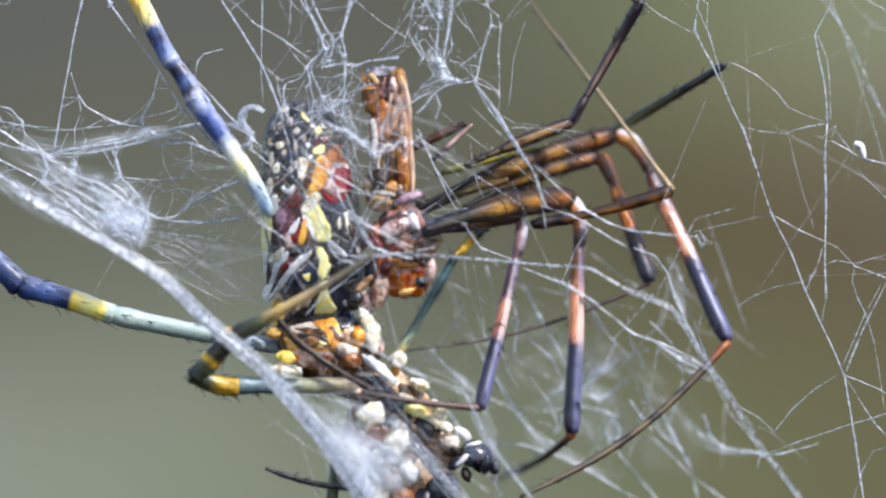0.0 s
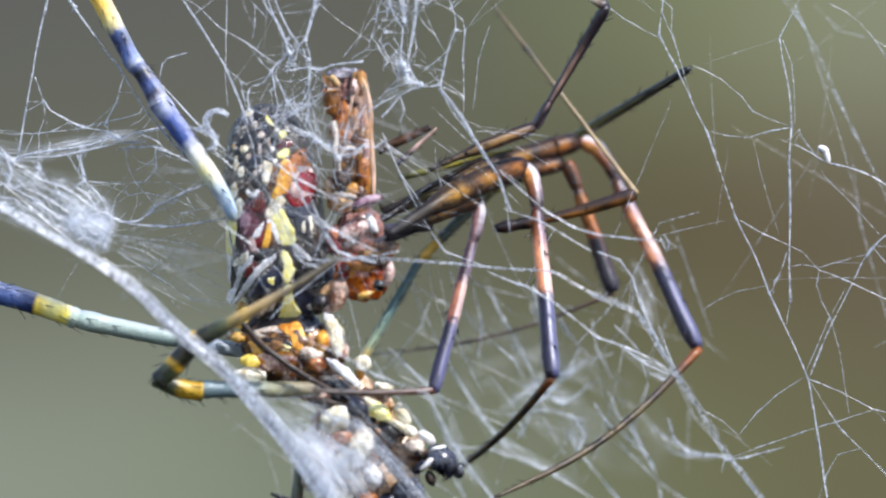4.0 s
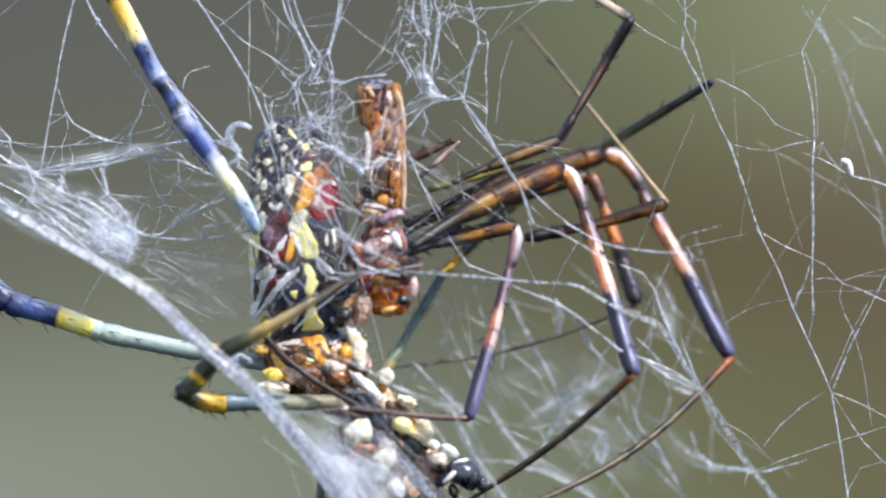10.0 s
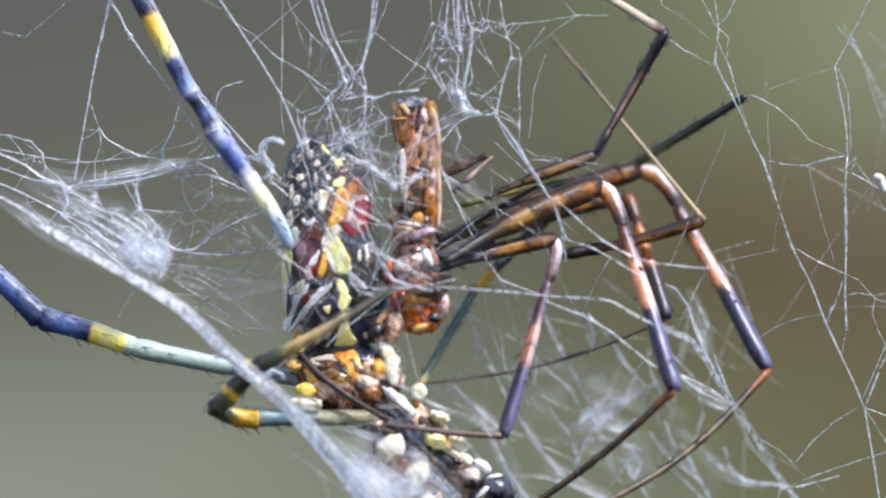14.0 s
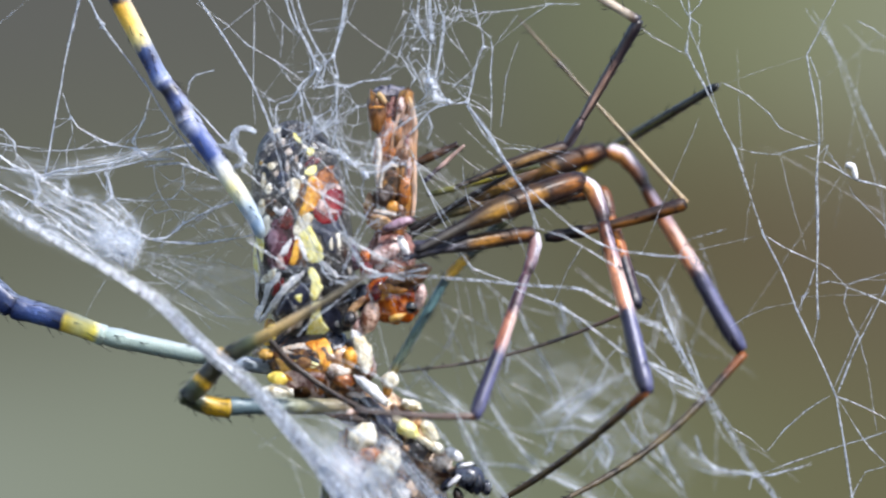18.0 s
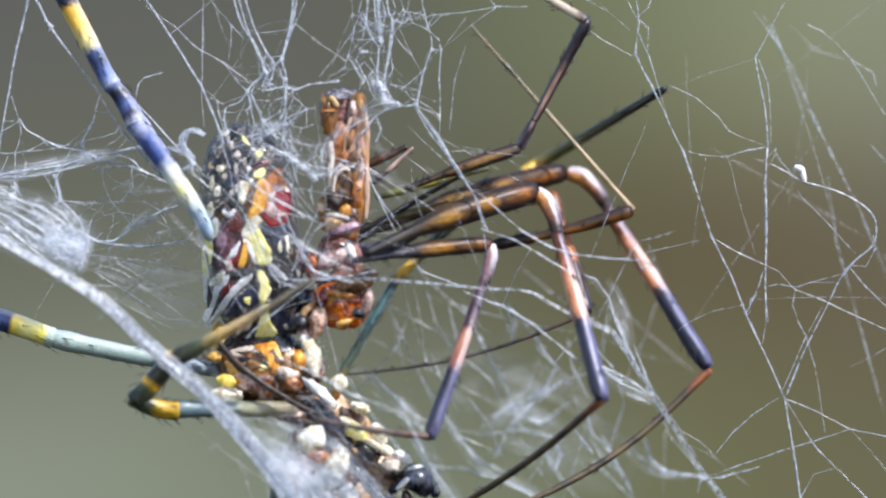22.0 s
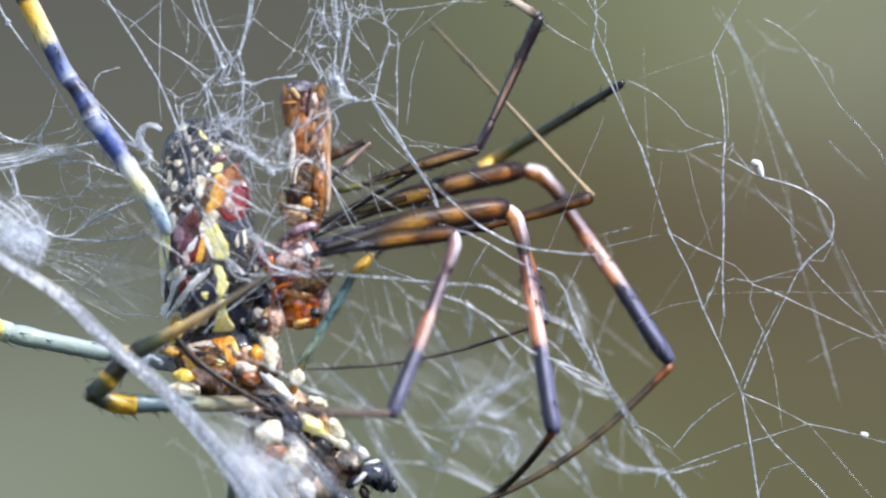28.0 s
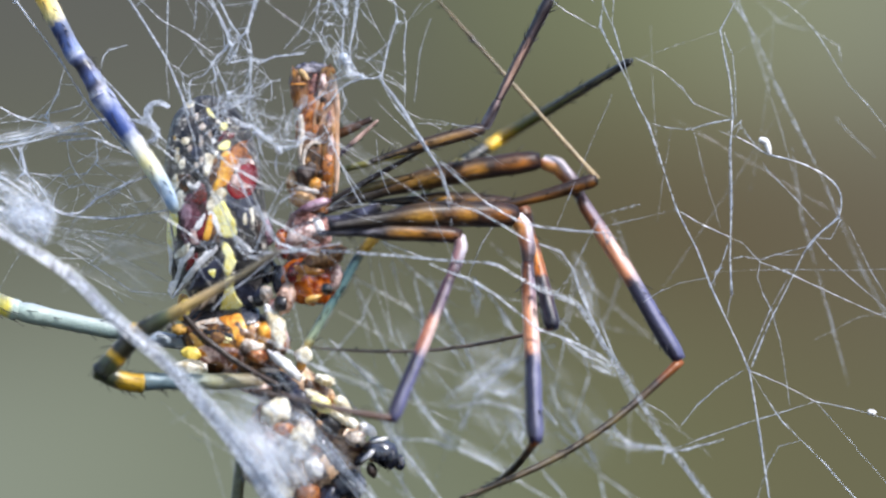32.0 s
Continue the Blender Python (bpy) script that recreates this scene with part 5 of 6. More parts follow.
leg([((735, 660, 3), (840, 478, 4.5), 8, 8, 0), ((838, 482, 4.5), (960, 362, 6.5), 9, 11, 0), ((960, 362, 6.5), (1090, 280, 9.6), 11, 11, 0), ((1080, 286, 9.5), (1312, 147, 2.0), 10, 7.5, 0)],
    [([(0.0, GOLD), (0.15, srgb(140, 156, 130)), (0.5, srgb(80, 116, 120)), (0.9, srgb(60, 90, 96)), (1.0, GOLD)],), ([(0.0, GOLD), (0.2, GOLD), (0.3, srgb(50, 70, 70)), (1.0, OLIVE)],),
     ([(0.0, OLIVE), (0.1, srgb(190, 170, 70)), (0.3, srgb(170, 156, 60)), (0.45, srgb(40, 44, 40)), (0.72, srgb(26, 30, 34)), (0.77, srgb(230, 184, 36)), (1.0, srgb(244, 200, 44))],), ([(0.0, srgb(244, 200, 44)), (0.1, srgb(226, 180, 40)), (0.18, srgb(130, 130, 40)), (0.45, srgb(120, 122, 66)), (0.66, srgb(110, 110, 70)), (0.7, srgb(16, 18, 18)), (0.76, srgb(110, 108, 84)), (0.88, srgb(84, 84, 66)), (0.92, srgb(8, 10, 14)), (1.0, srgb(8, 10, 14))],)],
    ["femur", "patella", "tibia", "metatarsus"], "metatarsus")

# ---- the wrapped prey under the jaws ----
prey = thing("wrapped_prey", at(760, 780, -1), "half-eaten insect, black, cream and brown, bound in silk", "prey insect")
prey_body = part("body", joined([ball((735, 745, -0.6), (70, 44, 46), 40, 0.12, 5), ball((798, 812, -0.6), (62, 40, 34), 35, 0.12, 6), ball((700, 820, -0.4), (80, 50, 70), 60, 0.16, 7), ball((760, 880, -0.6), (80, 50, 60), 20, 0.1, 8), ball((745, 950, -0.6), (92, 50, 84), 0, 0.12, 9)]), FLESHY, prey, "brown and cream body")
for name, c, r, turn, mat in (
        ("plate", (703, 686, -3.2), (39, 11, 10), 43, WHITE), ("plate", (660, 704, -1.8), (46, 18, 14), 26, UMBER), ("plate", (700, 715, -2.2), (34, 16, 14), 36, SLATE),
        ("plate", (676, 696, -2.4), (18, 10, 6), 10, PEARL), ("plate", (650, 724, -2.2), (40, 14, 14), 6, STREAK_PINK), ("plate", (672, 738, -2.4), (36, 14, 12), 12, DUSKY),
        ("plate", (730, 746, -2.9), (24, 20, 17), 40, NAVY_SHELL), ("plate", (752, 742, -2.9), (22, 14, 11), 40, CREAM), ("plate", (765, 754, -3.2), (23, 18, 15), 34, YELLOW), ("plate", (804, 757, -2.8), (22, 14, 12), 52, CREAM),
        ("plate", (782, 790, -2.7), (22, 18, 16), 40, BLACK), ("plate", (796, 777, -3.1), (28, 9, 7), 32, CREAM), ("plate", (818, 788, -3.1), (14, 10, 10), 30, CREAM), ("plate", (826, 815, -2.8), (19, 18, 15), 10, PEARL), ("plate", (848, 799, -2.8), (18, 11, 10), 30, WHITE),
        # the two thin white plates stand in for glints on the glossy head
        ("head", (874, 840, -2.3), (32, 26, 24), 24, SLATE), ("plate", (890, 850, -2.7), (12, 14, 20), 8, NAVY_SHELL), ("plate", (848, 846, -3.2), (16, 7, 5), -44, WHITE), ("plate", (836, 852, -2.6), (16, 12, 9), -40, NAVY_SHELL), ("plate", (868, 818, -2.9), (15, 7, 4), -12, WHITE), ("plate", (905, 858, -2.2), (10, 12, 14), 8, SLATE),
        ("knob", (734, 668, -1.8), (16, 16, 15), 0, CREAM), ("knob", (730, 684, -1.6), (8, 10, 12), 0, HONEY_SHELL), ("knob", (772, 712, -2.0), (19, 16, 10), 14, CREAM),
        ("knob", (686, 767, -3.4), (23, 16, 28), 38, CREAM), ("knob", (658, 772, -2.9), (10, 12, 24), 8, UMBER), ("knob", (694, 801, -3.1), (27, 16, 18), 10, AMBER), ("knob", (728, 818, -3.6), (22, 18, 30), 34, CREAM), ("knob", (738, 792, -3.0), (16, 14, 16), 30, PEARL),
        ("knob", (670, 800, -2.4), (16, 14, 12), 0, TAN), ("knob", (758, 836, -3.0), (14, 16, 18), 10, AMBER), ("knob", (752, 868, -3.4), (17, 16, 22), -10, WHITE), ("strand", (788, 850, -3.6), (58, 11, 10), 52, SLATE),
        ("knob", (718, 880, -3.4), (26, 20, 20), -10, PEARL), ("knob", (664, 842, -2.8), (32, 22, 40), -20, FLESHY), ("knob", (700, 848, -3.2), (20, 15, 28), 20, CREAM), ("knob", (676, 812, -3.0), (18, 14, 16), 10, PINKISH), ("knob", (648, 800, -2.4), (16, 14, 20), -20, PEARL), ("knob", (646, 872, -3.2), (20, 15, 22), 0, PEARL),
        ("knob", (816, 896, -3.0), (30, 20, 26), 10, SLATE), ("knob", (694, 906, -3.2), (24, 18, 26), 20, CREAM), ("knob", (742, 916, -3.1), (22, 16, 22), -20, AMBER), ("knob", (780, 926, -2.9), (24, 18, 30), 30, NAVY_SHELL), ("knob", (762, 952, -3.0), (26, 18, 24), 10, CREAM), ("knob", (706, 954, -3.0), (24, 18, 26), 40, PEARL)):
    sub(name, ball(c, r, turn, 0.22 if mat in (CREAM, WHITE, PEARL) else 0.16, int(c[0] + c[1]), 2.4, level=3), mat, prey_body)
rnd = random.Random(17)
for i in range(22):
    f = rnd.random()
    c = (660 + 220 * f + rnd.gauss(0, 10), 700 + 150 * f + rnd.gauss(0, 14), -2.7 + rnd.gauss(0, 0.2))
    mat = rnd.choice((NAVY_SHELL, UMBER, DUSKY, SLATE, TAN))
    k = rnd.uniform(5, 10)
    sub("crumb", ball(c, (k * rnd.uniform(0.8, 1.8), k * 0.8, k), rnd.uniform(0, 90), 0.3, i, level=2), mat, prey_body)
tuft("hair", prey_body, "short dark hairs", 34, (876, 838, -2.3), (34, 28, 26), 16, BLACK, 44)
spine = thing("prey_leg", at(620, 880, -2), "olive and yellow insect leg hanging below the prey", "insect leg")
part("tarsus", tube(glide([at(630, 820, -2), at(622, 870, -2), at(612, 960, -2)], 6), [11 * UNIT] * 13, 8), banded("prey_leg_bands", 0.006, [(0, OLIVE), (1, GOLD)]), spine)

# ---- the brown spider whose legs work the web ----
brown = thing("brown_spider", at(745, 430, -1), "slender brown spider with long orange and black banded legs", "spider", "spiders")
ORIGIN = Matrix.Translation(-brown.location)

TIP_ROWS = [(0, 705, 150), (2, 711, 152), (5, 697, 154), (7, 716, 148), (9, 716, 148), (11, 726, 146), (13, 718, 146), (14, 725, 147), (17, 730, 152), (19, 740, 149), (21, 745, 153), (23, 736, 148), (24, 748, 156), (27, 740, 152), (29, 755, 158), (32, 750, 163)]
BASE_ROWS = [(0, 727, 402), (5, 720, 398), (10, 732, 396), (13, 735, 400), (17, 738, 400), (20, 745, 402), (24, 751, 402), (27, 753, 396), (29, 757, 398), (32, 757, 404)]
EYE_ROWS = [
    (0, 773, 530), (0.5, 780, 528), (1, 774, 534), (1.5, 771, 530), (2, 769, 528), (2.5, 772, 526),
    (4.5, 761, 529), (5, 761, 528), (5.5, 767, 525), (6, 759, 536), (6.5, 763, 533), (7, 760, 530),
    (7.5, 766, 527), (8, 770, 525), (8.5, 764, 536), (9, 762, 534), (9.5, 760, 532), (10, 764, 532),
    (10.5, 768, 526), (11, 761, 540), (11.5, 762, 534), (12, 760, 534), (12.5, 768, 530), (13, 769, 528),
    (13.5, 759, 538), (14, 761, 536), (14.5, 761, 534), (16.5, 762, 540), (17, 763, 540), (17.5, 770, 536),
    (18, 770, 538), (18.5, 761, 545), (19, 761, 543), (19.5, 765, 542), (20, 777, 541), (20.5, 775, 543),
    (21, 767, 545), (21.5, 766, 543), (22, 767, 543), (22.5, 779, 539), (23, 777, 538), (23.5, 767, 548),
    (24, 769, 544), (24.5, 770, 545), (26.5, 767, 538), (27, 776, 538), (27.5, 774, 541), (28, 767, 552),
    (28.5, 765, 549), (29, 774, 544), (29.5, 779, 548), (30, 780, 547), (30.5, 777, 546), (31, 777, 547),
    (31.5, 775, 548), (32, 774, 549),]
ELBOW_ROWS = [
    (0, 1221, 368), (0.5, 1221, 361), (1, 1222, 356), (1.5, 1225, 360), (2, 1221, 368), (2.5, 1220, 366),
    (4.5, 1220, 368), (5, 1219, 361), (5.5, 1226, 343), (6, 1229, 344), (6.5, 1232, 363), (7, 1229, 363),
    (7.5, 1230, 359), (8, 1235, 338), (8.5, 1237, 343), (9, 1233, 366), (9.5, 1231, 364), (10, 1233, 361),
    (10.5, 1241, 343), (11, 1239, 339), (11.5, 1237, 363), (12, 1236, 364), (12.5, 1237, 355), (13, 1250, 345),
    (13.5, 1243, 350), (14, 1240, 364), (14.5, 1240, 364), (16.5, 1246, 367), (17, 1247, 368), (17.5, 1242, 357),
    (18, 1260, 354), (18.5, 1252, 359), (19, 1251, 369), (19.5, 1251, 366), (20, 1253, 353), (20.5, 1263, 344),
    (21, 1256, 353), (21.5, 1256, 363), (22, 1256, 362), (22.5, 1258, 347), (23, 1263, 338), (23.5, 1255, 352),
    (24, 1254, 360), (24.5, 1255, 359), (26.5, 1255, 346), (27, 1257, 334), (27.5, 1264, 333), (28, 1260, 347),
    (28.5, 1257, 351), (29, 1257, 340), (29.5, 1256, 347), (30, 1258, 348), (30.5, 1256, 350), (31, 1256, 353),
    (31.5, 1254, 355), (32, 1255, 356),]
A_TOP = [
    (0, 1122, 268), (0.5, 1135, 286), (1, 1114, 261), (1.5, 1124, 262), (2, 1121, 262), (2.5, 1125, 268),
    (4.5, 1122, 276), (5, 1125, 283), (5.5, 1122, 263), (6, 1116, 264), (6.5, 1118, 263), (7, 1120, 266),
    (7.5, 1127, 270), (8, 1122, 254), (8.5, 1121, 264), (9, 1119, 266), (9.5, 1121, 269), (10, 1125, 272),
    (10.5, 1127, 260), (11, 1128, 281), (11.5, 1127, 274), (12, 1128, 277), (12.5, 1137, 280), (13, 1130, 260),
    (13.5, 1128, 274), (14, 1129, 274), (14.5, 1130, 277), (16.5, 1125, 275), (17, 1127, 278), (17.5, 1139, 291),
    (18, 1119, 258), (18.5, 1136, 294), (19, 1134, 292), (19.5, 1136, 291), (20, 1152, 307), (20.5, 1132, 272),
    (21, 1141, 293), (21.5, 1138, 292), (22, 1140, 293), (22.5, 1154, 304), (23, 1137, 272), (23.5, 1136, 286),
    (24, 1138, 290), (24.5, 1139, 292), (26.5, 1136, 284), (27, 1150, 297), (27.5, 1139, 276), (28, 1139, 298),
    (28.5, 1139, 299), (29, 1154, 318), (29.5, 1158, 329), (30, 1160, 328), (30.5, 1157, 323), (31, 1156, 322),
    (31.5, 1155, 323), (32, 1156, 322),]
A_KNEE = [
    (0, 1319, 636), (0.5, 1321, 661), (1, 1306, 635), (1.5, 1324, 628), (2, 1323, 626), (2.5, 1324, 635),
    (4.5, 1331, 648), (5, 1328, 661), (5.5, 1323, 640), (6, 1335, 630), (6.5, 1339, 628), (7, 1339, 632),
    (7.5, 1343, 637), (8, 1332, 624), (8.5, 1343, 628), (9, 1342, 628), (9.5, 1343, 632), (10, 1346, 635),
    (10.5, 1342, 627), (11, 1349, 644), (11.5, 1349, 634), (12, 1350, 638), (12.5, 1353, 645), (13, 1344, 625),
    (13.5, 1353, 634), (14, 1354, 629), (14.5, 1356, 634), (16.5, 1358, 635), (17, 1358, 638), (17.5, 1361, 659),
    (18, 1361, 620), (18.5, 1384, 650), (19, 1385, 646), (19.5, 1387, 645), (20, 1392, 667), (20.5, 1380, 628),
    (21, 1391, 647), (21.5, 1389, 643), (22, 1391, 644), (22.5, 1396, 660), (23, 1381, 630), (23.5, 1387, 639),
    (24, 1389, 642), (24.5, 1391, 646), (26.5, 1393, 630), (27, 1396, 652), (27.5, 1388, 625), (28, 1400, 644),
    (28.5, 1399, 642), (29, 1404, 674), (29.5, 1402, 690), (30, 1403, 690), (30.5, 1403, 680), (31, 1403, 677),
    (31.5, 1403, 676), (32, 1402, 678),]
B_TOP = [
    (0, 1041, 382), (0.5, 1054, 410), (1, 1022, 364), (1.5, 1038, 348), (2, 1032, 350), (2.5, 1040, 363),
    (4.5, 1015, 310), (5, 1020, 326), (5.5, 1041, 330), (6, 1021, 274), (6.5, 1033, 283), (7, 1036, 291),
    (7.5, 1040, 296), (8, 1047, 295), (8.5, 1034, 277), (9, 1039, 286), (9.5, 1041, 294), (10, 1046, 300),
    (10.5, 1066, 304), (11, 1032, 279), (11.5, 1047, 294), (12, 1050, 299), (12.5, 1057, 308), (13, 1067, 305),
    (13.5, 1044, 291), (14, 1055, 302), (14.5, 1058, 306), (16.5, 1061, 304), (17, 1064, 312), (17.5, 1071, 325),
    (18, 1076, 314), (18.5, 1066, 314), (19, 1069, 320), (19.5, 1074, 325), (20, 1086, 342), (20.5, 1090, 325),
    (21, 1078, 316), (21.5, 1083, 323), (22, 1084, 328), (22.5, 1097, 343), (23, 1096, 326), (23.5, 1081, 321),
    (24, 1086, 325), (24.5, 1088, 332), (26.5, 1088, 299), (27, 1098, 314), (27.5, 1123, 362), (28, 1107, 367),
    (28.5, 1103, 381), (29, 1111, 404), (29.5, 1109, 407), (30, 1112, 414), (30.5, 1111, 413), (31, 1112, 417),
    (31.5, 1112, 419), (32, 1111, 420),]
B_KNEE = [
    (0, 1042, 800), (0.5, 1045, 819), (1, 1024, 774), (1.5, 1056, 746), (2, 1049, 764), (2.5, 1056, 764),
    (4.5, 1078, 681), (5, 1089, 709), (5.5, 1096, 715), (6, 1147, 630), (6.5, 1154, 645), (7, 1154, 652),
    (7.5, 1153, 660), (8, 1154, 661), (8.5, 1165, 634), (9, 1167, 644), (9.5, 1165, 653), (10, 1174, 663),
    (10.5, 1186, 675), (11, 1168, 636), (11.5, 1179, 655), (12, 1180, 661), (12.5, 1178, 674), (13, 1188, 672),
    (13.5, 1185, 656), (14, 1188, 663), (14.5, 1189, 670), (16.5, 1191, 670), (17, 1191, 680), (17.5, 1187, 698),
    (18, 1189, 686), (18.5, 1193, 680), (19, 1193, 686), (19.5, 1195, 691), (20, 1195, 716), (20.5, 1204, 697),
    (21, 1199, 682), (21.5, 1200, 689), (22, 1201, 696), (22.5, 1204, 717), (23, 1211, 700), (23.5, 1209, 689),
    (24, 1211, 693), (24.5, 1209, 699), (26.5, 1279, 654), (27, 1276, 679), (27.5, 1199, 776), (28, 1190, 762),
    (28.5, 1151, 785), (29, 1148, 816), (29.5, 1143, 816), (30, 1143, 820), (30.5, 1145, 816), (31, 1146, 815),
    (31.5, 1146, 816), (32, 1145, 818),]
C_TOP = [
    (0, 950, 412), (0.5, 942, 433), (1, 924, 377), (1.5, 950, 380), (2, 947, 384), (2.5, 949, 395),
    (4.5, 936, 376), (5, 937, 396), (5.5, 938, 385), (6, 946, 362), (6.5, 951, 370), (7, 953, 383),
    (7.5, 953, 388), (8, 949, 381), (8.5, 962, 365), (9, 964, 382), (9.5, 962, 393), (10, 963, 401),
    (10.5, 965, 398), (11, 955, 370), (11.5, 968, 390), (12, 967, 401), (12.5, 969, 411), (13, 968, 392),
    (13.5, 970, 389), (14, 976, 397), (14.5, 975, 404), (16.5, 989, 400), (17, 991, 412), (17.5, 985, 434),
    (18, 990, 408), (18.5, 998, 412), (19, 997, 415), (19.5, 999, 418), (20, 1002, 415), (20.5, 994, 406),
    (21, 1003, 414), (21.5, 1001, 416), (22, 1003, 422), (22.5, 1008, 448), (23, 999, 410), (23.5, 1009, 414),
    (24, 1006, 418), (24.5, 1007, 425), (26.5, 1006, 403), (27, 1009, 429), (27.5, 1002, 402), (28, 1014, 412),
    (28.5, 1008, 411), (29, 1009, 416), (29.5, 1004, 433), (30, 1007, 445), (30.5, 1008, 445), (31, 1009, 451),
    (31.5, 1011, 453), (32, 1012, 456),]
C_KNEE = [
    (0, 880, 754), (0.5, 870, 741), (1, 842, 694), (1.5, 874, 734), (2, 873, 720), (2.5, 874, 741),
    (4.5, 858, 711), (5, 858, 729), (5.5, 839, 718), (6, 862, 702), (6.5, 869, 713), (7, 872, 724),
    (7.5, 873, 731), (8, 857, 710), (8.5, 868, 702), (9, 878, 724), (9.5, 879, 735), (10, 882, 742),
    (10.5, 872, 730), (11, 860, 700), (11.5, 883, 736), (12, 884, 744), (12.5, 884, 751), (13, 868, 723),
    (13.5, 874, 731), (14, 885, 746), (14.5, 888, 747), (16.5, 901, 739), (17, 894, 752), (17.5, 891, 764),
    (18, 885, 732), (18.5, 890, 751), (19, 895, 758), (19.5, 895, 764), (20, 893, 768), (20.5, 874, 730),
    (21, 896, 747), (21.5, 896, 755), (22, 896, 763), (22.5, 892, 783), (23, 881, 740), (23.5, 900, 742),
    (24, 902, 755), (24.5, 900, 765), (26.5, 902, 740), (27, 896, 764), (27.5, 886, 718), (28, 904, 731),
    (28.5, 901, 728), (29, 894, 746), (29.5, 887, 754), (30, 889, 763), (30.5, 892, 767), (31, 893, 772),
    (31.5, 891, 778), (32, 892, 780),]
D_TOP = [(0, 1042, 248), (7, 1038, 251), (13, 1048, 247), (19, 1047, 254), (23, 1056, 252), (28, 1058, 262), (32, 1054, 266)]
D_KNEE = [(0, 1164, 34), (7, 1167, 40), (13, 1170, 31), (19, 1176, 32), (23, 1174, 26), (28, 1166, 30), (32, 1172, 33)]
F_TOP = [(0, 1092, 308), (5, 1094, 314), (10, 1097, 312), (17, 1106, 330), (24, 1108, 335), (27, 1110, 350), (28, 1114, 372), (29, 1118, 392), (32, 1118, 405)]
F_KNEE = [(0, 1182, 533), (5, 1179, 547), (10, 1180, 541), (17, 1170, 538), (24, 1174, 548), (27, 1176, 547), (28, 1172, 570), (29, 1171, 592), (32, 1176, 620)]

A_FOOT = [(0, 950, 912), (13, 1000, 892), (32, 1010, 922)]
B_FOOT = [(0, 900, 880), (6, 875, 872), (13, 880, 902), (19, 900, 900), (24, 925, 905), (27, 968, 905), (28, 1030, 915), (32, 1030, 920)]


def now(rows, t):
    """The place on a row list at t, in between by straight lines."""
    if t <= rows[0][0]:
        return rows[0][1:]
    for p, q in zip(rows, rows[1:]):
        if p[0] <= t <= q[0]:
            f = (t - p[0]) / (q[0] - p[0])
            return tuple(a + (b - a) * f for a, b in zip(p[1:], q[1:]))
    return rows[-1][1:]


C_FOOT = []
for t, u, v in C_KNEE:
    k = 210 / math.dist((u, v), (600, 716))
    C_FOOT.append((t, u + (600 - u) * k, v + (716 - v) * k))
TIMES = sorted({r[0] for r in A_TOP})
KEYED = []


def still(u, v):
    return [(0, u, v), (32, u, v)]


def chain(joints, depth, signs, spare=1.0):
    """World places of a leg's joints time by time; each segment keeps its full length by leaning in depth."""
    lengths = []
    for a, b in zip(joints, joints[1:]):
        lengths.append(max(math.dist(now(a, t), now(b, t)) for t in TIMES) * 1.002)
    lengths[-1] *= spare
    rows = []
    for t in TIMES:
        d, out = depth, []
        for i, j in enumerate(joints):
            if i:
                flat = math.dist(now(joints[i - 1], t), now(j, t))
                d += signs[i - 1] * 0.04 * math.sqrt(max(lengths[i - 1] ** 2 - flat ** 2, 0))
            out.append(at(*now(j, t), d))
        rows.append((t, out))
    return rows, [l * UNIT for l in lengths]


def keyed_segment(ob, rows, i):
    KEYED.append((ob, [(t, ORIGIN @ bone_pose(js[i], js[i + 1])) for t, js in rows]))


COAL, PEACH, RUST = srgb(48, 47, 70), srgb(222, 148, 108), srgb(136, 76, 34)
FEMUR = [(0, srgb(44, 42, 46)), (0.2, srgb(66, 60, 52)), (0.28, srgb(44, 38, 34)), (0.38, srgb(96, 70, 34)), (0.46, srgb(164, 120, 42)), (0.54, srgb(146, 102, 36)), (0.58, srgb(58, 38, 24)), (0.64, srgb(104, 68, 30)), (0.72, srgb(162, 112, 38)), (0.78, srgb(50, 32, 24)), (0.83, srgb(104, 64, 30)), (0.92, srgb(158, 96, 32)), (0.96, srgb(76, 44, 26)), (1, srgb(40, 30, 30))]
TARSUS = [(0, srgb(150, 84, 38)), (0.07, srgb(128, 74, 38)), (0.13, srgb(54, 44, 38)), (0.2, srgb(96, 76, 52)), (0.26, srgb(52, 42, 38)), (0.34, srgb(102, 88, 58)), (0.4, srgb(58, 48, 40)), (0.47, srgb(106, 90, 60)), (0.54, srgb(54, 45, 38)), (0.62, srgb(96, 82, 56)), (0.7, srgb(62, 52, 40)), (0.8, srgb(98, 82, 56)), (1, srgb(68, 57, 43))]


def shade_of(rgb, share):
    return tuple(rgb[:3]) + (share,)


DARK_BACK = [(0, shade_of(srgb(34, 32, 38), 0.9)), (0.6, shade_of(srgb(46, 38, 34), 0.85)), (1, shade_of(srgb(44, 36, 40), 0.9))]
# white and lavender highlights painted on the upper side, plus the black joint ring
HIGHLIGHT_BACK = [(0, shade_of(srgb(212, 208, 214), 0.85)), (0.08, shade_of(srgb(200, 196, 208), 0.8)), (0.14, shade_of(srgb(130, 116, 132), 0.7)), (0.19, shade_of(srgb(40, 26, 30), 0.95)), (0.23, shade_of(srgb(70, 54, 62), 0.9)), (0.28, shade_of(srgb(128, 116, 136), 0.85)), (0.38, shade_of(srgb(140, 124, 140), 0.7)), (0.46, shade_of(srgb(240, 214, 206), 0.6)), (0.6, shade_of(srgb(220, 204, 210), 0.5)), (0.68, shade_of(srgb(110, 110, 150), 0.65)), (1, shade_of(srgb(98, 100, 142), 0.6))]


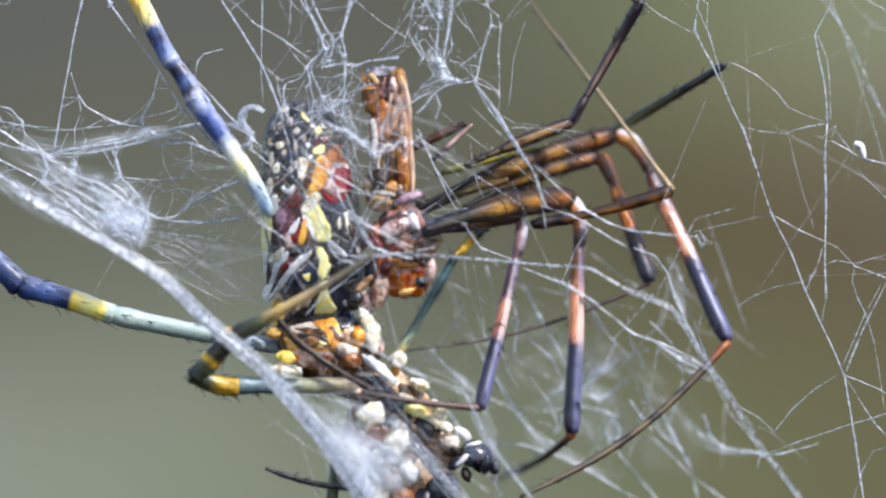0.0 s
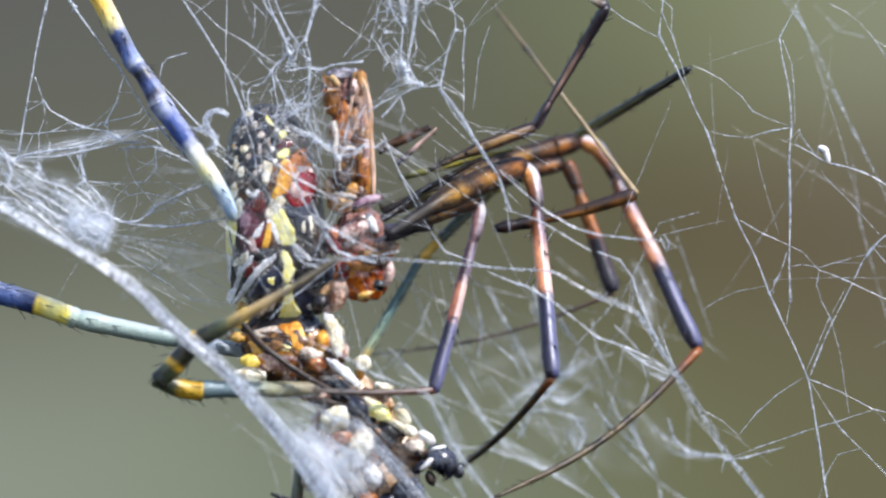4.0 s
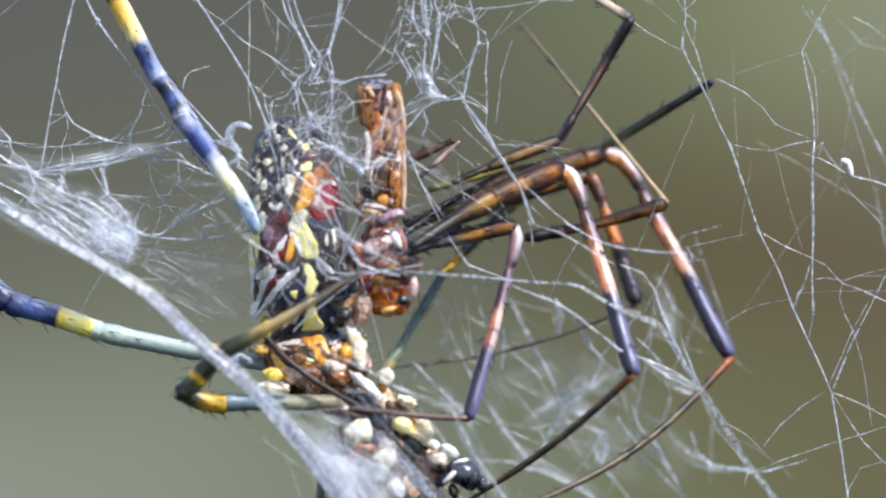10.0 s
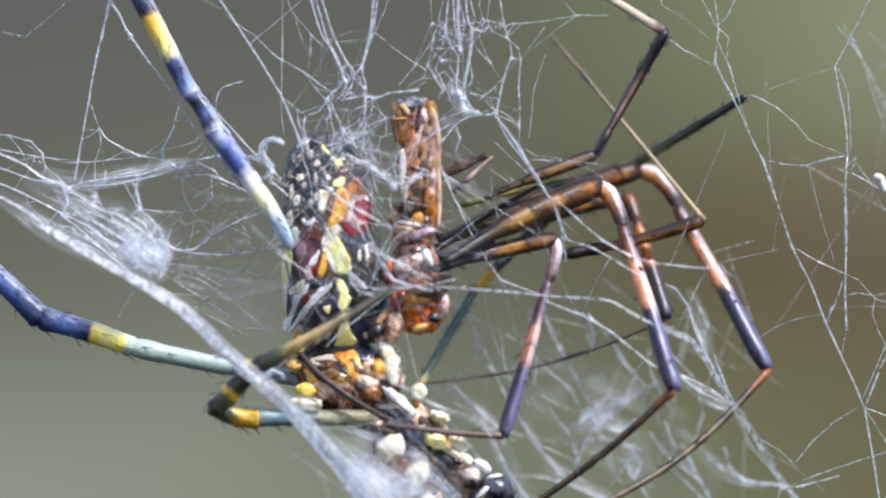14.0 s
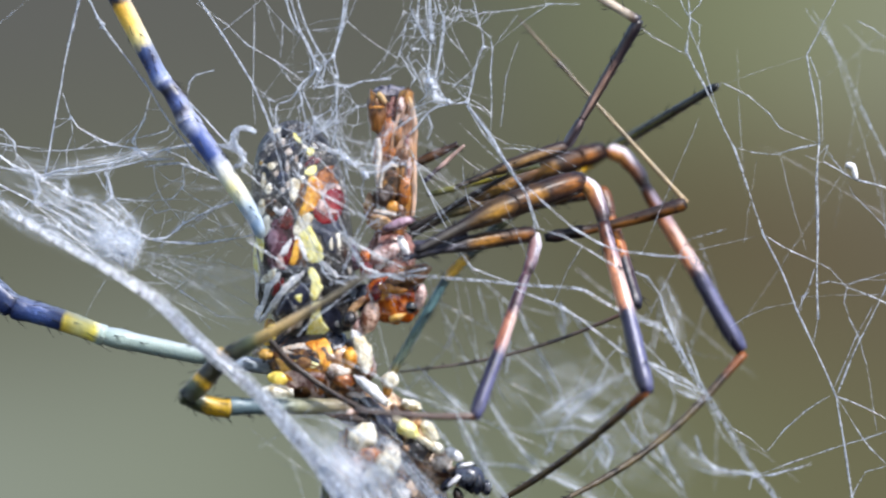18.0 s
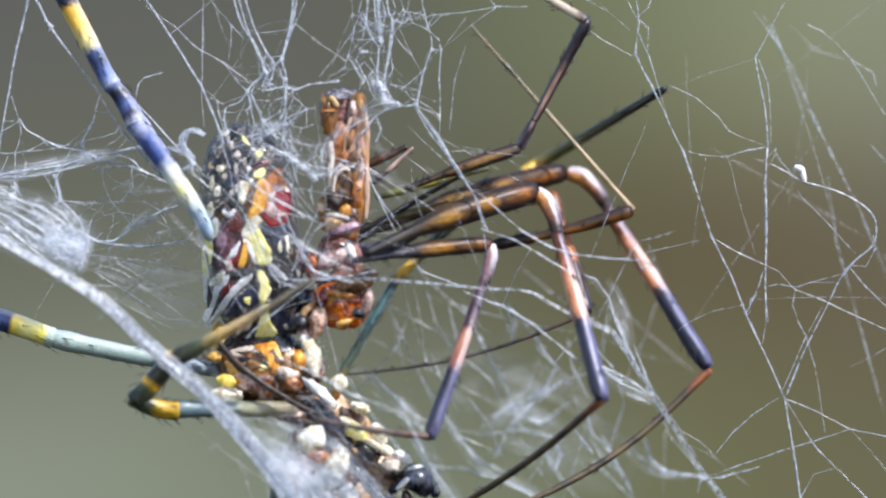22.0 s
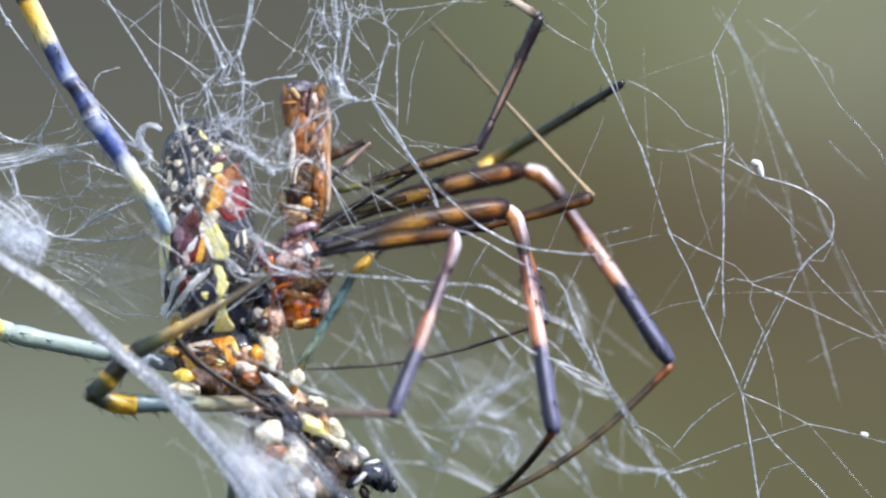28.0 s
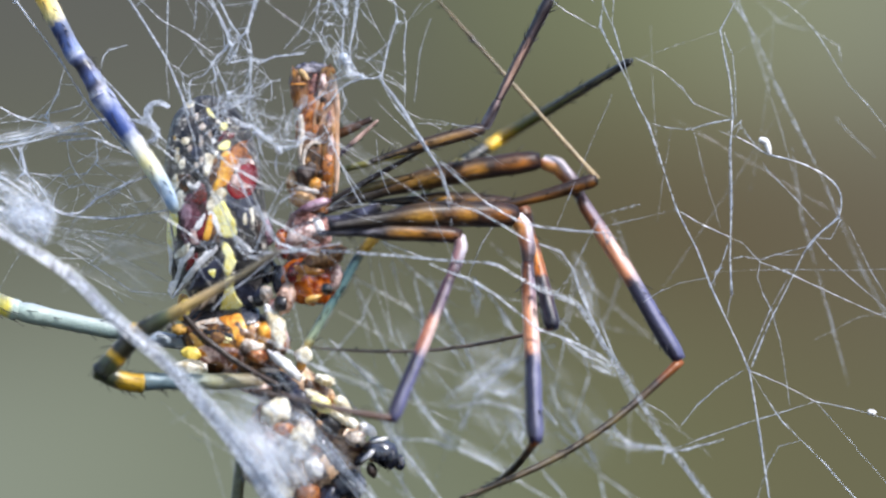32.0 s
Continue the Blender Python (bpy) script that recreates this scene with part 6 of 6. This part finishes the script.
def banded_leg(base, top, knee, foot, depth, signs, widths, tibia_stops, bows, tarsus_stops=None, femur_stops=None, back=None, spare=1.0):
    rows, ls = chain([base, top, knee, foot], depth, signs, spare)
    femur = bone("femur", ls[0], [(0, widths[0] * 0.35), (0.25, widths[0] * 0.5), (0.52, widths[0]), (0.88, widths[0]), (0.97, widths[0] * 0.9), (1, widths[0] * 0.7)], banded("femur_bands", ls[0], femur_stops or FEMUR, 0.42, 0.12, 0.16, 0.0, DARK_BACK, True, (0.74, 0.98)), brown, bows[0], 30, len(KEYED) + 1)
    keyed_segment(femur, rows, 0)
    tib = banded("tibia_bands", ls[1], tibia_stops, 0.36, 0.25, 0.38, 0.1, back or HIGHLIGHT_BACK, bool(back), (0.72, 0.95) if back else (0.6, 0.84))
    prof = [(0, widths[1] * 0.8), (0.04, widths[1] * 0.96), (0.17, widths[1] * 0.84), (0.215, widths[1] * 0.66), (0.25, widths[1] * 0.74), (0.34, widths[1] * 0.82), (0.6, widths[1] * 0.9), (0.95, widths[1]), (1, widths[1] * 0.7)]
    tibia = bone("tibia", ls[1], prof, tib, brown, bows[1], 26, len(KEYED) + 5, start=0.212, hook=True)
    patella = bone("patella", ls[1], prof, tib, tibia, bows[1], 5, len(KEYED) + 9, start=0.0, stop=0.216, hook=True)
    keyed_segment(tibia, rows, 1)
    tarsus = bone("tarsus", ls[2], [(0, widths[2] * 1.2), (0.1, widths[2]), (0.7, widths[2] * 0.9), (1, widths[2] * 0.5)], banded("tarsus_bands", ls[2], tarsus_stops or TARSUS, sheen=0.05), brown, bows[2], 24, len(KEYED) + 13, spine=2.2 * widths[2])
    keyed_segment(tarsus, rows, 2)


TIBIA = [(0, srgb(190, 110, 60)), (0.05, srgb(220, 150, 80)), (0.11, srgb(150, 92, 56)), (0.17, srgb(84, 52, 40)), (0.21, srgb(50, 32, 32)), (0.25, srgb(110, 62, 34)), (0.34, srgb(140, 82, 48)), (0.4, PEACH), (0.59, PEACH), (0.64, COAL), (1, srgb(48, 45, 66))]
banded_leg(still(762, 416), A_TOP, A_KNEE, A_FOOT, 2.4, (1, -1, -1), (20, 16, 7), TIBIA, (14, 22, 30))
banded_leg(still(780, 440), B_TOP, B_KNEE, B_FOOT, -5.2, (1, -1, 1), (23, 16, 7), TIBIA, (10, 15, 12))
banded_leg(still(760, 452), C_TOP, C_KNEE, C_FOOT, -4.6, (1, -1, -1), (15, 13, 6),
           # the pale lilac first stops paint the patella's highlight into the bands
           [(0, srgb(176, 140, 140)), (0.1, srgb(140, 104, 106)), (0.25, srgb(82, 60, 72)), (0.42, srgb(92, 66, 74)), (0.47, srgb(184, 122, 98)), (0.6, srgb(172, 108, 86)), (0.66, COAL), (1, srgb(60, 56, 80))], (4, 10, 4), [(0, srgb(90, 56, 44)), (0.3, srgb(84, 62, 56)), (1, srgb(70, 56, 54))],
           [(0, srgb(70, 72, 92)), (0.15, srgb(120, 118, 132)), (0.25, srgb(60, 60, 80)), (0.36, srgb(110, 108, 118)), (0.45, srgb(66, 58, 58)), (0.56, srgb(160, 112, 44)), (0.66, srgb(170, 116, 42)), (0.76, srgb(84, 54, 26)), (0.9, srgb(134, 84, 30)), (1, srgb(80, 56, 56))], None, 1.08)
banded_leg(still(850, 326), D_TOP, D_KNEE, still(948, -106), -1.5, (1, -1, 1), (12, 10.5, 8),
           [(0, srgb(60, 46, 52)), (0.12, srgb(60, 48, 56)), (0.2, srgb(150, 126, 126)), (0.42, srgb(206, 166, 146)), (0.6, srgb(176, 140, 128)), (0.7, srgb(70, 56, 60)), (1, srgb(50, 42, 50))], (2, 0, 0), [(0, COAL), (0.05, srgb(120, 100, 84)), (0.1, srgb(216, 198, 176)), (1, srgb(186, 164, 142))], [(0, srgb(50, 44, 40)), (0.4, srgb(96, 74, 44)), (0.7, srgb(140, 104, 56)), (0.9, srgb(112, 84, 60)), (1, srgb(70, 58, 62))],
           [(0, shade_of(srgb(120, 114, 124), 0.6)), (0.15, shade_of(srgb(30, 26, 34), 0.9)), (1, shade_of(srgb(26, 22, 30), 0.9))])
banded_leg(still(850, 400), F_TOP, F_KNEE, still(742, 654), 3.5, (1, -1, 1), (15, 15, 3.4),
           [(0, RUST), (0.14, srgb(60, 36, 24)), (0.24, srgb(56, 36, 28)), (0.3, srgb(206, 122, 36)), (0.36, srgb(70, 42, 28)), (0.42, srgb(216, 132, 48)), (0.56, srgb(206, 116, 44)), (0.61, srgb(36, 34, 46)), (1, srgb(34, 34, 46))], (10, 4, 22), [(0, srgb(90, 62, 50)), (0.25, srgb(96, 84, 78)), (1, srgb(120, 110, 104))], None,
           [(0, shade_of(RUST, 0.3)), (1, shade_of(COAL, 0.6))])

# the leg that reaches forward, with its pale thin foot
E_BASE = [(t, u - 252, v + 62) for t, u, v in ELBOW_ROWS]
rows_e, ls_e = chain([E_BASE, ELBOW_ROWS, still(960, 25)], 1.8, (1, 1), 1.006)
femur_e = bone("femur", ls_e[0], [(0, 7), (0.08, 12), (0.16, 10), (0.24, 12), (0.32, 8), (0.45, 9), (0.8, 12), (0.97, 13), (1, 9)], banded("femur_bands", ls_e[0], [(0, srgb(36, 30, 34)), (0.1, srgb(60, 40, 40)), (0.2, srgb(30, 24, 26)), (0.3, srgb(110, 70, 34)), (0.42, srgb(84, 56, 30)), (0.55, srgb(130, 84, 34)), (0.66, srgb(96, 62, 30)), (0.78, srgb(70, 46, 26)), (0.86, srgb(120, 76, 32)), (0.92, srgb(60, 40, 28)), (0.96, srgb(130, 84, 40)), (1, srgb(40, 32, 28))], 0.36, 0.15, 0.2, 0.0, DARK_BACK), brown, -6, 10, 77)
keyed_segment(femur_e, rows_e, 0)
foot_e = bone("metatarsus", ls_e[1], [(0, 5.5), (0.1, 4.2), (0.45, 3.4), (0.7, 3.0), (0.76, 4.6), (0.8, 2.6), (1, 1.8)], banded("foot_bands", ls_e[1], [(0, srgb(176, 150, 110)), (0.4, srgb(160, 138, 104)), (0.65, srgb(124, 106, 80)), (0.75, srgb(60, 46, 36)), (0.8, srgb(116, 94, 66)), (1, srgb(96, 80, 58))]), brown, 0, 8, 78)
keyed_segment(foot_e, rows_e, 1)

# spare joints nearer the body
for (a, b, r, stops) in (((762, 292, 1), (855, 250, 1), 8, [(0, srgb(60, 48, 40)), (0.5, srgb(92, 62, 40)), (1, srgb(40, 32, 34))]), ((795, 316, 0.5), (866, 252, 0.8), 4, [(0, COAL), (0.3, srgb(70, 60, 66)), (0.5, srgb(190, 160, 150)), (1, srgb(180, 150, 140))]),
                         ((800, 340, 3), (1000, 288, 3), 6, [(0, OLIVE), (0.5, srgb(140, 130, 50)), (1, OLIVE)]), ((770, 402, 0), (946, 304, 0), 5, [(0, srgb(40, 36, 38)), (1, srgb(52, 42, 36))]), ((765, 392, 0.5), (930, 350, 0.5), 8, [(0, srgb(60, 60, 52)), (0.5, srgb(96, 88, 60)), (1, srgb(110, 80, 40))]),
                         ((760, 450, 0), (870, 405, -1), 13, [(0, COAL), (0.4, srgb(56, 58, 76)), (0.6, srgb(40, 40, 50)), (0.8, srgb(84, 86, 108)), (1, srgb(50, 44, 44))]), ((765, 430, -0.4), (860, 428, -0.6), 9, [(0, srgb(50, 48, 56)), (0.5, srgb(96, 98, 120)), (1, srgb(60, 50, 46))])):
    pa, pb = at(*a), at(*b)
    ob = bone("leg_stub", (pb - pa).length, [(0, r), (0.5, r * 1.1), (1, r * 0.7)], banded("stub_bands", (pb - pa).length, stops, 0.36, 0.12, 0.25, 0.0), brown, 0, 6, int(a[0]))
    ob.matrix_basis = ORIGIN @ bone_pose(pa, pb)

# abdomen: a curled amber trough with a pale rim and two horns
AB_POSE = bone_pose(at(735, 400, -1.4), at(718, 146, -1.0))


def rim(path, r, d, lump=0.3):
    pts = glide([at(*[float(x) for x in w.split(",")], d) for w in path.split()], 6)
    n = len(pts) - 1
    return tube(pts, [r * UNIT * (0.35 + 0.75 * math.sin(math.pi * min(0.92, 0.12 + 0.8 * i / n)) + lump * noise.noise(p * 700) + 0.5 * lump * noise.noise(p * 2000)) for i, p in enumerate(pts)], 12)


AMBER_STREAK = banded("amber_streaks", 252 * UNIT, [(0, srgb(110, 62, 30)), (0.2, srgb(80, 46, 24)), (0.36, srgb(140, 88, 42)), (0.5, srgb(92, 56, 30)), (0.72, srgb(160, 104, 48)), (0.86, srgb(104, 60, 30)), (0.94, srgb(180, 124, 56)), (1, srgb(60, 40, 28))], 0.34, 0.3, 0.1)
RIM_STREAK = banded("rim_streaks", 252 * UNIT, [(0, srgb(206, 164, 134)), (0.3, srgb(222, 188, 164)), (0.55, srgb(196, 148, 110)), (0.8, srgb(212, 180, 160)), (0.95, srgb(214, 176, 110)), (1, srgb(224, 186, 110))], 0.4, 0.1, 0.4)
TRUNK = banded("trunk_streaks", 252 * UNIT, [(0, srgb(140, 86, 40)), (0.2, srgb(190, 134, 66)), (0.35, srgb(160, 104, 50)), (0.48, srgb(196, 146, 84)), (0.6, srgb(200, 158, 130)), (0.72, srgb(120, 76, 46)), (0.84, srgb(206, 168, 146)), (0.92, srgb(150, 100, 50)), (1, srgb(206, 164, 96))], 0.24, 0.6, 0.16)
v, f = in_pose(rim("742,412 748,360 747,310 746,262 746,215 747,182 746,154", 22, -1.4, 0.1), AB_POSE)
abdomen_brown = put("abdomen", v, f, TRUNK, brown, "curled amber and pink streaked abdomen with a pale rim")
for name, shape, mat in (
        ("rim", rim("768,376 769,340 767,300 765,255 764,215 759,184 750,160", 5.0, -1.9, 0.22), RIM_STREAK), ("rim", rim("726,292 727,250 732,215 738,180", 4.5, -2.0, 0.22), RIM_STREAK), ("rim", rim("758,230 750,250 756,290 760,340", 2.5, -2.4, 0.18), RIM_STREAK),
        ("horn", ball((696, 194, -1.8), (16, 13, 38), -6, 0.3, 3), AMBER_STREAK), ("horn", rim("696,160 702,166 712,178", 5, -2.2, 0.18), RIM_STREAK), ("band", ball((695, 186, -2.3), (15, 4, 3), -4, 0.3, 13), HONEY_SHELL),
        ("lobe", ball((715, 250, -1.6), (20, 14, 50), 8, 0.25, 4), AMBER), ("rim", rim("700,240 704,266 702,300 706,334", 5, -2.4), PEARL), ("lobe", ball((722, 226, -1.2), (12, 12, 26), 16, 0.3, 18), PINKISH),
        ("knob", ball((718, 306, -1.9), (19, 16, 34), 8, 0.25, 5), UMBER), ("knob", ball((712, 346, -2.5), (16, 14, 18), 8, 0.3, 21), DUSKY), ("knob", ball((728, 340, -2.0), (14, 14, 20), 0, 0.3, 14), UMBER), ("lobe", ball((710, 386, -2.0), (24, 20, 18), 10, 0.2, 6), TAN),
        ("horn", ball((747, 176, -1.7), (13, 10, 26), 6, 0.25, 8), AMBER_STREAK), ("lobe", ball((722, 212, -1.0), (16, 10, 44), 4, 0.3, 19), ROSY), ("spot", ball((748, 214, -1.95), (11, 4, 15), 14, 0.3, 10), AMBER_STREAK), ("spot", ball((740, 211, -2.2), (5, 3, 5), 14, 0.3, 20), DUSKY), ("spot", ball((744, 272, -2.45), (13, 4, 18), 5, 0.3, 12), AMBER_STREAK), ("spot", ball((752, 332, -2.5), (10, 4, 26), 0, 0.3, 15), AMBER),
        # dark lumps paint a hole's shade on the trunk; no recess is cut
        ("hollow_shade", ball((726, 320, -2.3), (18, 8, 36), 4, 0.25, 31), UMBER), ("hollow_shade", ball((720, 338, -2.55), (11, 6, 18), 14, 0.25, 32), DUSKY), ("rim", rim("738,290 726,288 713,300 709,322 712,344", 3.4, -2.6, 0.25), PEARL), ("spot", ball((732, 362, -2.7), (11, 6, 12), 14, 0.25, 42), HONEY_SHELL), ("spot", ball((757, 300, -2.35), (6, 5, 26), 4, 0.3, 33), PINKISH), ("spot", ball((736, 236, -2.2), (7, 4, 18), 6, 0.4, 34), AMBER_STREAK), ("spot", ball((752, 246, -2.4), (5, 4, 16), 2, 0.4, 35), PINKISH), ("spot", ball((738, 180, -2.2), (6, 4, 14), 8, 0.4, 36), PINKISH),
        ("spot", ball((750, 190, -2.1), (5, 4, 12), 4, 0.4, 37), UMBER), ("spot", ball((728, 270, -2.3), (6, 4, 14), 0, 0.4, 38), AMBER), ("spot", ball((744, 366, -2.5), (12, 5, 10), 20, 0.4, 39), AMBER_STREAK),
        ("band", ball((718, 372, -3.2), (22, 6, 5), 8, 0.2, 16), PEARL), ("lobe", ball((692, 360, -1.4), (12, 12, 22), 0, 0.2, 17), TAN),
        ("skin", ball((718, 158, -0.7), (30, 12, 13), 0, 0.35, 9), GREYISH)):
    v, f = in_pose(shape, AB_POSE)
    put(name, v, f, mat, abdomen_brown)
# head with its shining eye
head = part("cephalothorax", ball((738, 515, -1.4), (52, 44, 44), 20, 0.1, 11, level=4), RUSSET, brown, "glossy russet forebody")
sub("plate", ball((735, 440, -1.0), (46, 40, 54), 0, 0.12, 12, level=4), ROSY, head, "pink-brown upper plate")
sub("eye", ball((770, 529, -4.9), (11, 10, 11), 0, 0, 1, level=4), EYE_MAT, head, "shiny black eye")
for name, c, r, turn, mat in (("jaw", (698, 546, -2.6), (17, 15, 30), 16, STREAK_PINK), ("jaw", (680, 562, -2.2), (16, 14, 18), 20, PINKISH), ("plate", (736, 496, -3.1), (28, 8, 9), 6, HONEY_SHELL), ("plate", (712, 500, -2.9), (12, 10, 20), 20, MAROON), ("jaw", (746, 546, -2.8), (16, 10, 7), -20, HORN), ("plate", (724, 432, -2.6), (32, 12, 16), -30, PINKISH), ("plate", (692, 462, -2.5), (12, 12, 15), 0, MAROON), ("plate", (716, 450, -2.3), (10, 9, 14), 20, WHITE),
                              ("plate", (757, 420, -2.5), (9, 9, 20), -24, WHITE), ("plate", (764, 476, -2.8), (44, 16, 20), -24, UMBER), ("plate", (786, 508, -2.2), (12, 14, 24), 6, PINKISH), ("plate", (730, 508, -2.8), (24, 10, 14), 20, HONEY_SHELL),
                              ("feeler", (748, 381, -3.4), (30, 10, 9), -18, MAUVE), ("plate", (692, 446, -2.0), (13, 14, 24), 0, RUSSET), ("plate", (690, 515, -1.6), (18, 16, 26), 0, NAVY_SHELL)):
    sub(name, ball(c, r, turn, 0.15, int(c[0]), level=3), mat, head)


PALP_ROWS = [(0, 660, 560), (16.5, 660, 560), (18, 662, 560), (19, 676, 566), (20, 687, 570), (21, 676, 566), (22, 667, 562), (24, 668, 564), (26.5, 682, 562), (27, 688, 572), (27.5, 673, 565), (28, 675, 574), (28.5, 674, 564),
             (29, 691, 576), (29.5, 690, 576), (30, 750, 580), (30.5, 716, 585), (31, 704, 577), (31.5, 698, 576), (32, 695, 576)]
PALP_POSE = Matrix.Translation(at(687, 570, -2.9))
v, f = in_pose(ball((687, 570, -2.9), (13, 13, 15), 20, 0.12, 71, level=3), PALP_POSE)
palp = put("palp", v, f, BLACK, brown, "glossy black bulb of a feeler")
v, f = in_pose(tube(glide([at(687, 566, -2.8), at(696, 548, -2.5), at(716, 534, -2.2)], 5), [7 * UNIT] * 11, 10), PALP_POSE)
put("stalk", v, f, TAN, palp, "tan stalk")
KEYED.append((palp, [(t, ORIGIN @ Matrix.Translation(at(u, v, -2.9))) for t, u, v in PALP_ROWS]))
TOE_ROWS = [(0, 500, 861), (2, 522, 879), (4.5, 576, 900), (5, 566, 897), (6, 616, 902), (8, 640, 918), (32, 640, 930)]
tip = bone("foot", 190 * UNIT, [(0, 3), (0.2, 5), (1, 6)], BLACK, brown, -10, 12, 91, "thin dark foot hooked in the silk")
KEYED.append((tip, [(t, ORIGIN @ bone_pose(at(u, v, -3), at(u + 180, v + 34, -3))) for t, u, v in TOE_ROWS]))
toe = tube(glide([at(690, 722, -4.2), at(650, 700, -4.0), at(605, 672, -3.9), at(556, 634, -3.8), at(520, 594, -3.8)], 5), [5.5 * UNIT] * 21, 8)
part("claw", toe, DUSKY, brown, "dark bent tip of a foot")


tuft("hair", head, "fine pale hairs", 120, (735, 470, -1.5), (52, 46, 80), 16, SILK_FINE, 51)


def motions():
    for ob, rows in KEYED:
        walk(ob, rows)
    walk(abdomen_brown, [(t, ORIGIN @ bone_pose(at(*now(BASE_ROWS, t), -1.4), at(*now(TIP_ROWS, t), -1.0))) for t in TIMES if t % 1 == 0])
    e0 = now(EYE_ROWS, 13)
    walk(head, [(t, Matrix.Translation(Vector(((u - e0[0]) * UNIT, 0, (e0[1] - v) * UNIT)))) for t, u, v in EYE_ROWS])


motions()
